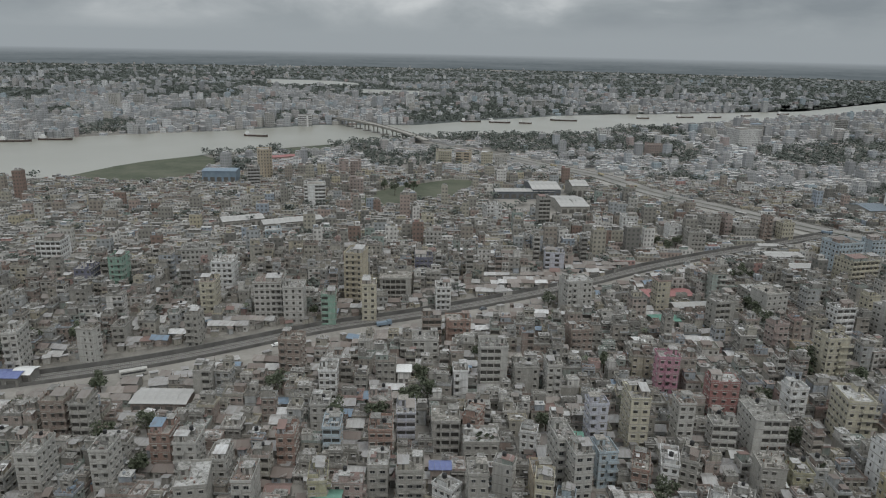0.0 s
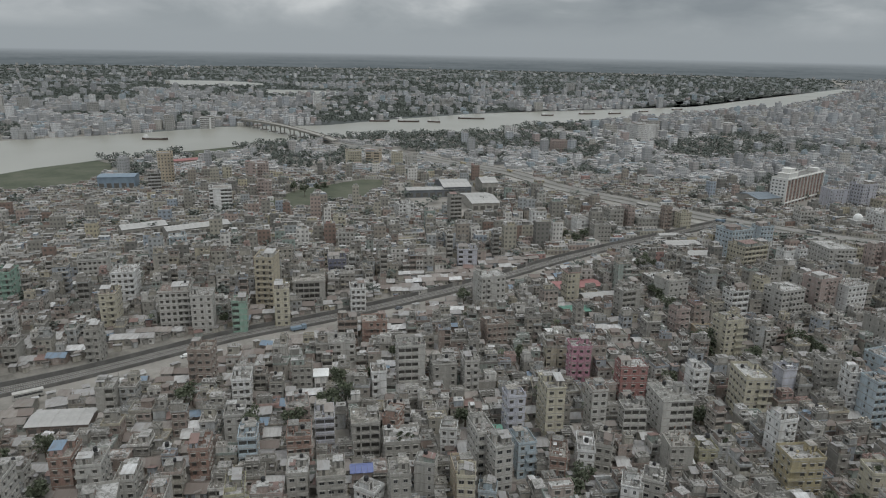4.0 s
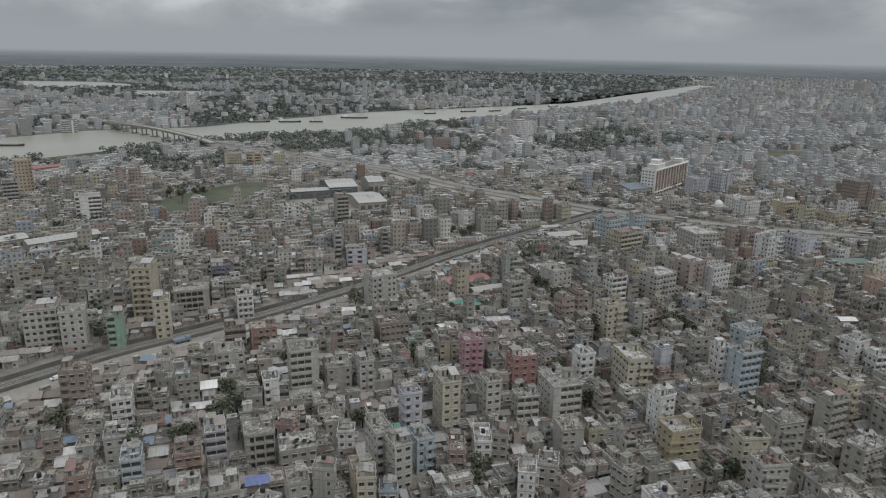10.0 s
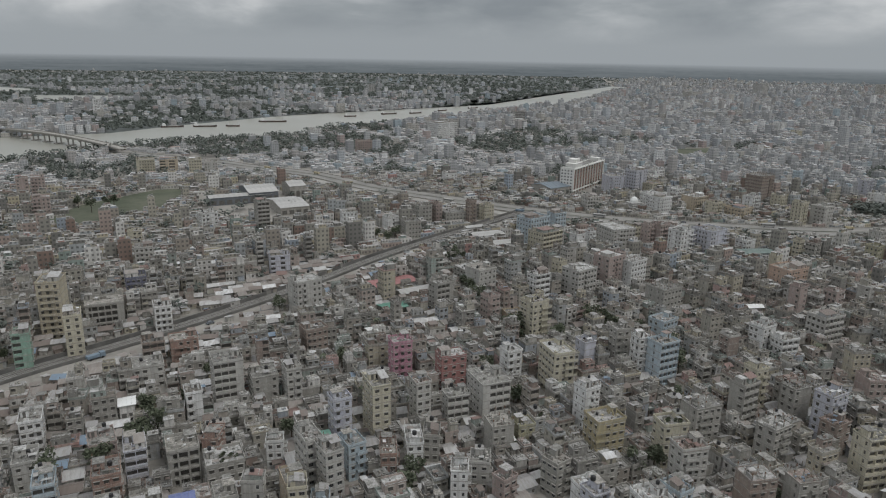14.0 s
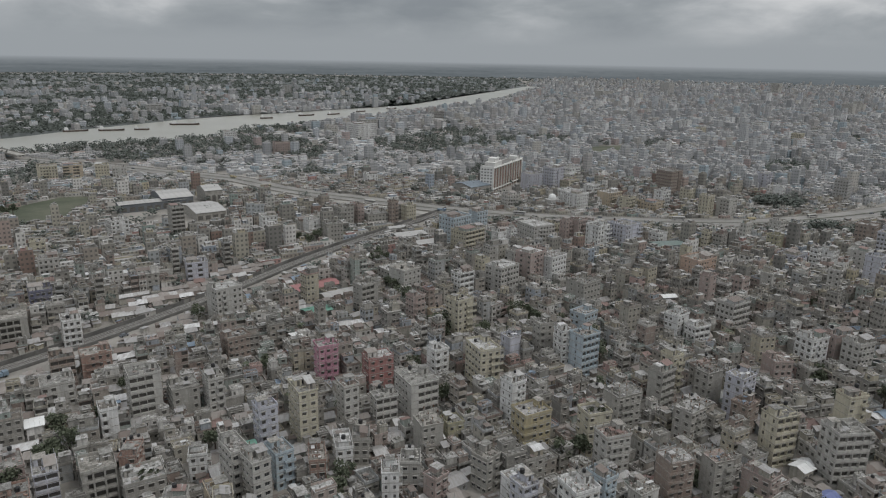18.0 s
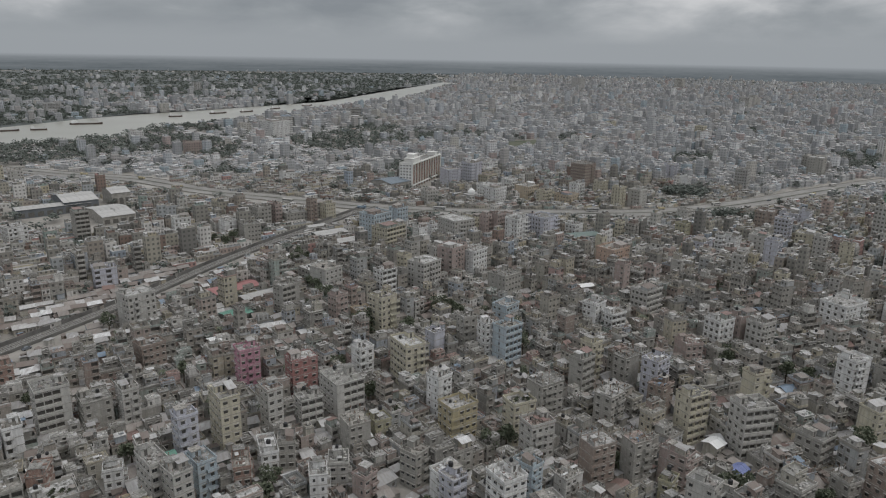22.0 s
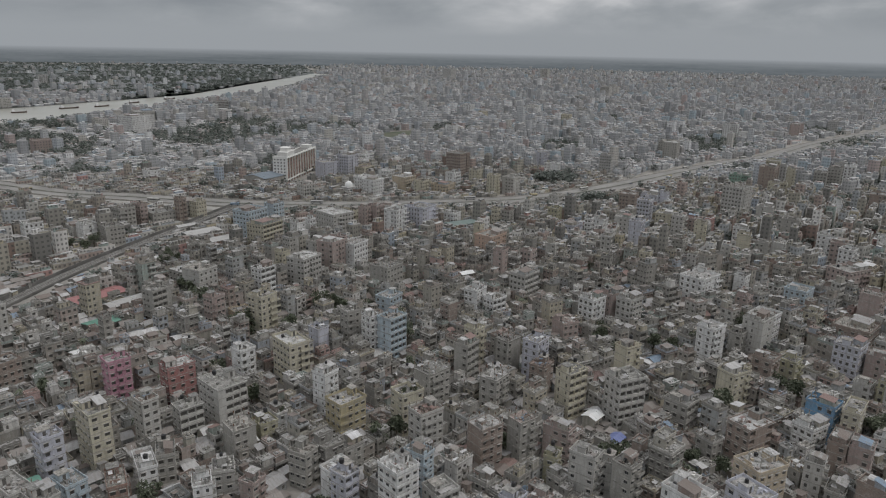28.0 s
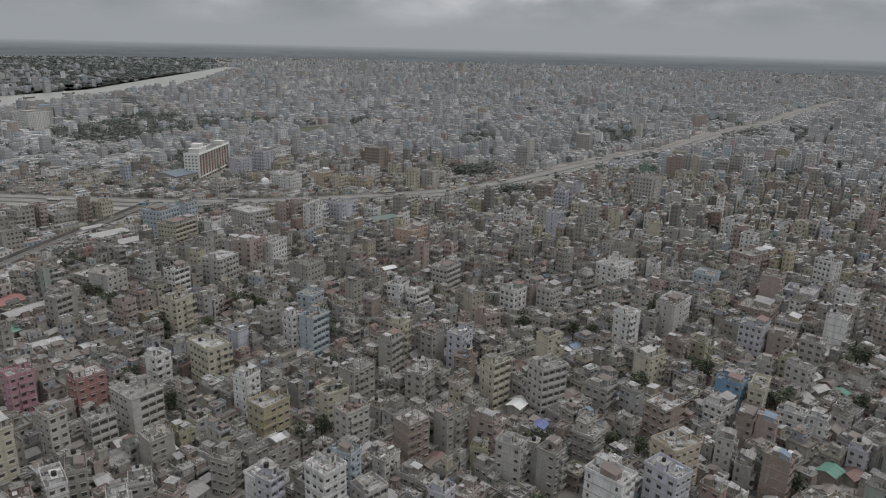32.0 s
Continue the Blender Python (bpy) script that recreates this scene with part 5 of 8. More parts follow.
landmark(823.3, 550.6, 15.9, 12.7, 33, 3, "lilac", "three-storey lilac plastered apartment building with a flat concrete roof")
landmark(329.5, 205.1, 6.7, 9.0, 5, 5, "white", "five-storey white plastered apartment building with a flat concrete roof")
landmark(359.4, 379.1, 9.5, 9.5, 42, 4, "white", "four-storey white plastered apartment building with a flat concrete roof")
landmark(444.9, 335.7, 6.2, 8.0, 36, 3, "white", "three-storey white plastered apartment building with a flat concrete roof")
landmark(595.0, 593.0, 17.7, 14.1, 42, 6, "cream", "six-storey cream plastered apartment building with a flat concrete roof")
landmark(666.2, 568.2, 14.9, 14.0, 40, 5, "pale", "five-storey pale grey plastered apartment building with a flat concrete roof", style="veranda")
landmark(738.3, 583.6, 12.6, 12.6, 38, 6, "sand", "six-storey sand plastered apartment building with a flat concrete roof")
landmark(359.7, 238.3, 6.5, 12.0, 5, 6, "white", "six-storey white plastered apartment building with a flat concrete roof")
landmark(296.1, 427.6, 12.5, 12.5, 42, 4, "pale", "four-storey pale grey plastered apartment building with a flat concrete roof")
landmark(366.5, 494.6, 15.9, 14.0, 42, 4, "lilac", "four-storey lilac plastered apartment building with a flat concrete roof")
landmark(125.5, 301.9, 9.1, 7.3, 35, 5, "white", "five-storey white plastered apartment building with a flat concrete roof")
landmark(133.0, 295.1, 9.1, 7.2, 23, 4, "white", "four-storey white plastered apartment building with a flat concrete roof", style="veranda")
landmark(115.7, 241.5, 8.2, 6.5, 26, 5, "concrete", "five-storey bare grey concrete apartment building with bare roof columns", roof_kind="bars")
landmark(151.6, 257.7, 8.1, 9.0, 5, 4, "rose", "four-storey rose plastered apartment building with a flat concrete roof")
landmark(96.6, 212.0, 8.8, 7.1, 35, 5, "concrete", "five-storey bare grey concrete apartment building with bare roof columns", roof_kind="bars")
landmark(121.0, 221.6, 7.8, 6.5, 35, 4, "brown", "four-storey brown plastered apartment building with a flat concrete roof")
landmark(51.6, 371.6, 15.0, 12.0, 42, 6, "pale", "six-storey pale grey plastered apartment building with a flat concrete roof")
landmark(28.3, 357.5, 9.7, 7.8, 36, 6, "white", "six-storey white plastered apartment building with a flat concrete roof", style="veranda")
landmark(83.7, 391.2, 13.5, 10.8, 41, 6, "white", "six-storey white plastered apartment building with a flat concrete roof")
landmark(70.3, 387.8, 14.2, 11.3, 42, 7, "rose", "seven-storey rose plastered apartment building with a flat concrete roof")
landmark(-3.1, 373.9, 12.5, 12.6, 42, 5, "pale", "five-storey pale grey plastered apartment building with a flat concrete roof")
landmark(15.7, 329.4, 11.2, 9.0, 24, 2, "sand", "two-storey sand plastered apartment building with a flat concrete roof")
landmark(653.4, 1297.5, 26.3, 21.0, 42, 5, "white", "five-storey white plastered apartment building with a flat concrete roof")
landmark(627.8, 1451.2, 37.7, 30.2, 42, 4, "white", "four-storey white plastered apartment building with a flat concrete roof", style="veranda")
landmark(1141.2, 1797.9, 33.1, 26.5, 42, 10, "pale", "ten-storey pale grey plastered apartment building with a flat concrete roof")
landmark(352.3, 955.8, 15.0, 14.0, 42, 7, "white", "seven-storey white plastered apartment building with a flat concrete roof")
landmark(607.3, 1061.4, 21.2, 16.9, 42, 5, "pale", "five-storey pale grey plastered apartment building with a flat concrete roof")
landmark(984.7, 1296.9, 15.9, 14.0, 42, 5, "white", "five-storey white plastered apartment building with a flat concrete roof")
landmark(569.1, 742.6, 24.8, 19.9, 42, 7, "concrete", "seven-storey bare grey concrete apartment building with a flat concrete roof")
landmark(965.7, 920.6, 21.8, 17.4, 42, 6, "rose", "six-storey rose plastered apartment building with a flat concrete roof", style="veranda")
landmark(1064.9, 940.2, 18.2, 14.6, 41, 6, "grey", "six-storey grey plastered apartment building with a flat concrete roof")
landmark(811.8, 874.5, 20.1, 16.1, 42, 4, "white", "four-storey white plastered apartment building with a flat concrete roof")
landmark(363.9, 662.2, 8.9, 8.9, 42, 4, "white", "four-storey white plastered apartment building with a flat concrete roof")
landmark(511.6, 848.5, 15.8, 14.0, 42, 4, "white", "four-storey white plastered apartment building with a flat concrete roof")
landmark(387.6, 1685.2, 30.0, 24.0, 42, 6, "white", "six-storey white plastered apartment building with a flat concrete roof")
landmark(391.9, 1959.2, 23.0, 18.4, 24, 5, "pale", "five-storey pale grey plastered apartment building with a flat concrete roof", style="veranda")
landmark(531.7, 1666.2, 19.1, 15.3, 42, 5, "white", "five-storey white plastered apartment building with a flat concrete roof")
landmark(1203.0, 1861.0, 20.8, 16.6, 42, 11, "pale", "eleven-storey pale grey plastered apartment building with a flat concrete roof")
landmark(622.7, 1222.6, 19.1, 15.2, 42, 7, "white", "seven-storey white plastered apartment building with a flat concrete roof")
landmark(635.9, 1104.2, 14.9, 14.0, 42, 4, "pale", "four-storey pale grey plastered apartment building with a flat concrete roof")
landmark(954.5, 1270.1, 22.7, 18.2, 42, 6, "white", "six-storey white plastered apartment building with a flat concrete roof")
landmark(918.3, 881.4, 18.4, 14.7, 42, 7, "rose", "seven-storey rose plastered apartment building with a flat concrete roof", style="veranda")
landmark(1137.8, 883.9, 16.1, 14.0, 37, 3, "pale", "three-storey pale grey plastered apartment building with a flat concrete roof")
landmark(549.5, 710.5, 20.1, 16.1, 42, 8, "concrete", "eight-storey bare grey concrete apartment building with a flat concrete roof")
landmark(776.7, 589.3, 12.9, 12.9, 36, 5, "white", "five-storey white plastered apartment building with a flat concrete roof")
landmark(728.8, 650.3, 18.7, 14.9, 41, 5, "pale", "five-storey pale grey plastered apartment building with a flat concrete roof")
landmark(724.3, 501.6, 11.5, 11.5, 34, 5, "rose", "five-storey rose plastered apartment building with a flat concrete roof")
landmark(1280.9, 834.9, 21.1, 16.9, 32, 4, "pale", "four-storey pale grey plastered apartment building with a flat concrete roof", style="veranda")
landmark(1323.0, 1103.5, 19.5, 15.6, 39, 5, "grey", "five-storey grey plastered apartment building with a flat concrete roof")
landmark(377.3, 1613.4, 58.2, 46.6, 42, 6, "white", "six-storey white plastered apartment building with a flat concrete roof")
landmark(488.6, 1615.0, 34.2, 27.4, 42, 6, "grey", "six-storey grey plastered apartment building with a flat concrete roof")
landmark(555.4, 1657.5, 33.9, 27.1, 42, 6, "pale", "six-storey pale grey plastered apartment building with a flat concrete roof")
landmark(633.0, 1250.6, 26.7, 21.4, 42, 8, "white", "eight-storey white plastered apartment building with a flat concrete roof")
landmark(757.1, 1270.8, 19.8, 15.8, 42, 5, "pale", "five-storey pale grey plastered apartment building with a flat concrete roof", style="veranda")
landmark(541.0, 1365.7, 21.1, 16.9, 42, 6, "white", "six-storey white plastered apartment building with a flat concrete roof")
landmark(516.9, 1235.1, 18.3, 14.6, 42, 5, "cream", "five-storey cream plastered apartment building with a flat concrete roof")
landmark(498.3, 1853.4, 15.0, 14.0, 42, 8, "white", "eight-storey white plastered apartment building with a flat concrete roof")
landmark(1500.8, 2870.0, 39.8, 31.8, 42, 16, "pale", "sixteen-storey pale grey plastered apartment building with a flat concrete roof")
landmark(989.6, 2718.7, 45.4, 36.3, 42, 16, "grey", "sixteen-storey grey plastered apartment building with a flat concrete roof")
landmark(932.2, 1819.6, 39.8, 31.9, 42, 5, "white", "five-storey white plastered apartment building with a flat concrete roof", style="veranda")
landmark(289.6, 870.5, 19.4, 15.5, 42, 5, "white", "five-storey white plastered apartment building with a flat concrete roof")
landmark(449.8, 975.1, 16.0, 14.0, 42, 5, "pale", "five-storey pale grey plastered apartment building with a flat concrete roof")
landmark(635.9, 1125.0, 18.4, 14.7, 42, 6, "cream", "six-storey cream plastered apartment building with a flat concrete roof")
landmark(673.4, 2481.0, 45.0, 36.0, 42, 8, "pale", "eight-storey pale grey plastered apartment building with a flat concrete roof")
landmark(-77.8, 1249.4, 30.2, 24.1, 24, 7, "pale", "seven-storey pale grey plastered apartment building with a flat concrete roof")
landmark(51.8, 1440.9, 23.8, 19.1, 24, 7, "grey", "seven-storey grey plastered apartment building with a flat concrete roof", style="veranda")
landmark(-172.6, 939.9, 21.4, 17.1, 24, 5, "rose", "five-storey rose plastered apartment building with a flat concrete roof")
landmark(-1250.2, 967.8, 21.5, 17.2, 42, 10, "pale", "ten-storey pale grey plastered apartment building with a flat concrete roof")
landmark(-1223.9, 1003.4, 20.7, 16.6, 42, 9, "grey", "nine-storey grey plastered apartment building with a flat concrete roof")
landmark(-803.6, 1390.7, 19.9, 15.9, 30, 10, "white", "ten-storey white plastered apartment building with a flat concrete roof")
landmark(-791.7, 902.6, 14.4, 14.0, 41, 7, "grey", "seven-storey grey plastered apartment building with a flat concrete roof")
landmark(-749.9, 942.9, 22.4, 17.9, 38, 6, "white", "six-storey white plastered apartment building with a flat concrete roof", style="veranda")
landmark(-1089.7, 1040.2, 20.5, 16.4, 42, 7, "grey", "seven-storey grey plastered apartment building with a flat concrete roof")
landmark(-792.3, 1084.5, 19.3, 15.5, 36, 5, "pale", "five-storey pale grey plastered apartment building with a flat concrete roof")
landmark(-1002.8, 1071.5, 12.2, 12.2, 42, 6, "pale", "six-storey pale grey plastered apartment building with a flat concrete roof")
landmark(-345.3, 1587.2, 18.7, 15.0, 24, 6, "pale", "six-storey pale grey plastered apartment building with a flat concrete roof")
landmark(-565.3, 1577.6, 30.6, 24.4, 24, 6, "grey", "six-storey grey plastered apartment building with a flat concrete roof")
landmark(-458.7, 497.5, 11.1, 11.1, 42, 6, "grey", "six-storey grey plastered apartment building with a flat concrete roof", style="veranda")
landmark(-356.5, 520.0, 12.2, 12.2, 34, 5, "rose", "five-storey rose plastered apartment building with a flat concrete roof")
landmark(-425.8, 2458.5, 26.4, 21.2, 24, 9, "grey", "nine-storey grey plastered apartment building with a flat concrete roof")
landmark(122.2, 689.7, 18.0, 14.4, 24, 6, "lilac", "six-storey lilac plastered apartment building with a flat concrete roof")
landmark(143.3, 690.0, 17.4, 14.0, 42, 8, "lilac", "eight-storey lilac plastered apartment building with a flat concrete roof")
landmark(147.9, 632.7, 15.5, 14.0, 42, 4, "white", "four-storey white plastered apartment building with a flat concrete roof")
landmark(179.6, 770.3, 16.6, 14.0, 42, 4, "white", "four-storey white plastered apartment building with a flat concrete roof", style="veranda")
landmark(88.6, 608.6, 11.2, 11.2, 24, 4, "pale", "four-storey pale grey plastered apartment building with a flat concrete roof")
landmark(429.0, 429.1, 12.4, 12.4, 42, 4, "pale", "four-storey pale grey plastered apartment building with a flat concrete roof")
landmark(370.1, 709.6, 14.7, 14.0, 42, 6, "lilac", "six-storey lilac plastered apartment building with a flat concrete roof")

landmark(-177.5, 125.5, 5.2, 6.1, 118, 3, "pale", "three-storey pale grey plastered apartment building with a cluttered flat roof")
landmark(-109.4, 138.3, 10.3, 5.2, 123, 4, "olive", "four-storey olive plastered apartment building with a cluttered flat roof")
landmark(-149.5, 140.8, 4.2, 5.1, 114, 2, "pale", "two-storey pale grey plastered house with a cluttered flat roof")
landmark(-127.6, 169.8, 5.0, 5.2, 118, 3, "skyblue", "three-storey skyblue plastered apartment building with a cluttered flat roof")
landmark(-64.3, 169.8, 5.0, 6.1, 99, 4, "pale", "four-storey pale grey plastered apartment building with a cluttered flat roof")
landmark(-102.9, 143.9, 5.0, 8.8, 116, 3, "rose", "three-storey rose plastered apartment building with a cluttered flat roof")
landmark(-76.3, 155.4, 5.0, 6.9, 82, 3, "white", "three-storey white plastered apartment building with a cluttered flat roof", style="veranda")
landmark(-50.0, 164.7, 6.9, 5.0, 106, 5, "cream", "five-storey cream plastered apartment building with a cluttered flat roof")
landmark(-44.3, 167.6, 5.0, 5.0, 102, 3, "skyblue", "three-storey skyblue plastered apartment building with a cluttered flat roof")
landmark(-66.2, 195.9, 5.0, 5.3, 103, 3, "white", "three-storey white plastered apartment building with a cluttered flat roof")
landmark(-85.3, 193.0, 9.3, 5.0, 97, 4, "brick", "four-storey brick-red plastered apartment building with a cluttered flat roof")
landmark(-29.0, 194.8, 10.2, 5.0, 100, 3, "brick", "three-storey brick-red plastered apartment building with a cluttered flat roof")
landmark(-21.7, 202.3, 11.2, 5.3, 102, 3, "white", "three-storey white plastered apartment building with a cluttered flat roof")
landmark(-16.0, 206.3, 8.5, 5.3, 92, 3, "concrete", "three-storey bare grey concrete apartment building with a cluttered flat roof")
landmark(-5.6, 181.9, 6.8, 5.0, 92, 4, "white", "four-storey white plastered apartment building with a cluttered flat roof")
landmark(0.4, 191.6, 7.3, 6.0, 88, 3, "pale", "three-storey pale grey plastered apartment building with a cluttered flat roof")
landmark(32.4, 169.6, 5.1, 6.2, 31, 5, "lilac", "five-storey lilac plastered apartment building with a cluttered flat roof", style="veranda")
landmark(55.4, 173.0, 5.0, 7.2, 34, 5, "skyblue", "five-storey skyblue plastered apartment building with a cluttered flat roof")
landmark(23.7, 189.1, 6.2, 6.5, 43, 4, "concrete", "four-storey bare grey concrete apartment building with a cluttered flat roof")
landmark(8.0, 182.5, 5.5, 5.0, 44, 3, "rose", "three-storey rose plastered apartment building with a cluttered flat roof")
landmark(109.6, 155.3, 4.0, 5.0, 43, 4, "pale", "four-storey pale grey plastered apartment building with a cluttered flat roof")
landmark(204.2, 153.0, 13.0, 5.2, 30, 5, "cream", "five-storey cream plastered apartment building with a cluttered flat roof")
landmark(188.2, 143.6, 12.1, 5.4, 30, 4, "brown", "four-storey brown plastered apartment building with a cluttered flat roof")
landmark(191.2, 138.2, 8.5, 6.4, 31, 4, "rose", "four-storey rose plastered apartment building with a cluttered flat roof", style="veranda")
landmark(165.5, 132.9, 6.4, 5.0, 34, 5, "pale", "five-storey pale grey plastered apartment building with a cluttered flat roof")
landmark(167.2, 126.1, 6.9, 5.0, 31, 3, "concrete", "three-storey bare grey concrete apartment building with a cluttered flat roof")
landmark(213.6, 135.2, 5.0, 5.9, 22, 3, "white", "three-storey white plastered apartment building with a cluttered flat roof")
landmark(208.0, 116.6, 5.7, 5.0, 18, 3, "lilac", "three-storey lilac plastered apartment building with a cluttered flat roof")
landmark(57.0, 158.1, 7.4, 7.4, 16, 4, "pale", "four-storey pale grey plastered apartment building with a cluttered flat roof", style="veranda")
landmark(74.7, 148.6, 5.7, 5.3, 32, 4, "lilac", "four-storey lilac plastered apartment building with a cluttered flat roof")
landmark(82.8, 148.8, 7.5, 5.0, 34, 3, "rose", "three-storey rose plastered apartment building with a cluttered flat roof")
landmark(73.3, 167.0, 5.0, 7.0, 31, 2, "concrete", "two-storey bare grey concrete house with a cluttered flat roof")
landmark(96.0, 161.3, 4.4, 5.4, 20, 2, "concrete", "two-storey bare grey concrete house with a cluttered flat roof")
landmark(97.4, 167.8, 6.0, 4.0, 44, 3, "olive", "three-storey olive plastered apartment building with a green roof garden", roof_kind="garden")
landmark(-52.4, 535.2, 11.7, 10.7, 36, 5, "concrete", "five-storey bare grey concrete apartment building with a flat concrete roof")
landmark(-41.0, 542.1, 6.2, 5.7, 36, 5, "rose", "five-storey rose plastered apartment building with a flat concrete roof")
landmark(-14.2, 542.1, 6.2, 5.7, 36, 6, "brown", "six-storey brown plastered apartment building with a flat concrete roof")
landmark(-1.9, 560.1, 9.2, 8.5, 36, 4, "cream", "four-storey cream plastered apartment building with a flat concrete roof")
landmark(-73.1, 505.4, 9.8, 9.1, 36, 4, "white", "four-storey white plastered apartment building with a flat concrete roof")
landmark(35.0, 497.9, 7.4, 6.8, 36, 6, "white", "six-storey white plastered apartment building with a flat concrete roof")
landmark(50.9, 511.6, 10.5, 9.6, 36, 6, "skyblue", "six-storey skyblue plastered apartment building with a flat concrete roof")
landmark(45.2, 470.6, 11.2, 10.3, 36, 5, "pale", "five-storey pale grey plastered apartment building with a flat concrete roof")
landmark(26.1, 502.8, 7.5, 6.9, 36, 5, "brown", "five-storey brown plastered apartment building with a flat concrete roof")
landmark(42.5, 393.2, 6.5, 5.9, 36, 5, "cream", "five-storey cream plastered apartment building with a flat concrete roof")
landmark(60.4, 459.0, 7.5, 6.9, 36, 5, "white", "five-storey white plastered apartment building with a flat concrete roof")
landmark(-24.2, 364.8, 8.6, 7.9, 36, 4, "concrete", "four-storey bare grey concrete apartment building with a flat concrete roof")
landmark(-9.8, 394.7, 14.3, 13.2, 36, 3, "concrete", "three-storey bare grey concrete apartment building with a flat concrete roof")
landmark(70.1, 467.2, 5.2, 4.8, 36, 5, "white", "five-storey white plastered apartment building with a flat concrete roof")
landmark(107.2, 499.7, 9.1, 8.4, 36, 4, "cream", "four-storey cream plastered apartment building with a flat concrete roof")
landmark(111.6, 481.6, 6.6, 6.1, 36, 6, "rose", "six-storey rose plastered apartment building with a flat concrete roof")
landmark(121.0, 484.1, 9.6, 8.8, 36, 6, "rose", "six-storey rose plastered apartment building with a flat concrete roof")
landmark(131.3, 468.6, 12.2, 11.2, 36, 6, "white", "six-storey white plastered apartment building with a flat concrete roof")
landmark(151.9, 474.0, 17.0, 15.6, 36, 6, "lilac", "six-storey lilac plastered apartment building with a flat concrete roof")
landmark(180.3, 484.0, 9.8, 9.1, 36, 3, "white", "three-storey white plastered apartment building with a flat concrete roof")
landmark(147.7, 603.2, 15.3, 14.1, 36, 5, "white", "five-storey white plastered apartment building with a flat concrete roof")
landmark(184.5, 628.5, 17.0, 15.6, 36, 4, "sand", "four-storey sand plastered apartment building with a flat concrete roof")
landmark(192.9, 599.7, 10.2, 9.4, 36, 4, "cream", "four-storey cream plastered apartment building with a flat concrete roof")
landmark(213.5, 597.5, 17.0, 15.6, 36, 3, "sand", "three-storey sand plastered apartment building with a flat concrete roof")
landmark(230.3, 618.3, 10.9, 10.1, 36, 5, "white", "five-storey white plastered apartment building with a flat concrete roof")
landmark(259.1, 630.3, 10.7, 9.8, 36, 5, "cream", "five-storey cream plastered apartment building with a flat concrete roof")
landmark(75.1, 405.1, 10.5, 9.7, 36, 6, "rose", "six-storey rose plastered apartment building with a flat concrete roof")
landmark(108.1, 420.3, 6.9, 6.4, 36, 4, "concrete", "four-storey bare grey concrete apartment building with a flat concrete roof")
landmark(176.3, 421.3, 5.6, 5.1, 36, 5, "cream", "five-storey cream plastered apartment building with a flat concrete roof")
landmark(93.3, 352.5, 13.5, 12.4, 36, 5, "concrete", "five-storey bare grey concrete apartment building with a flat concrete roof")
landmark(64.3, 410.9, 8.2, 7.6, 36, 5, "pale", "five-storey pale grey plastered apartment building with a flat concrete roof")
landmark(206.5, 461.5, 5.2, 4.8, 36, 5, "cream", "five-storey cream plastered apartment building with a flat concrete roof")
landmark(215.0, 458.8, 7.3, 6.7, 36, 5, "concrete", "five-storey bare grey concrete apartment building with a flat concrete roof")
landmark(251.6, 453.9, 8.6, 7.9, 36, 5, "olive", "five-storey olive plastered apartment building with a flat concrete roof")
landmark(291.7, 525.5, 9.9, 9.1, 36, 3, "pale", "three-storey pale grey plastered apartment building with a flat concrete roof")
landmark(251.3, 429.5, 14.5, 13.4, 36, 3, "lilac", "three-storey lilac plastered apartment building with a flat concrete roof")
landmark(259.9, 418.6, 5.2, 4.8, 36, 5, "white", "five-storey white plastered apartment building with a flat concrete roof")
landmark(274.7, 427.3, 9.6, 8.8, 36, 4, "white", "four-storey white plastered apartment building with a flat concrete roof")
landmark(281.6, 392.2, 9.2, 8.4, 36, 6, "lilac", "six-storey lilac plastered apartment building with a flat concrete roof")
landmark(329.6, 451.1, 10.6, 9.7, 36, 6, "lilac", "six-storey lilac plastered apartment building with a flat concrete roof")
landmark(373.5, 486.2, 8.1, 7.4, 36, 5, "lilac", "five-storey lilac plastered apartment building with a flat concrete roof")
landmark(329.6, 408.9, 9.0, 8.3, 36, 5, "pale", "five-storey pale grey plastered apartment building with a flat concrete roof")
landmark(332.6, 388.9, 7.7, 7.1, 36, 5, "cream", "five-storey cream plastered apartment building with a flat concrete roof")
landmark(254.7, 343.0, 6.9, 6.3, 36, 4, "cream", "four-storey cream plastered apartment building with a flat concrete roof")
landmark(161.4, 352.3, 6.5, 6.0, 36, 6, "rose", "six-storey rose plastered apartment building with a flat concrete roof")
landmark(181.5, 356.6, 7.5, 6.9, 36, 5, "rose", "five-storey rose plastered apartment building with a flat concrete roof")
landmark(165.6, 329.0, 5.4, 5.0, 24, 4, "cream", "four-storey cream plastered apartment building with a flat concrete roof")
landmark(197.3, 339.7, 8.7, 8.0, 36, 3, "concrete", "three-storey bare grey concrete apartment building with a flat concrete roof")
landmark(258.0, 298.0, 5.6, 5.1, 24, 5, "white", "five-storey white plastered apartment building with a flat concrete roof")
landmark(294.7, 363.3, 8.1, 7.4, 36, 4, "concrete", "four-storey bare grey concrete apartment building with a flat concrete roof")
landmark(256.3, 580.7, 9.7, 8.9, 36, 6, "cream", "six-storey cream plastered apartment building with a flat concrete roof")
landmark(275.2, 582.7, 13.2, 12.1, 36, 5, "pale", "five-storey pale grey plastered apartment building with a flat concrete roof")
landmark(533.2, 566.4, 11.0, 10.1, 36, 3, "green", "three-storey green plastered apartment building with a flat concrete roof")
landmark(525.6, 528.8, 15.5, 14.3, 36, 8, "brown", "eight-storey brown plastered apartment building with a flat concrete roof")
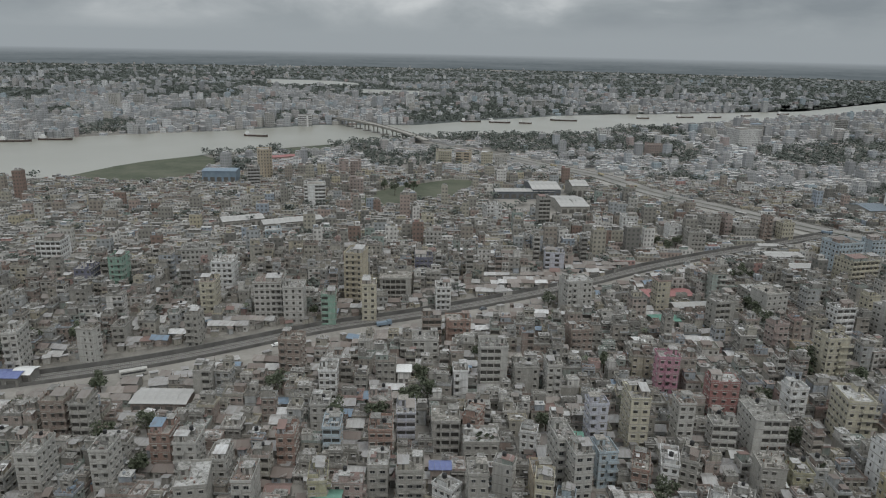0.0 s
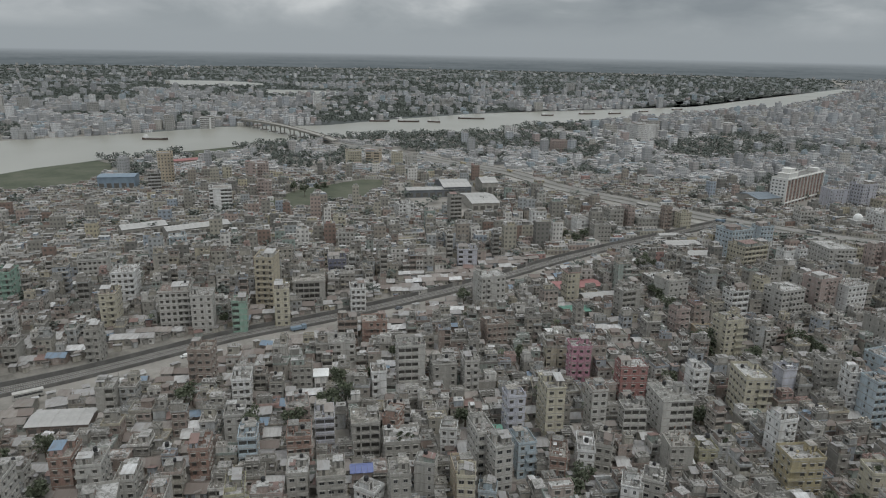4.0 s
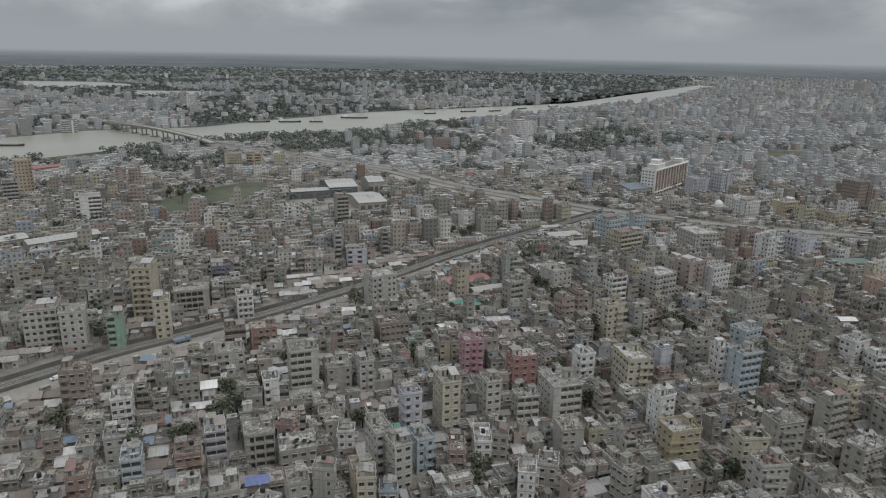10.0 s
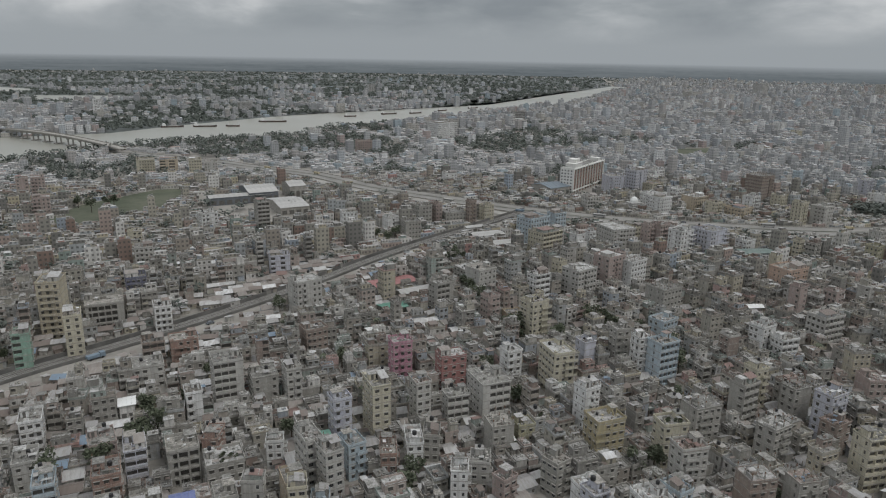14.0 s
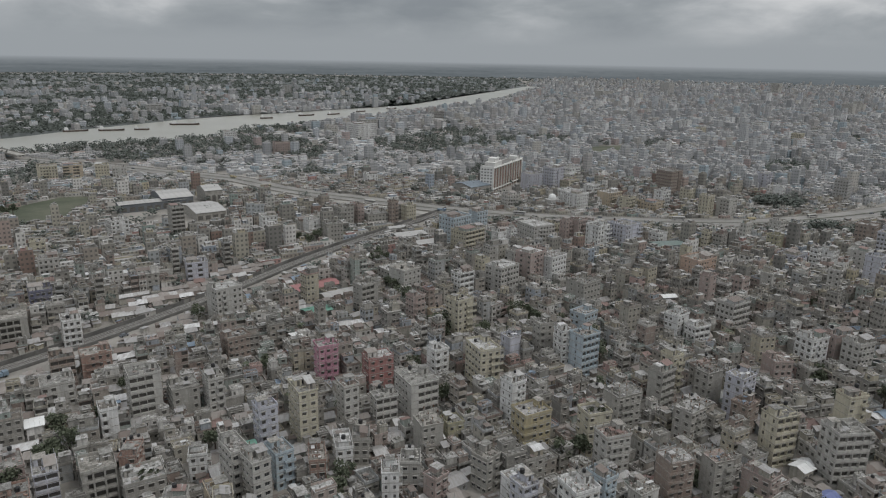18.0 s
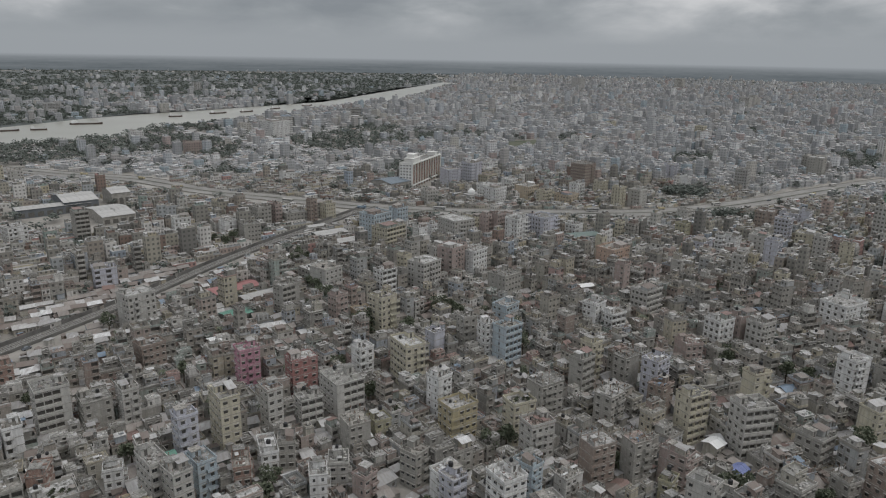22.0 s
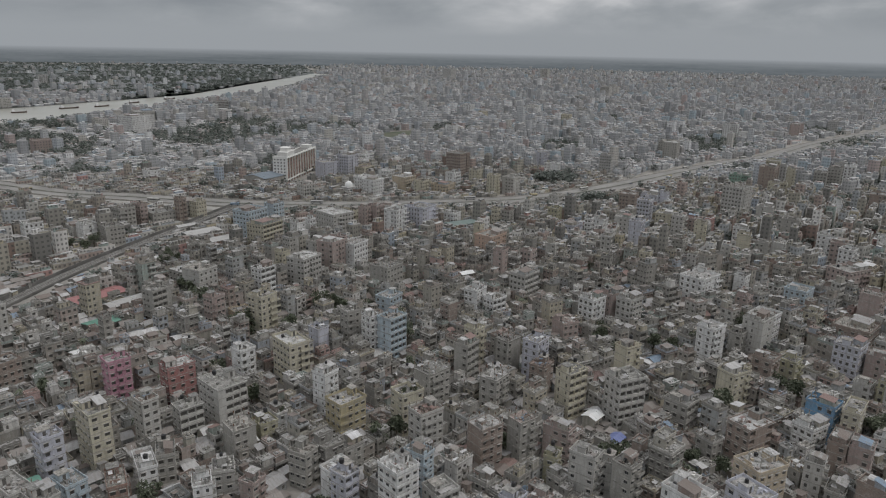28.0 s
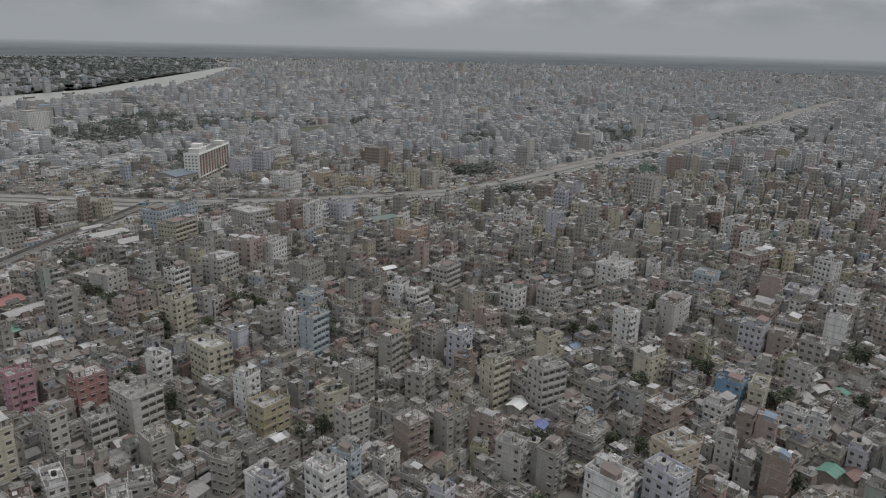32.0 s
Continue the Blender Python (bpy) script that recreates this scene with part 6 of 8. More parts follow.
landmark(545.0, 529.6, 6.1, 5.6, 36, 8, "grey", "eight-storey grey plastered apartment building with a flat concrete roof")
landmark(524.3, 505.9, 5.9, 5.4, 36, 4, "cream", "four-storey cream plastered apartment building with a flat concrete roof")
landmark(584.6, 520.2, 12.3, 11.3, 36, 6, "concrete", "six-storey bare grey concrete apartment building with a flat concrete roof")
landmark(602.8, 520.6, 12.6, 11.6, 36, 7, "concrete", "seven-storey bare grey concrete apartment building with a flat concrete roof")
landmark(629.3, 526.1, 11.2, 10.3, 36, 7, "white", "seven-storey white plastered apartment building with a flat concrete roof")
landmark(706.7, 546.3, 16.6, 15.3, 36, 7, "olive", "seven-storey olive plastered apartment building with a flat concrete roof")
landmark(703.3, 525.4, 12.4, 11.4, 36, 6, "white", "six-storey white plastered apartment building with a flat concrete roof")
landmark(640.6, 458.2, 17.0, 15.6, 36, 6, "rose", "six-storey rose plastered apartment building with a flat concrete roof")
landmark(556.2, 430.6, 17.0, 15.6, 36, 5, "brown", "five-storey brown plastered apartment building with a flat concrete roof")
landmark(497.8, 422.4, 6.0, 5.5, 36, 5, "white", "five-storey white plastered apartment building with a flat concrete roof")
landmark(404.0, 378.5, 12.4, 11.4, 36, 5, "concrete", "five-storey bare grey concrete apartment building with a flat concrete roof")
landmark(343.9, 341.8, 8.6, 7.9, 36, 4, "concrete", "four-storey bare grey concrete apartment building with a flat concrete roof")
landmark(353.9, 338.4, 8.8, 8.1, 36, 4, "pale", "four-storey pale grey plastered apartment building with a flat concrete roof")
landmark(386.6, 325.9, 6.4, 5.9, 24, 5, "white", "five-storey white plastered apartment building with a flat concrete roof")
landmark(374.7, 304.9, 9.0, 8.3, 24, 5, "white", "five-storey white plastered apartment building with a flat concrete roof")
landmark(446.8, 320.8, 8.5, 7.9, 24, 4, "cream", "four-storey cream plastered apartment building with a flat concrete roof")
landmark(457.6, 319.9, 8.1, 7.4, 24, 4, "pale", "four-storey pale grey plastered apartment building with a flat concrete roof")
landmark(457.0, 308.0, 7.4, 6.8, 24, 3, "lilac", "three-storey lilac plastered apartment building with a flat concrete roof")
landmark(372.5, 289.6, 12.8, 11.8, 24, 3, "sand", "three-storey sand plastered apartment building with a flat concrete roof")
landmark(279.8, 289.4, 6.7, 6.2, 24, 4, "white", "four-storey white plastered apartment building with a flat concrete roof")
landmark(263.9, 294.9, 5.2, 4.8, 24, 4, "white", "four-storey white plastered apartment building with a flat concrete roof")
landmark(292.5, 262.1, 11.7, 10.8, 24, 4, "skyblue", "four-storey skyblue plastered apartment building with a flat concrete roof")
landmark(306.9, 231.8, 10.1, 9.3, 24, 6, "rose", "six-storey rose plastered apartment building with a flat concrete roof")
landmark(256.4, 261.9, 6.6, 6.1, 24, 4, "rose", "four-storey rose plastered apartment building with a flat concrete roof")
landmark(241.2, 232.4, 11.1, 10.2, 24, 5, "white", "five-storey white plastered apartment building with a flat concrete roof")
landmark(218.4, 223.7, 5.8, 5.4, 24, 4, "concrete", "four-storey bare grey concrete apartment building with a flat concrete roof")
landmark(206.0, 194.7, 8.3, 7.6, 24, 5, "brown", "five-storey brown plastered apartment building with a flat concrete roof")
landmark(219.3, 195.0, 6.9, 6.4, 24, 4, "olive", "four-storey olive plastered apartment building with a flat concrete roof")
landmark(259.0, 186.6, 10.2, 9.4, 24, 4, "rose", "four-storey rose plastered apartment building with a flat concrete roof")
landmark(240.0, 168.5, 5.9, 5.4, 24, 4, "olive", "four-storey olive plastered apartment building with a flat concrete roof")
landmark(282.2, 201.2, 10.2, 9.4, 24, 3, "grey", "three-storey grey plastered apartment building with a flat concrete roof")
landmark(325.6, 227.9, 15.5, 14.3, 24, 3, "lilac", "three-storey lilac plastered apartment building with a flat concrete roof")
landmark(235.8, 174.9, 6.5, 6.0, 24, 3, "pale", "three-storey pale grey plastered apartment building with a flat concrete roof")
landmark(284.4, 220.3, 17.0, 15.6, 24, 3, "brown", "three-storey brown plastered apartment building with a flat concrete roof")
landmark(278.3, 239.0, 7.3, 6.7, 24, 3, "cream", "three-storey cream plastered apartment building with a flat concrete roof")


# ---- halls, godowns and sheds ----
def hall(x, y, w, d, turn, eaves, rise, roof_mat, wall_mat, label, bays=6):
    """A workshop hall with a low gable roof in long sheets and a row of openings."""
    g = Geo()
    c = ((-w / 2, -d / 2), (w / 2, -d / 2), (w / 2, d / 2), (-w / 2, d / 2))
    for i, j in SIDES:
        (ax, ay), (bx, by) = c[i], c[j]
        g.face([(ax, ay, 0), (bx, by, 0), (bx, by, eaves), (ax, ay, eaves)])
    g.face([(-w / 2, -d / 2, eaves), (-w / 2, 0, eaves + rise), (-w / 2, d / 2, eaves)])
    g.face([(w / 2, d / 2, eaves), (w / 2, 0, eaves + rise), (w / 2, -d / 2, eaves)])
    root = tagged(new("workshop_hall", g.mesh("workshop_hall", wall_mat)), label, "hall")
    n = max(4, int(w / 4))
    sheet = Geo()
    sw = (w + 1.2) / n
    for s in (-1, 1):
        e = [(0, s * (d / 2 + 0.6), eaves - 0.6 * 2 * rise / d), (sw - 0.05, s * (d / 2 + 0.6), eaves - 0.6 * 2 * rise / d), (sw - 0.05, 0, eaves + rise), (0, 0, eaves + rise)]
        e = e if s < 0 else e[::-1]
        sheet.face([(px, py, pz + 0.15) for px, py, pz in e])
        sheet.face([(px, py, pz) for px, py, pz in e[::-1]])
        for k in range(4):
            p, q = e[k], e[(k + 1) % 4]
            sheet.face([p, q, (q[0], q[1], q[2] + 0.15), (p[0], p[1], p[2] + 0.15)])
    me = sheet.mesh("roof_sheet", roof_mat)
    for i in range(n):
        part("roof_sheet", me, root, "", pose(-w / 2 - 0.6 + i * sw, 0, 0.03 * (i % 2)))
    op = Geo()
    op.box(-w / bays * 0.33, -0.05, 0, w / bays * 0.33, 0.05, eaves * 0.5)
    ome = op.mesh("opening", M_VOID)
    for i in range(bays):
        part("opening", ome, root, "", pose(-w / 2 + (i + 0.5) * w / bays, -d / 2, 0.8))
    root.matrix_basis = pose(x, y, 0, 0, 0, turn)
    TAKEN.append((x, y, w / 2, d / 2, radians(turn), 1))
    return root


hall(-222, 594, 54, 14, 33, 7.0, 1.2, M_SHEET, M_DARK_SHEET, "long workshop hall with a pale flat sheet roof", 8)
hall(-212, 616, 26, 40, 33, 9.0, 3.5, M_SHEET, M_DARK_SHEET, "large workshop hall under a pale gable roof", 5)
hall(-184, 634, 15, 26, 33, 11.0, 3.0, M_SHEET, M_CONC, "tall narrow hall under a pale gable roof", 3)
hall(-172, 572, 24, 44, 33, 6.5, 2.5, M_SHEET, M_CONC, "low hall with three pale sheet roofs", 4)
hall(-500, 497, 32, 20, 32, 13.0, 1.0, M_BLUE_SHEET, M_BLUE_SHEET, "tall blue sheet-clad warehouse", 5)
hall(60, 684, 26, 28, 40, 8.0, 2.5, M_SLATE_SHEET, M_CONC, "hall under a grey-blue sheet roof", 4)
hall(-54, 377, 26, 12, 35, 4.2, 1.0, M_RED_SHEET, M_WALL, "low market hall under a faded red roof", 5)
hall(-35, 366, 30, 8, 35, 4.4, 0.9, M_SHEET, M_WALL, "long low hall under a pale green-edged roof", 6)
hall(-48, 338, 13, 9, 35, 3.8, 0.8, M_GREEN_SHEET, M_WALL, "low shed under a green sheet roof", 3)
hall(-540, 645, 40, 10, 60, 5.0, 1.5, M_RED_SHEET, M_WALL, "long low hall under a bright red roof", 6)
hall(-330, 395, 44, 14, 55, 6.0, 1.6, M_SHEET, M_CONC, "long low godown under a pale sheet roof", 7)
hall(-365, 380, 30, 16, 55, 6.0, 1.6, M_SHEET, M_CONC, "low godown under a pale sheet roof", 5)

hall(-264, 142, 11, 7, 28, 4.2, 0.8, M_TARP, M_WALL, "small shed under a blue sheet roof", 2)
hall(-261, 147, 7, 7, 28, 4.2, 0.8, M_WHITE, M_WALL, "small shed under a white sheet roof", 2)
hall(-127, 217, 5, 6, 28, 8.2, 0.8, M_WHITE, M_WALL, "small shed under a white sheet roof", 2)
hall(-52, 299, 4, 9, 28, 5.2, 0.8, M_WHITE, M_WALL, "small shed under a white sheet roof", 2)
hall(-105, 136, 8, 6, 28, 7.2, 0.8, M_GREEN_SHEET, M_WALL, "small shed under a green sheet roof", 2)
hall(-84, 166, 6, 4, 28, 7.2, 0.8, M_TARP, M_WALL, "small shed under a blue sheet roof", 2)
hall(-52, 202, 4, 4, 28, 8.2, 0.8, M_GREEN_SHEET, M_WALL, "small shed under a green sheet roof", 2)
hall(127, 178, 6, 4, 28, 3.2, 0.8, M_TARP, M_WALL, "small shed under a blue sheet roof", 2)
hall(9, 211, 4, 4, 28, 5.2, 0.8, M_WHITE, M_WALL, "small shed under a white sheet roof", 2)
hall(246, 149, 3, 5, 12, 5.2, 0.8, M_GREEN_SHEET, M_WALL, "small shed under a green sheet roof", 2)
hall(194, 116, 6, 5, 12, 5.2, 0.8, M_GREEN_SHEET, M_WALL, "small shed under a pale green sheet roof", 2)
hall(126, 191, 5, 5, 28, 5.2, 0.8, M_WHITE, M_WALL, "small shed under a white sheet roof", 2)
hall(182, 469, 23, 11, 11, 5.2, 0.8, M_GREEN_DULL, M_WALL, "broad shed under a dull green sheet roof", 6)
hall(143, 359, 8, 5, 12, 4.2, 0.8, M_WHITE, M_WALL, "small shed under a white sheet roof", 2)
hall(233, 360, 6, 5, 12, 4.2, 0.8, M_WHITE, M_WALL, "small shed under a white sheet roof", 2)
hall(13, 475, 22, 10, 28, 4.2, 0.8, M_SHEET, M_WALL, "broad shed under a pale sheet roof", 5)
hall(-11, 517, 14, 6, 28, 4.2, 0.8, M_SHEET, M_WALL, "broad shed under a pale sheet roof", 3)
hall(-197, 159, 20, 11, 28, 4.2, 0.8, M_SHEET, M_WALL, "broad shed under a pale sheet roof", 5)
hall(-1, 496, 24, 12, 28, 4.2, 0.8, M_SHEET, M_WALL, "broad shed under a pale sheet roof", 6)


# ---- the close-built quarter round them ----
def rail_side(x, y):
    """Whether a place lies beyond the railway."""
    i = int(np.argmin(((rail_off.p - (x, y)) ** 2).sum(1)))
    a, b = rail_off.p[max(i - 1, 0)], rail_off.p[min(i + 1, len(RAIL) - 1)]
    return (b[0] - a[0]) * (y - a[1]) - (b[1] - a[1]) * (x - a[0]) > 0 and y < 640


def zone(x, y):
    """The direction of the lanes, quarter by quarter."""
    if rail_side(x, y):
        return 31
    if y > 330:
        return 34
    return 12 if x > 130 else 27


HALLS = [(-215, 596, 40, 42, 0.5, 4), (-170, 565, 28, 44, 0.5, 4), (-205, 545, 30, 12, 0.5, 1), (95, 702, 46, 26, 0.86, 6), (130, 623, 10, 9, 0.5, 3)]  # the workshop yard, the long block and the mosque


def free(x, y, r):
    for tx, ty, hw, hd, a, _ in TAKEN + HALLS:
        dx, dy = x - tx, y - ty
        if abs(dx) + abs(dy) > 90:
            continue
        u, v = dx * math.cos(a) + dy * math.sin(a), -dx * math.sin(a) + dy * math.cos(a)
        if abs(u) < hw + r and abs(v) < hd + r:
            return False
    return True


LANE_TREES = []  # trees in yards and lanes: x, y, height


def near_side(x, y):
    """Nearer to the eye than the highway beside it."""
    px, py = highway_off.p[int(np.argmin(((highway_off.p - (x, y)) ** 2).sum(1)))]
    return math.hypot(px, py) > math.hypot(x, y)


def open_ground(x, y):
    return inside(x, y, RIVER) or any(inside(x, y, p) for p in LAKES) or any(inside(x, y, p) for p in FIELDS)


def storey_limit(x, y):
    """Houses that stand between the eye and a building that stands out stay lower than it."""
    limit, r = 9, math.hypot(x, y)
    for tx, ty, hw, hd, a, fl in TAKEN + HALLS:
        tr = math.hypot(tx, ty)
        near = (tr - r) / max(fl, 1)
        if 0 < tr - r < 14 + fl * 5 and abs(math.atan2(tx, ty) - math.atan2(x, y)) * tr < max(hw, hd) + 5:
            limit = min(limit, max(1, int(0.55 + fl * (tr - r) / (12 + fl * 4.5))))
    return limit


rnd = random.Random(11)
NEAR_HOUSES, MID_HOUSES, SHEDS = {}, {}, []
for fl, n in ((1, 7), (2, 12), (3, 12), (4, 8), (5, 5), (6, 3)):
    for i in range(n):
        w, d = (rnd.uniform(3.5, 5.6), rnd.uniform(4.6, 6.8)) if i % 5 < 3 else (rnd.uniform(5.4, 8.2), rnd.uniform(5.6, 8.4))
        kind = "bars" if (fl in (3, 4, 5) and i == 0) else "garden" if (fl in (3, 5) and i == 1) else ""
        style = "open" if (fl == 4 and i == 2) else "veranda" if i % 5 == 2 else ""
        root = build_house(w, d, fl, M_WALL, random.Random(fl * 31 + i), style, kind, False, 2, True)
        root.name = "town_house" if fl > 2 else "house"
        what = {"bars": "unfinished roof and bare columns", "garden": "green roof garden", "": "cluttered flat roof"}[kind]
        tagged(root, f"{COUNT[fl]}-storey weathered plastered town house with {what}", "building", "houses of the quarter")
        NEAR_HOUSES.setdefault(fl, []).append((w, d, root))
for fl, n in ((1, 5), (2, 8), (3, 8), (4, 6), (5, 4), (6, 2)):
    for i in range(n):
        w, d = (rnd.uniform(3.8, 5.8), rnd.uniform(4.8, 7.0)) if i % 2 else (rnd.uniform(5.4, 8.2), rnd.uniform(5.8, 8.4))
        root = build_house(w, d, fl, M_WALL, random.Random(fl * 57 + i), "veranda" if i == 1 else "", "", False, 1, True)
        root.name = "town_house" if fl > 2 else "house"
        tagged(root, f"{COUNT[fl]}-storey weathered plastered town house with flat roof", "building", "houses of the quarter")
        MID_HOUSES.setdefault(fl, []).append((w, d, root))
for i in range(10):
    w, d = rnd.uniform(4.0, 9.0), rnd.uniform(3.6, 6.0)
    root = shed(w, d, rnd.uniform(2.6, 3.6), rnd.uniform(0.5, 1.3), random.Random(i))
    tagged(root, "low house under a patched corrugated tin roof", "building", "tin roofs of the quarter")
    SHEDS.append((w, d, root))
TREES = [tree(3, 9, 3.6), tree(4, 11, 4.2), tree(8, 7.5, 3.0), palm(2)]
PROTOTYPES = [r for group in (NEAR_HOUSES, MID_HOUSES) for some in group.values() for _, _, r in some] + [r for _, _, r in SHEDS] + TREES
unused = set(PROTOTYPES)


def put(root, m):
    """Set the prototype itself the first time, then copies of it."""
    if root in unused:
        unused.discard(root)
        root.matrix_basis = m
        return root
    return copy_thing(root, m)


def pick_storeys(r, off, low):
    x = rnd.random()
    if off < 30:
        return 0 if x < 0.85 else 1 if x < 0.95 else 2
    if low:
        steps = ((0.30, 0), (0.54, 1), (0.81, 2), (0.95, 3), (0.99, 4), (2, 5))
    elif r < 330:
        steps = ((0.27, 0), (0.45, 1), (0.71, 2), (0.89, 3), (0.965, 4), (0.995, 5), (2, 6))
    else:
        steps = ((0.28, 0), (0.42, 1), (0.64, 2), (0.82, 3), (0.925, 4), (0.975, 5), (0.995, 6), (2, 8))
    return next(fl for share, fl in steps if x < share)


class Rows:
    """Houses further off, with all their openings, joined row by row; each carries one tone of its own."""

    SLOTS = {M_WALL.name: 0, M_VOID.name: 1, M_CONC.name: 2, M_ROOF.name: 3, M_TIN.name: 4, M_TANK.name: 5, M_RUST.name: 6}

    def __init__(self):
        self.known, self.parts = {}, {True: [], False: []}

    def read(self, root):
        out = []
        for ob in (root, *root.children):
            me, at = ob.data, np.array(ob.matrix_basis if ob is not root else Matrix.Identity(4))
            co = np.empty(len(me.vertices) * 3, np.float32)
            me.vertices.foreach_get("co", co)
            quads = np.empty(len(me.polygons) * 4, np.int32)
            assert len(me.loops) == len(quads)
            me.loops.foreach_get("vertex_index", quads)
            slot = np.empty(len(me.polygons), np.int32)
            me.polygons.foreach_get("material_index", slot)
            table = np.array([self.SLOTS[m.name] for m in me.materials], np.int32)
            out.append((co.reshape(-1, 3) @ at[:3, :3].T + at[:3, 3], quads.reshape(-1, 4), table[slot]))
        return out

    def add(self, root, m, side):
        if root not in self.known:
            self.known[root] = self.read(root)
        a, tone = np.array(m), rnd.random()
        for n, (co, quads, slot) in enumerate(self.known[root]):
            self.parts[side].append((co @ a[:3, :3].T + a[:3, 3], quads, slot, (tone + n * 0.37) % 1.0))

    def build(self):
        for side, label in ((True, "rows of weathered houses past the railway"), (False, "rows of weathered low town houses")):
            some, base = self.parts[side], 0
            co = np.concatenate([p[0] for p in some])
            starts = np.cumsum([0] + [len(p[0]) for p in some[:-1]])
            quads = np.concatenate([p[1] + s for p, s in zip(some, starts)])
            me = bpy.data.meshes.new("house_rows")
            me.vertices.add(len(co))
            me.vertices.foreach_set("co", co.ravel().astype(np.float32))
            me.loops.add(quads.size)
            me.loops.foreach_set("vertex_index", quads.ravel().astype(np.int32))
            me.polygons.add(len(quads))
            me.polygons.foreach_set("loop_start", np.arange(0, quads.size, 4, dtype=np.int32))
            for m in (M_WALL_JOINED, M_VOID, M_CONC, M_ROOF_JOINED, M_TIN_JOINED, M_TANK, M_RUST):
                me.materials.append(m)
            me.polygons.foreach_set("material_index", np.concatenate([p[2] for p in some]).astype(np.int32))
            tone = me.attributes.new("tone", "FLOAT", "FACE")
            tone.data.foreach_set("value", np.concatenate([np.full(len(p[1]), p[3], np.float32) for p in some]))
            me.update()
            me.shade_flat()
            tagged(new("house_rows", me), label, "houses", kind="stuff")


rows_joined = Rows()
far = []  # x, y, width, depth, turn, height, sheet roof
NEAR_R, MID_R = 222, 440


def lots(turn, test, reach, grow):
    """Rows of lots along one direction; back-to-back pairs of rows with lanes between."""
    a = radians(turn)
    ca, sa = math.cos(a), math.sin(a)
    v, row = -reach, 0
    while v < reach:
        deep = rnd.uniform(4.8, 7.4) * grow
        u = -reach + rnd.uniform(0, 10)
        while u < reach:
            w = 6.5 * grow
            x, y = u * ca - (v + deep / 2) * sa, u * sa + (v + deep / 2) * ca
            r = math.hypot(x, y)
            if y < -20 or abs(math.atan2(x, y)) > 1.16 or r < 95 or not test(x, y, r):
                u += w
                continue
            u += place_lot(x, y, r, w, deep, turn, u, v, ca, sa, grow)
            if rnd.random() < 0.09:
                u += rnd.uniform(2.5, 4.5)
        v += deep + (rnd.uniform(0.3, 0.9) if row % 2 else rnd.uniform(1.8, 3.4)) * grow
        row += 1


def place_lot(x, y, r, w, deep, turn, u, v, ca, sa, grow):
    off, way = (rail_off(x, y) if r < 700 else 999), highway_off(x, y)
    if off < ((21.5 if y < 235 else 16.5 if y < 318 else 11.5) if rail_side(x, y) else (16.5 if y < 318 else 11.5)) or way < (29 if x < 20 and near_side(x, y) else 17.5) or open_ground(x, y):
        return w * 0.5
    if r > 440 and any(inside(x, y, p) for p in GROVES):
        return w * 0.5
    low = r > 420 and x < -150 or (x < 60 and y > 640)
    fl = min(pick_storeys(r, off, x < -45 and r < 270) if not low or rnd.random() < 0.25 else rnd.choice((0, 0, 0, 1)), storey_limit(x, y) if r < 760 else 9)
    if x < -470 and y > 380:
        if inside(x, y, BANK):
            return w * 0.5
        fl = min(fl, 1)
    if way < 66:
        fl = min(fl, (way > 54) if near_side(x, y) and x < 20 else 1 + (way > 40))
    if off < 50 and not rail_side(x, y):
        fl = min(fl, 3 if off > 26 or y < 250 else 1)
    if r > 300 and rnd.random() < (0.05 if r < MID_R else 0.07):
        LANE_TREES.append((x, y, rnd.uniform(6.5, 10.5)))
        return 6.0
    if r > MID_R:
        w = rnd.uniform(5, 9.5) * grow
        if not free(x, y, w * 0.4):
            return w * 0.5
        h = fl * FLOOR + 0.8 if fl > 0 else rnd.uniform(2.6, 3.6)
        if fl < 1:
            w *= rnd.uniform(1.0, 2.2)
        far.append((x, y, w, deep * rnd.uniform(0.75, 0.98), a_of(turn), h, fl < 1))
        return w + rnd.uniform(0.2, 1.4)
    if fl < 1:
        pw, pd, root = rnd.choice(SHEDS)
    else:
        table = NEAR_HOUSES if r < NEAR_R else MID_HOUSES
        fl = min(table, key=lambda k: abs(k - fl))
        pw, pd, root = rnd.choice(table[fl])
    flip = rnd.choice((0, 180))
    cx, cy = (u + pw / 2) * ca - (v + deep / 2) * sa, (u + pw / 2) * sa + (v + deep / 2) * ca
    if not free(cx, cy, min(pw, pd) * 0.42):
        if rnd.random() < 0.22 and free(cx, cy, 2.2) and r < NEAR_R:
            put(rnd.choice(TREES), pose(cx, cy, 0, 0, 0, rnd.uniform(0, 360)))
        return 3.0
    if rnd.random() < 0.05 and r < 350:
        put(rnd.choice(TREES), pose(cx, cy, 0, 0, 0, rnd.uniform(0, 360)) @ Matrix.Scale(rnd.uniform(0.8, 1.15), 4))
        return 6.5
    s = max(0.8, deep / pd) if fl >= 1 else rnd.uniform(0.9, 1.15)
    if r > NEAR_R:
        rows_joined.add(root, pose(cx, cy, 0, 0, 0, turn + flip + rnd.gauss(0, 2.2 if fl else 6)) @ Matrix.Diagonal((rnd.uniform(0.94, 1.0), min(s, 1.1), rnd.uniform(0.96, 1.04), 1)), x < 0)
        return pw + rnd.uniform(0.05, 0.55)
    put(root, pose(cx, cy, 0, 0, 0, turn + flip + rnd.gauss(0, 2.2 if fl else 6)) @ Matrix.Diagonal((rnd.uniform(0.94, 1.0), min(s, 1.1), rnd.uniform(0.96, 1.04), 1)))
    return pw + rnd.uniform(0.05, 0.55)


def a_of(turn):
    return radians(turn)


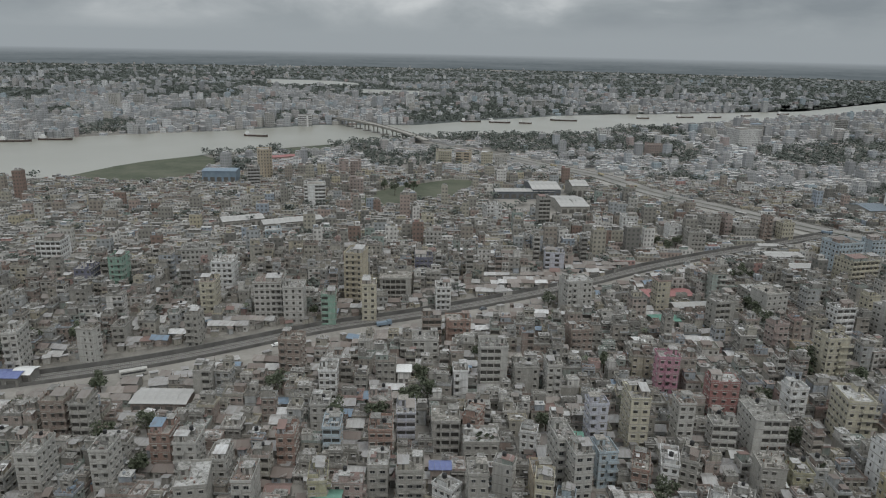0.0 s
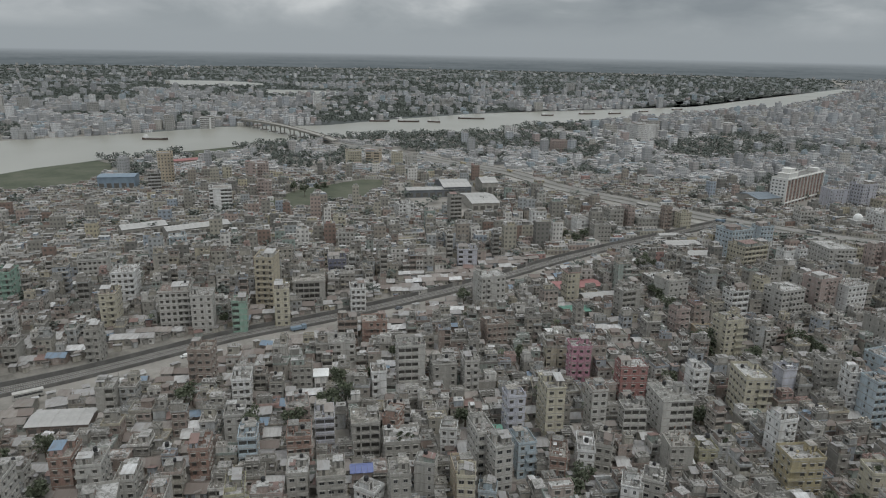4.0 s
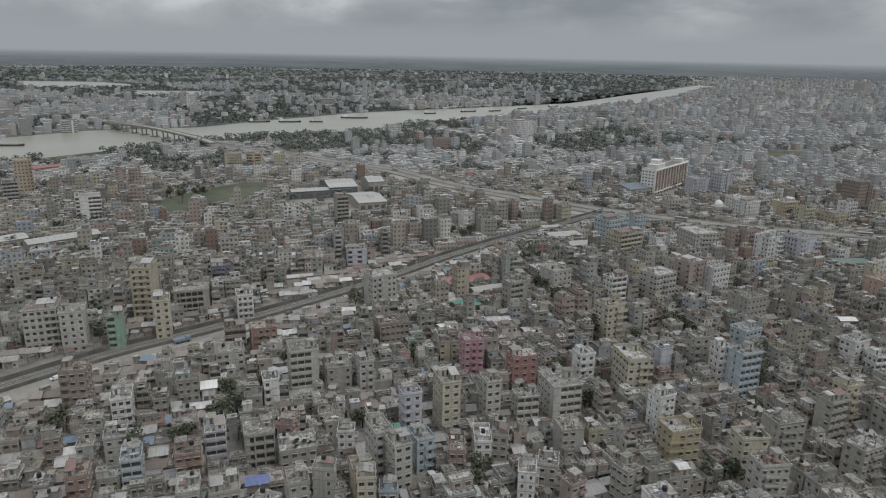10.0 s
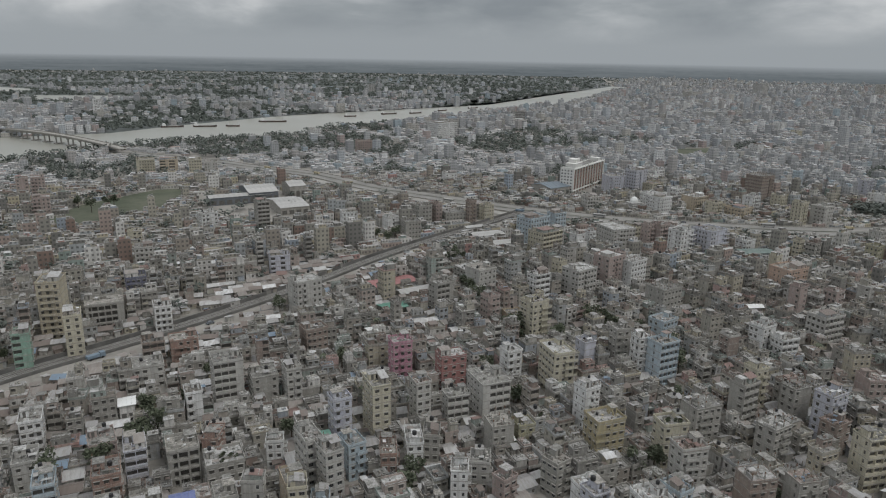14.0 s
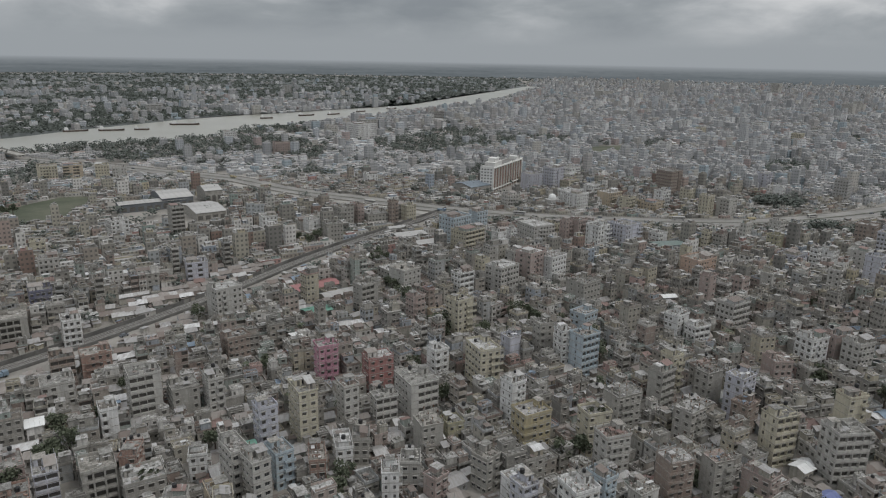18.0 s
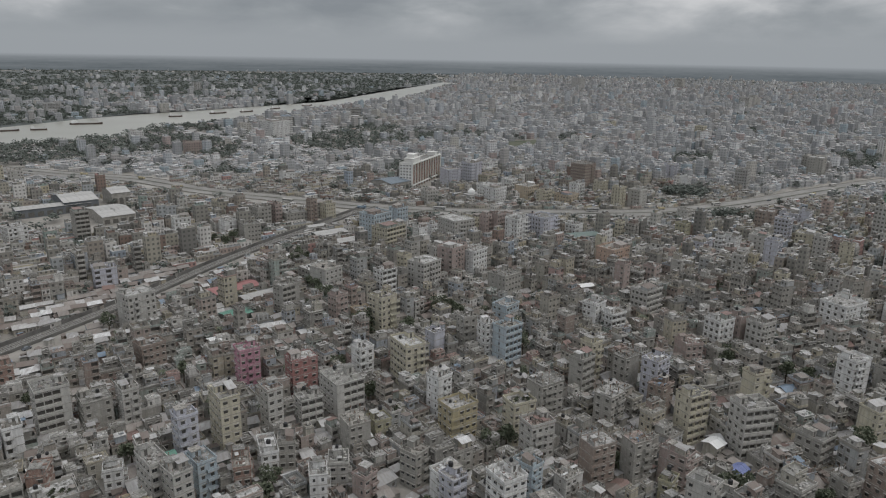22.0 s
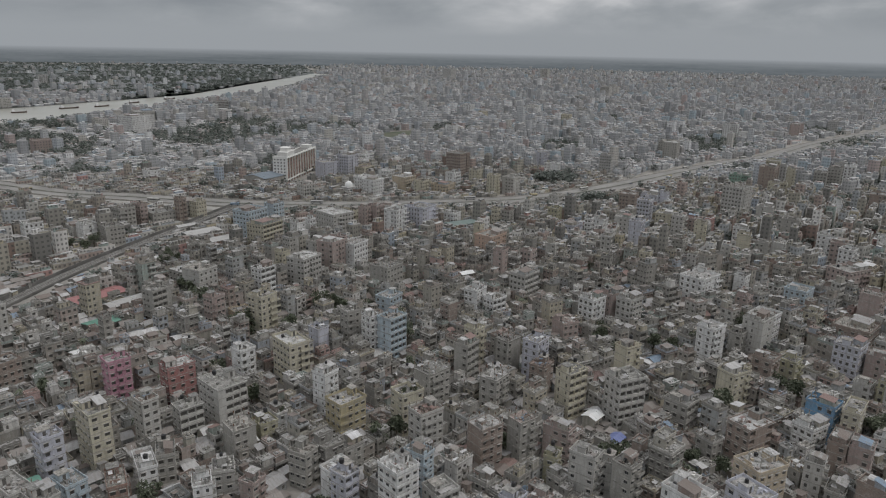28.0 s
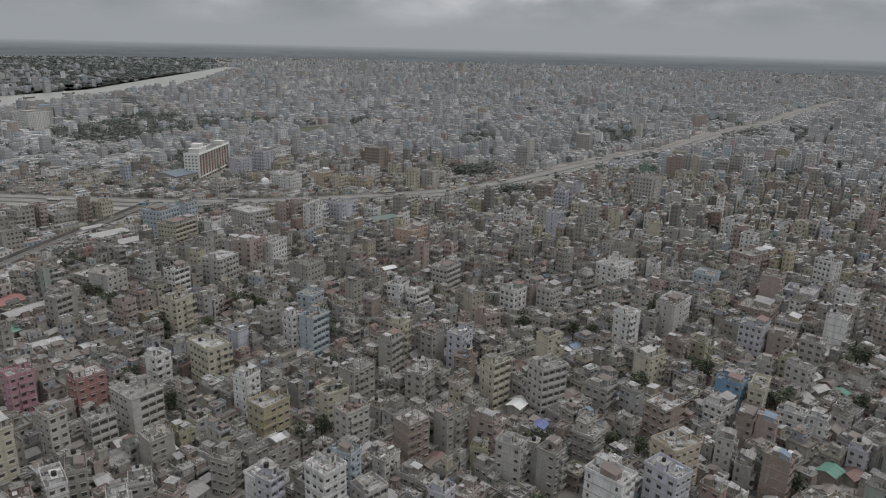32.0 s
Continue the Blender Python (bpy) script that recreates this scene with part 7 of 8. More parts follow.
for turn in (27, 12, 31, 34):
    lots(turn, lambda x, y, r, k=turn: r < 760 and zone(x, y) == k, 800, 1.0)


# lean-tos, stalls and lumber wedged into the lanes and yards
def clutter(seed):
    rc, g = random.Random(seed), Geo()
    w, d, h = rc.uniform(1.6, 3.6), rc.uniform(1.4, 3.0), rc.uniform(1.9, 3.4)
    g.box(-w / 2, -d / 2, 0, w / 2, d / 2, h, 0, False)
    e = [(-w / 2 - 0.3, -d / 2 - 0.3, h), (w / 2 + 0.3, -d / 2 - 0.3, h), (w / 2 + 0.3, d / 2 + 0.3, h + 0.45), (-w / 2 - 0.3, d / 2 + 0.3, h + 0.45)]
    g.face(e, 1)
    g.face([(x, y, z - 0.06) for x, y, z in e[::-1]], 1)
    return new("lean_to", g.mesh("lean_to", M_WALL, M_TIN))


HUTS = [clutter(i) for i in range(8)]
for i in range(5200):
    r, az = math.sqrt(rnd.uniform(130**2, MID_R**2)), rnd.uniform(-1.1, 1.1)
    x, y = r * math.sin(az), r * math.cos(az)
    if free(x, y, 0.5) and rail_off(x, y) > (19 if y < 235 else 14) and not open_ground(x, y):
        rows_joined.add(rnd.choice(HUTS), pose(x, y, 0, 0, 0, zone(x, y) + rnd.choice((0, 90, 180, 270)) + rnd.gauss(0, 6)), x < 0)
for i, p in enumerate(RAIL[:-14]):  # stalls and shacks along both edges of the railway land
    a, b = Vector(p), Vector(RAIL[i + 1])
    d = (b - a).normalized()
    for off in (18.6 if p[1] < 235 else 13.6 if p[1] < 318 else 9.6, -13.6 if p[1] < 318 else -9.0):
        if rnd.random() < 0.62:
            q = a + Vector((-d.y, d.x)) * (off + rnd.gauss(0, 0.5)) + d * rnd.uniform(-2, 2)
            if 120 < q.length < MID_R and free(q.x, q.y, 0.5):
                rows_joined.add(rnd.choice(HUTS), pose(q.x, q.y, 0, 0, 0, math.degrees(math.atan2(d.y, d.x)) + rnd.choice((0, 180)) + rnd.gauss(0, 5)), q.x < 0)
for hut in HUTS:
    bpy.data.objects.remove(hut)
rows_joined.build()


# ---- the far quarters: whole districts, joined ----
def far_lots(r0, r1, step):
    """Places on a loose turned grid between two distances, in front of the eye."""
    rg = np.random.RandomState(int(r0))
    n = int(1.5 * r1 / step)
    u, v = (q.ravel() * step for q in np.meshgrid(np.arange(-n, n + 1), np.arange(-n, n + 1)))
    a = 0.55
    x, y = u * math.cos(a) - v * math.sin(a), u * math.sin(a) + v * math.cos(a)
    x, y = x + rg.normal(0, step * (0.19 if step < 18 else 0.3), len(x)), y + rg.normal(0, step * (0.19 if step < 18 else 0.3), len(x))
    r = np.hypot(x, y)
    ok = (r >= r0) & (r < r1) & (y > 0) & (np.abs(np.arctan2(x, y)) < 1.10)
    x, y, r = x[ok], y[ok], r[ok]
    ok = ~inside_many(x, y, RIVER)
    for poly in (*LAKES, *FIELDS):
        ok &= ~inside_many(x, y, poly)
    x, y, r = x[ok], y[ok], r[ok]
    return np.stack([x, y, r, highway_off.many(x, y), bank_off.many(x, y), shore_off.many(x, y)], 1), rg


WOODS = list(LANE_TREES)  # tree places: x, y, height
bank_off, shore_off = Near(curve_through(NEAR_BANK, 25)), Near(curve_through(FAR_BANK, 25))


def beyond_river(x, y):
    """Left of the river's far bank."""
    for (ax, ay), (bx, by) in zip(FAR_BANK, FAR_BANK[1:]):
        if ay <= y < by:
            return x < ax + (bx - ax) * (y - ay) / (by - ay)
    return y >= 3420 and x < 560 + (y - 3420) * 0.3 or (y < 180 and x < -1700)


for r0, r1, step in ((760, 1150, 10.5), (1150, 1800, 13.5), (1800, 2800, 19), (2800, 3600, 26), (3600, 4820, 36)):
    made, rg = far_lots(r0, r1, step)
    for x, y, r, way, bank, shore in made.tolist():
        if way < (29 if x < 20 and near_side(x, y) else 22) or (r < 1600 and not free(x, y, 6)):
            continue
        az = math.degrees(math.atan2(x, y))
        green = noise.noise((az * 0.16, r * 0.0055, 3.0)) + 0.5 * noise.noise((x * 0.011, y * 0.011, 8.0))
        over = beyond_river(x, y)
        share = 0.9 if green > (0.22 - 0.42 * min(1, max(0, (r - 1150) / 1300)) if over else 0.32) else 0.10
        if not over and bank < 45 and 560 < y < 1500:
            share = 0.75
        if any(inside(x, y, p) for p in GROVES):
            share = 0.86
        if inside(x, y, BANK):
            continue
        if rg.rand() < share:
            if shore < 16:
                continue
            if step < 18 or rg.rand() < 0.85:
                WOODS.append((x, y, rg.uniform(7, 12) * (1 + (step - 10) / 60)))
            continue
        if bank < 14 or shore < 10 or (over and r > 1900 and rg.rand() < 0.35 + 0.45 * min(1, (r - 1900) / 1500)):
            continue
        fl = int(rg.choice((1, 1, 2, 3, 4, 5, 6, 8), p=(0.16, 0.10, 0.19, 0.20, 0.17, 0.11, 0.05, 0.02) if not over and az > 2 else (0.26, 0.14, 0.22, 0.17, 0.11, 0.06, 0.03, 0.01)))
        sprawl = r < 1250 and az < 4 and not over
        if sprawl:
            if rg.rand() < 0.22:
                continue
            fl = 1 if rg.rand() < 0.82 else fl
        if not over and r > 1200 and az > -15 and bank > 150 and rg.rand() < 0.008:
            fl = int(rg.choice((7, 8, 10, 12)))
        if way < 60 or bank < 60:
            fl = min(fl, 2)
        h = fl * FLOOR + 0.8 if fl > 1 else rg.uniform(2.8, 4.2)
        long = rg.uniform(1.0, 2.1) if sprawl and fl == 1 else 1.0
        far.append((x, y, rg.uniform(0.6, 0.95) * min(step, 15) * long, rg.uniform(0.6, 0.92) * min(step, 15), 0.55 + rg.choice((0, 0, 0, 0.3, -0.35)), h, fl == 1))


def district(name, rows, label, wall, roof):
    """One mesh of plain flat-roofed houses with a stair head each; walls carry metres as UV for their windows."""
    n = len(rows)
    a = np.array([r[:6] for r in rows])
    rg = np.random.RandomState(n)
    hw, hd = rg.uniform(0.16, 0.3, n) * a[:, 2], rg.uniform(0.16, 0.3, n) * a[:, 3]
    ox, oy = rg.uniform(-0.5, 0.5, n) * (a[:, 2] - 2 * hw) * 0.9, rg.uniform(-0.5, 0.5, n) * (a[:, 3] - 2 * hd) * 0.9
    ca, sa = np.cos(a[:, 4]), np.sin(a[:, 4])
    keep = a[:, 5] > 5.5
    more = []
    for lo, hi in ((0.18, 0.4), (0.1, 0.25), (0.1, 0.2)):
        some = np.hypot(a[:, 0], a[:, 1]) < 1000
        b, m = a[some], int(some.sum())
        if m:
            w2, d2 = rg.uniform(lo, hi, m) * b[:, 2], rg.uniform(lo, hi, m) * b[:, 3]
            x2, y2 = rg.uniform(-0.5, 0.5, m) * (b[:, 2] - 2 * w2), rg.uniform(-0.5, 0.5, m) * (b[:, 3] - 2 * d2)
            c2, s2 = np.cos(b[:, 4]), np.sin(b[:, 4])
            more.append((b[:, 0] + x2 * c2 - y2 * s2, b[:, 1] + x2 * s2 + y2 * c2, w2, d2, b[:, 5], b[:, 5] + rg.uniform(0.4, 2.4, m), c2, s2))
    blocks = more + [(a[:, 0], a[:, 1], a[:, 2] / 2, a[:, 3] / 2, 0 * a[:, 5], a[:, 5], ca, sa),
              ((a[:, 0] + ox * ca - oy * sa)[keep], (a[:, 1] + ox * sa + oy * ca)[keep], hw[keep], hd[keep], a[keep, 5], a[keep, 5] + rg.uniform(1.5, 2.6, n)[keep], ca[keep], sa[keep])]
    verts, faces, slots, uvs, base = [], [], [], [], 0
    for x, y, w, d, z0, z1, c, s in blocks:
        m = len(x)
        corner = []
        for sx, sy in ((-1, -1), (1, -1), (1, 1), (-1, 1)):
            corner.append((x + sx * w * c - sy * d * s, y + sx * w * s + sy * d * c))
        pts = np.stack([np.stack([px, py, z], 1) for z in (z0, z1) for px, py in corner], 1)
        verts.append(pts.reshape(-1, 3))
        idx = base + np.arange(m)[:, None] * 8
        quads = np.array(((0, 1, 5, 4), (1, 2, 6, 5), (2, 3, 7, 6), (3, 0, 4, 7), (4, 5, 6, 7)))
        faces.append((idx[:, :, None] + quads[None]).reshape(-1, 4))
        slots.append(np.tile((0, 0, 0, 0, 1), m))
        uv = np.zeros((m, 5, 4, 2))
        for k, size in enumerate((w, d, w, d)):
            bays = np.maximum(1, np.round(2 * size / 2.7)) * 2.7
            uv[:, k, 1, 0] = uv[:, k, 2, 0] = bays
            uv[:, k, 2, 1] = uv[:, k, 3, 1] = z1 - z0
        uvs.append(uv.reshape(-1, 2))
        base += m * 8
    verts, faces = np.concatenate(verts), np.concatenate(faces)
    me = bpy.data.meshes.new(name)
    me.vertices.add(len(verts))
    me.vertices.foreach_set("co", verts.ravel().astype(np.float32))
    me.loops.add(len(faces) * 4)
    me.loops.foreach_set("vertex_index", faces.ravel().astype(np.int32))
    me.polygons.add(len(faces))
    me.polygons.foreach_set("loop_start", np.arange(0, len(faces) * 4, 4, dtype=np.int32))
    me.materials.append(wall)
    me.materials.append(roof)
    me.polygons.foreach_set("material_index", np.concatenate(slots).astype(np.int32))
    me.uv_layers.new(name="metres").data.foreach_set("uv", np.concatenate(uvs).ravel().astype(np.float32))
    me.update()
    me.shade_flat()
    me.validate()
    return tagged(new(name, me), label, "houses", kind="stuff")


for p in GROVES:
    rg = np.random.RandomState(len(p))
    xs, ys = [q[0] for q in p], [q[1] for q in p]
    for i in range(int((max(xs) - min(xs)) * (max(ys) - min(ys)) / 60)):
        x, y = rg.uniform(min(xs), max(xs)), rg.uniform(min(ys), max(ys))
        if math.hypot(x, y) < 770 and inside(x, y, p) and highway_off(x, y) > 18 and free(x, y, 3):
            WOODS.append((x, y, rg.uniform(6, 12)))

bands = collections.defaultdict(list)
for row in far:
    r, az = math.hypot(row[0], row[1]), math.degrees(math.atan2(row[0], row[1]))
    bands["across the river" if beyond_river(row[0], row[1]) else "to the horizon" if r > 1600 else "past the highway" if r > 760 else "round the highway" if az > -10 else "past the railway"].append(row)
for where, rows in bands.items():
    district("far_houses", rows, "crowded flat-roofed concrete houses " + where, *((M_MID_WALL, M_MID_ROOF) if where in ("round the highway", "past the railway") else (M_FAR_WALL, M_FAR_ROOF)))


def woods(places, label, near):
    """Far trees: each a clump of leaf sprays, uneven at the rim."""
    rg = np.random.RandomState(len(places))
    n, p = (52 if near else 20), np.array(places)
    m = len(p)
    c = rg.normal(0, 1, (m, n, 3))
    c *= (rg.rand(m, n, 1) ** 0.4) / np.linalg.norm(c, axis=2, keepdims=True)
    c *= (p[:, 2] * 0.55)[:, None, None] * np.array((1.0, 1.0, 0.62) if near else (1.35, 1.35, 0.34))
    c[:, :, 0] += p[:, 0, None]
    c[:, :, 1] += p[:, 1, None]
    c[:, :, 2] += (p[:, 2] * (0.55 if near else 0.3))[:, None]
    size = (p[:, 2] * (0.13 if near else 0.21))[:, None, None] * rg.uniform(0.6, 1.3, (m, n, 1))
    a = rg.normal(0, 1, (m, n, 3)) * (1, 1, 0.3)
    a /= np.linalg.norm(a, axis=2, keepdims=True)
    b = np.cross(a, rg.normal(0, 0.45 if near else 1.0, (m, n, 3)) + (0, 0, 1 if near else 0.7))
    b /= np.linalg.norm(b, axis=2, keepdims=True)
    v = np.stack([c - a * size, c - b * size * 0.7, c + a * size, c + b * size * 0.7], 2).reshape(-1, 3)
    k = len(v) // 4
    me = bpy.data.meshes.new("woods")
    me.vertices.add(len(v))
    me.vertices.foreach_set("co", v.ravel().astype(np.float32))
    me.loops.add(k * 4)
    me.loops.foreach_set("vertex_index", np.arange(k * 4, dtype=np.int32))
    me.polygons.add(k)
    me.polygons.foreach_set("loop_start", np.arange(0, k * 4, 4, dtype=np.int32))
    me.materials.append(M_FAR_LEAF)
    me.update()
    me.shade_flat()
    return tagged(new("woods", me), label, "trees", kind="stuff")


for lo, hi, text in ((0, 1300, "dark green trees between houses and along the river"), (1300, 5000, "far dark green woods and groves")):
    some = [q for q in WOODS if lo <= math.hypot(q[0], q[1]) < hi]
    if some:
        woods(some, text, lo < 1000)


# ---- the small mosque with its white dome ----
def mosque(x, y, turn):
    g = Geo()
    g.box(-7, -6, 0, 7, 6, 7.0)
    root = tagged(new("mosque", g.mesh("mosque", paint("grey"))), "small grey mosque with a round white dome", "mosque")
    d = Geo()
    n, m = 16, 7
    d.tube(0, 0, 7, 8.2, 4.2, 4.2, n, 0, False)
    rings = [[(4.4 * math.cos(k * math.pi / 2 / m) * math.cos(2 * math.pi * i / n), 4.4 * math.cos(k * math.pi / 2 / m) * math.sin(2 * math.pi * i / n), 8.2 + 4.9 * math.sin(k * math.pi / 2 / m)) for i in range(n)] for k in range(m)]
    for a, b in zip(rings, rings[1:]):
        for i in range(n):
            d.face([a[i], a[(i + 1) % n], b[(i + 1) % n], b[i]])
    for i in range(n):
        d.face([rings[-1][i], rings[-1][(i + 1) % n], (0, 0, 13.1)])
    d.tube(0, 0, 13.0, 14.8, 0.25, 0.05, 6)
    part("dome", d.mesh("dome", M_WHITE), root, "white plastered dome with a finial")
    t = Geo()
    t.box(-0.06, -0.7, 0, 0.06, 0.7, 2.4)
    me = t.mesh("window", M_PANE)
    for i in range(4):
        part("window", me, root, "", pose(-5.1 + i * 3.4, -6.02, 1.6, 0, 0, 90))
    root.matrix_basis = pose(x, y, 0, 0, 0, turn) @ Matrix.Scale(0.82, 4)


mosque(130, 623, 30)


# ---- the long hotel-like block ----
def long_block(x, y, w, d, turn, floors, fh):
    """A white-framed block: brown infill between white fins on its long front, white gable ends, stepped roof rooms."""
    top = floors * fh
    g = Geo()
    g.box(-w / 2, -d / 2, 0, w / 2, d / 2, top, 0, False)
    root = tagged(new("office_block", g.mesh("office_block", M_HOTEL_BROWN)), "long eight-storey white and brown block with a roof tower", "building")
    bays = 22
    bay = w / bays
    fin, band, pane = Geo(), Geo(), Geo()
    fin.box(-0.25, -1.0, 0, 0.25, 0, top + 0.8)
    fin_me = fin.mesh("fin", M_HOTEL_WHITE)
    pane.box(-bay * 0.32, -0.06, 0, bay * 0.32, 0.0, fh * 0.45)
    pane_me = pane.mesh("window", M_PANE)
    for i in range(bays + 1):
        if i % 2 == 0:
            part("fin", fin_me, root, "white vertical fin", pose(-w / 2 + i * bay, -d / 2, 0))
    for k in range(floors):
        for i in range(bays):
            part("window", pane_me, root, "", pose(-w / 2 + (i + 0.5) * bay, -d / 2 - 0.01, k * fh + fh * 0.35))
    band.box(-w / 2 - 0.4, -1.3, -0.5, w / 2 + 0.4, 0, 0.5)
    band_me = band.mesh("ledge", M_HOTEL_WHITE)
    for k in (1, floors):
        part("ledge", band_me, root, "white ledge along the front", pose(0, -d / 2, k * fh))
    for s in (-1, 1):
        e = Geo()
        e.box(-0.5, -d / 2 - 1.2, 0, 0.5, d / 2 + 0.4, top + 1.4)
        gable = part("gable_wall", e.mesh("gable_wall", M_HOTEL_WHITE), root, "white gable wall with windows", pose(s * (w / 2 + 0.5), 0, 0))
        q = Geo()
        q.box(-0.05, -0.75, 0, 0.05, 0.75, 1.3)
        me = q.mesh("window", M_PANE)
        for k in range(floors):
            for j in range(4):
                part("window", me, gable, "", pose(s * 0.5, -d / 2 + (j + 0.5) * d / 4, k * fh + 0.8))
    part("roof", roof_mesh(w, d, top, random.Random(4), 1.0, M_HOTEL_WHITE), root)
    for hx, hw, hd, z0, z1 in ((-w * 0.30, 18, d * 0.8, 0.16, 4.2), (-w * 0.30, 10, d * 0.6, 4.2, 8.0), (w * 0.42, 6, d * 0.7, 0.16, 3.2)):
        h = Geo()
        h.box(hx - hw / 2, -hd / 2, top + z0, hx + hw / 2, hd / 2, top + z1, 0, False)
        h.box(hx - hw / 2 - 0.4, -hd / 2 - 0.4, top + z1, hx + hw / 2 + 0.4, hd / 2 + 0.4, top + z1 + 0.25)
        part("roof_room", h.mesh("roof_room", M_HOTEL_WHITE), root, "white stepped roof room")
    root.matrix_basis = pose(x, y, 0, 0, 0, turn)
    return root


long_block(95.3, 721.0, 80, 13, 61, 8, 3.03)


# ---- bridge ----
def bridge():
    a, b = Vector((-474, 866, 0)), Vector((-790, 1040, 0))
    length = (b - a).length
    n = 12
    span = length / n

    def level(u):
        return 6.0 + 7.5 * math.sin(math.pi * min(max(u / length, 0), 1)) ** 0.8

    root = new("road_bridge", None)
    root.matrix_basis = Matrix.Translation(a) @ pose(0, 0, 0, 0, 0, math.degrees(math.atan2(b.y - a.y, b.x - a.x)))
    tagged(root, "long concrete road bridge on twin-column piers over the river", "bridge")
    for i in range(n):
        u0, u1 = i * span, (i + 1) * span
        z0, z1 = level(u0), level(u1)
        deck = None
        for name, y0, y1, lo, hi in (("deck_span", -6, 6, -0.3, 0.0), ("girder", -5, -3.8, -2.2, -0.3), ("girder", -0.6, 0.6, -2.2, -0.3), ("girder", 3.8, 5, -2.2, -0.3),
                                     ("parapet", -6, -5.7, 0, 1.0), ("parapet", 5.7, 6, 0, 1.0)):
            g = Geo()
            g.v.extend([(u0, y0, z0 + lo), (u1, y0, z1 + lo), (u1, y1, z1 + lo), (u0, y1, z0 + lo), (u0, y0, z0 + hi), (u1, y0, z1 + hi), (u1, y1, z1 + hi), (u0, y1, z0 + hi)])
            g.f.extend([(0, 1, 5, 4), (1, 2, 6, 5), (2, 3, 7, 6), (3, 0, 4, 7), (4, 5, 6, 7), (3, 2, 1, 0)])
            g.s.extend([0] * 6)
            made = part(name, g.mesh(name, M_CONC), deck or root, "" if deck else "concrete deck span")
            deck = deck or made
    for i in range(1, n):
        g, z = Geo(), level(i * span) - 2.2
        for y in (-3.4, 3.4):
            g.tube(0, y, 1.6, z - 1.2, 1.0, 1.0, 10)
        g.box(-1.3, -5.4, z - 1.2, 1.3, 5.4, z)
        g.box(-3.0, -6.2, 0, 3.0, 6.2, 1.6)
        part("pier", g.mesh("pier", M_CONC), root, "twin-column concrete pier", pose(i * span, 0, 0))


bridge()


# ---- river craft ----
def barge(x, y, length, turn, label):
    g, w = Geo(), length * 0.17
    rows = []
    for u, s, sheer in ((-0.5, 0.55, 0.9), (-0.42, 0.95, 0.5), (-0.2, 1, 0), (0.25, 1, 0), (0.42, 0.7, 0.6), (0.5, 0.08, 1.3)):
        rows.append([(u * length, -w / 2 * s * 0.8, -0.5), (u * length, -w / 2 * s, 2.0 + sheer), (u * length, w / 2 * s, 2.0 + sheer), (u * length, w / 2 * s * 0.8, -0.5)])
    for p, q in zip(rows, rows[1:]):
        for i in range(3):
            g.face([p[i], q[i], q[i + 1], p[i + 1]])
    g.face(rows[0])
    root = tagged(new("river_barge", g.mesh("river_barge", M_HULL)), label, "boat", "boats on the river")
    h = Geo()
    h.box(-length * 0.2, -w * 0.38, 2.0, length * 0.3, w * 0.38, 2.7)
    part("hatch", h.mesh("hatch", M_CONC), root, "long covered cargo hatch")
    c = Geo()
    c.box(-length * 0.44, -w * 0.38, 2.4, -length * 0.28, w * 0.38, 5.2)
    c.box(-length * 0.41, -w * 0.3, 5.2, -length * 0.31, w * 0.3, 7.2)
    part("wheelhouse", c.mesh("wheelhouse", M_WHITE), root, "pale two-storey wheelhouse")
    m = Geo()
    m.tube(length * 0.36, 0, 2.2, 8, 0.15, 0.1, 6)
    part("mast", m.mesh("mast", M_STEEL), root)
    root.matrix_basis = pose(x, y, 0.5, 0, 0, turn)


barge(-420, 1322, 52, 15, "dark loaded river barge with a pale wheelhouse")
barge(-461, 1222, 24, 10, "small dark cargo boat lying in the river")
barge(-505, 1205, 40, 20, "dark moored barge near the bank")
barge(-555, 1185, 38, 30, "dark moored barge near the bank")
barge(-300, 1475, 26, 25, "small dark cargo boat lying in the river")
barge(-230, 1560, 40, 40, "dark river barge at anchor")
barge(-175, 1600, 34, 45, "dark river barge at anchor")
barge(-720, 790, 36, 20, "dark river barge with a pale wheelhouse")
barge(-905, 600, 44, 35, "dark moored barge near the bank")
barge(-930, 560, 40, 40, "dark moored barge near the bank")
barge(-985, 500, 36, 40, "dark moored barge near the bank")
barge(-120, 1690, 30, 50, "dark river barge at anchor")
barge(-50, 1800, 36, 50, "dark river barge at anchor")


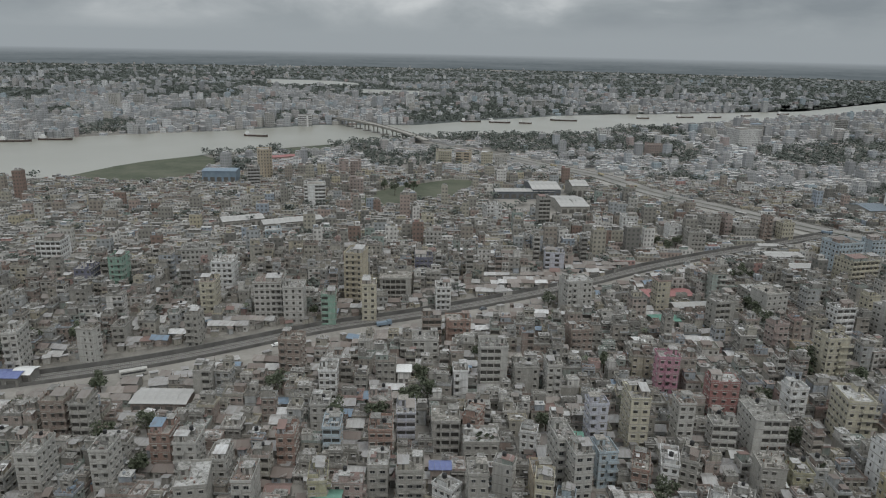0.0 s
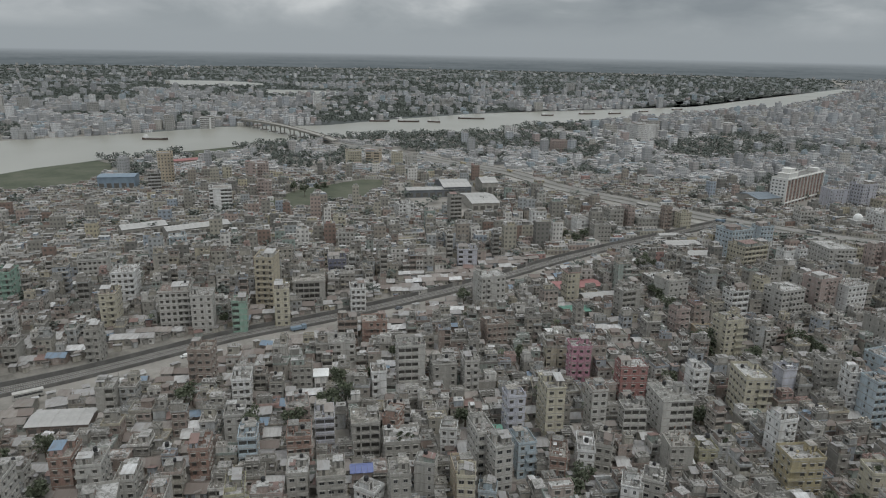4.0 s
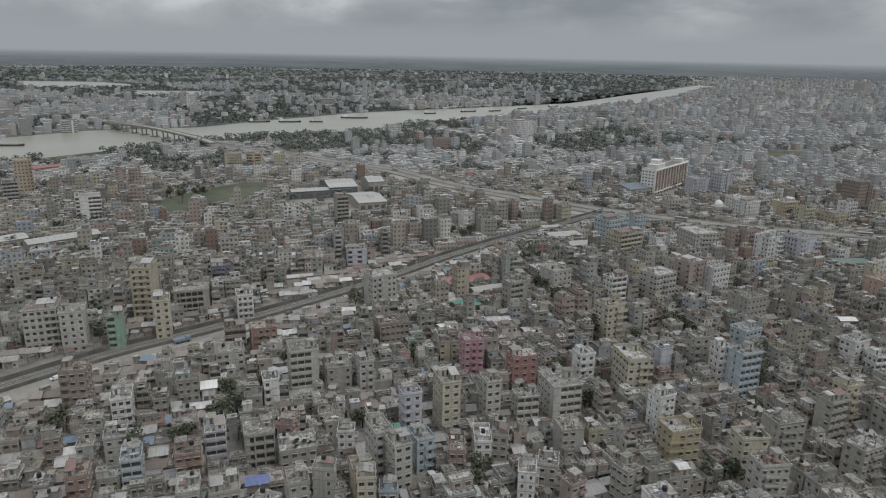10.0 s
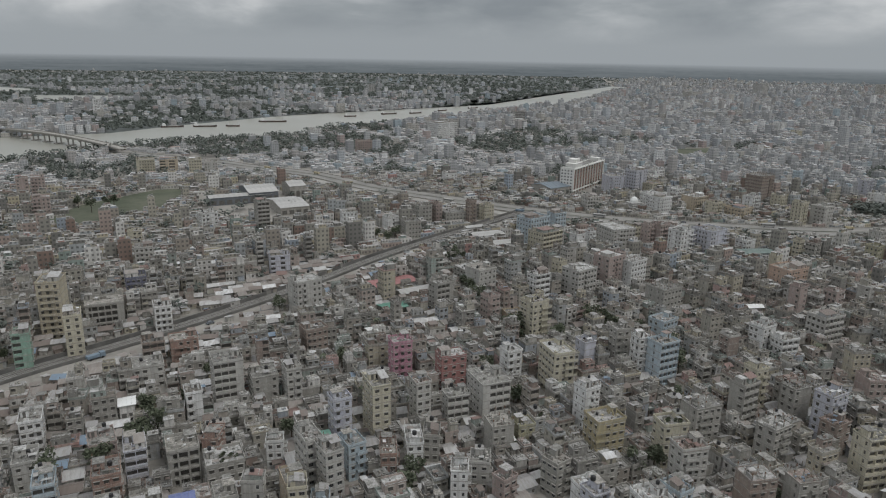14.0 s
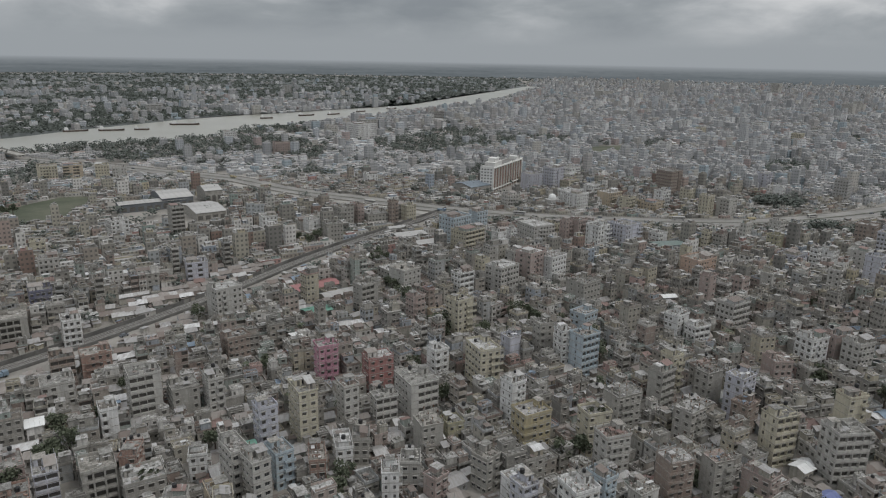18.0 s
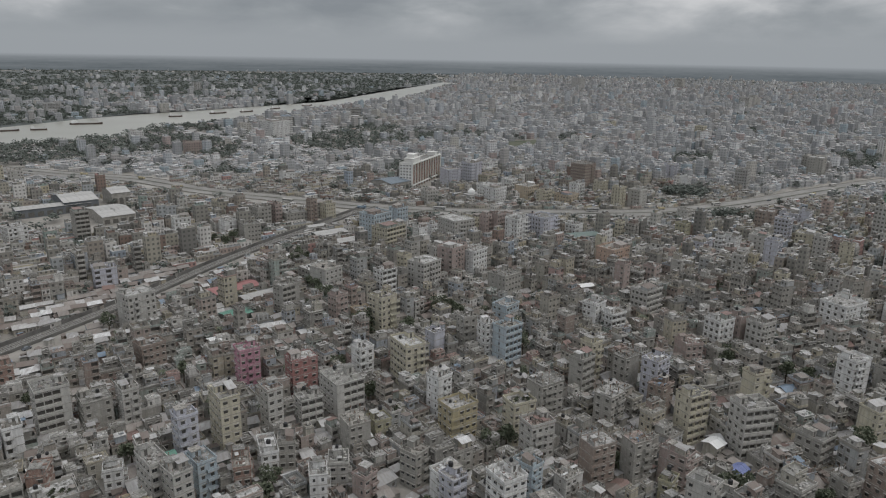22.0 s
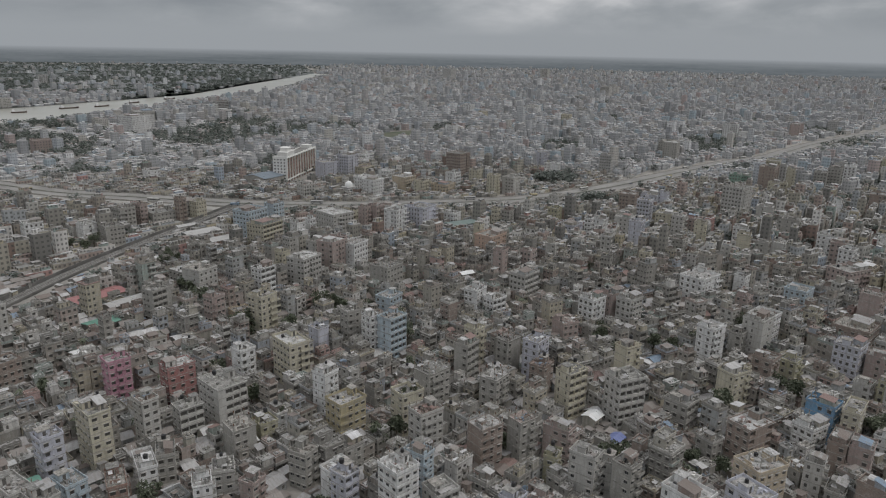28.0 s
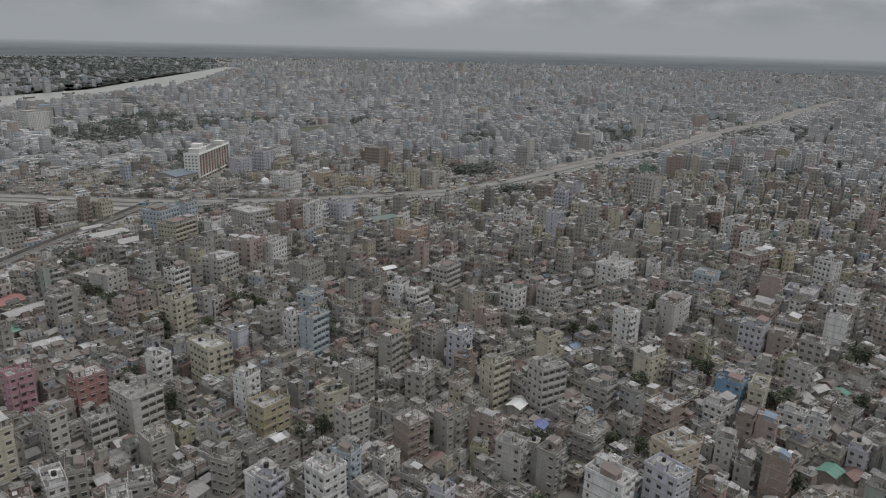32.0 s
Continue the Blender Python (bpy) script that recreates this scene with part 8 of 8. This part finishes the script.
# ---- traffic ----
def vehicle(kind, colour):
    g = Geo()
    if kind == "bus":
        l, w, h = 10.5, 2.5, 3.0
        g.box(-l / 2, -w / 2, 0.5, l / 2, w / 2, h)
    elif kind == "truck":
        l, w, h = 7.5, 2.4, 2.6
        g.box(-l / 2, -w / 2, 0.8, l / 2 - 2.2, w / 2, 2.1)
        g.box(l / 2 - 2.0, -w / 2, 0.6, l / 2, w / 2, h)
    else:
        l, w, h = 4.2, 1.7, 1.45
        g.box(-l / 2, -w / 2, 0.35, l / 2, w / 2, 0.85)
        g.v.extend([(-1.5, -0.8, 0.85), (1.2, -0.8, 0.85), (1.2, 0.8, 0.85), (-1.5, 0.8, 0.85), (-1.1, -0.7, h), (0.6, -0.7, h), (0.6, 0.7, h), (-1.1, 0.7, h)])
        k = len(g.v) - 8
        for f in ((0, 1, 5, 4), (1, 2, 6, 5), (2, 3, 7, 6), (3, 0, 4, 7), (4, 5, 6, 7)):
            g.f.append(tuple(k + q for q in f))
            g.s.append(0)
    root = new(kind, g.mesh(kind, colour))
    gl = Geo()
    if kind == "bus":
        for s in (-1, 1):
            gl.box(-l / 2 + 0.5, s * w / 2 - 0.02, 1.6, l / 2 - 0.5, s * w / 2 + 0.02, 2.4)
        gl.box(l / 2 - 0.02, -1.0, 1.4, l / 2 + 0.02, 1.0, 2.5)
    else:
        gl.box(l / 2 - (0.03 if kind == "truck" else 1.2), -w * 0.4, 1.0, l / 2 + (0.03 if kind == "truck" else -0.9), w * 0.4, 1.35 if kind == "car" else 2.2)
    part("glazing", gl.mesh("glazing", M_PANE), root)
    wh = Geo()
    r = 0.32 if kind == "car" else 0.5
    for s in (-1, 1):
        n = len(wh.v)
        for y in (s * 0.1, s * -0.12):
            wh.v.extend((r * math.cos(i * math.pi / 5), y, r + r * math.sin(i * math.pi / 5)) for i in range(10))
        break
    for i in range(10):
        wh.f.append((i, (i + 1) % 10, 10 + (i + 1) % 10, 10 + i))
        wh.s.append(0)
    wh.f += [tuple(range(9, -1, -1)), tuple(range(10, 20))]
    wh.s += [0, 0]
    me = wh.mesh("wheel", M_TYRE)
    for sx in (-1, 1):
        for sy in (-1, 1):
            part("wheel", me, root, "", pose(sx * l * 0.33, sy * (w / 2 - 0.05), 0))
    return root


FLEET = [(vehicle("bus", paint("pale")), "pale grey city bus on a dusty road", "bus"), (vehicle("truck", M_BLUE_SHEET), "blue open-bed truck on a dusty road", "truck"),
         (vehicle("bus", paint("grey")), "dusty grey bus on a dusty road", "bus"), (vehicle("truck", paint("yellow")), "yellow open-bed truck on a dusty road", "truck"),
         (vehicle("car", M_WHITE), "small white car on a dusty road", "car"), (vehicle("car", M_DARK_SHEET), "small dark car on a dusty road", "car")]
for root, label, cat in FLEET:
    tagged(root, label, cat, "traffic on the roads")
    unused.add(root)


def along(line, i, off):
    a, b = Vector(line[i]), Vector(line[min(i + 1, len(line) - 1)])
    d = (b - a).normalized()
    p = a + Vector((-d.y, d.x)) * off
    return p, math.degrees(math.atan2(d.y, d.x))


for i in range(8, len(RAIL) - 8, 9):
    p, a = along(RAIL, i, rnd.uniform(-9.5, -4))
    put(rnd.choice(FLEET)[0], pose(p.x, p.y, 0.15, 0, 0, a + rnd.choice((0, 180))))
for i in range(4, 150, 8):
    if i < len(HIGHWAY) - 2:
        off = rnd.uniform(2.5, 11) * rnd.choice((-1, 1))
        p, a = along(HIGHWAY, i, off)
        put(rnd.choice(FLEET)[0], pose(p.x, p.y, 0.9, 0, 0, a + (180 if off > 0 else 0)))

# ---- trees that stand out ----
for x, y, n, spread in ((52, 330, 4, 6), (37, 306, 4, 6), (14, 312, 3, 5), (-75, 470, 3, 8), (-22, 432, 4, 7), (70, 318, 4, 7), (170, 258, 3, 6), (203, 230, 4, 7), (228, 338, 3, 7), (-10, 345, 4, 8), (-12, 372, 3, 6), (120, 165, 3, 6), (135, 150, 3, 5), (52, 200, 2, 4), (-110, 205, 2, 4), (-330, 560, 5, 18)):
    for _ in range(n):
        tx, ty = x + rnd.gauss(0, spread * 0.6), y + rnd.gauss(0, spread * 0.6)
        if free(tx, ty, 0.5):
            put(TREES[rnd.randrange(3)], pose(tx, ty, 0, 0, 0, rnd.uniform(0, 360)) @ Matrix.Scale(rnd.uniform(0.8, 1.2), 4))
for q in list(unused):
    for ob in (*q.children_recursive, q):
        bpy.data.objects.remove(ob)
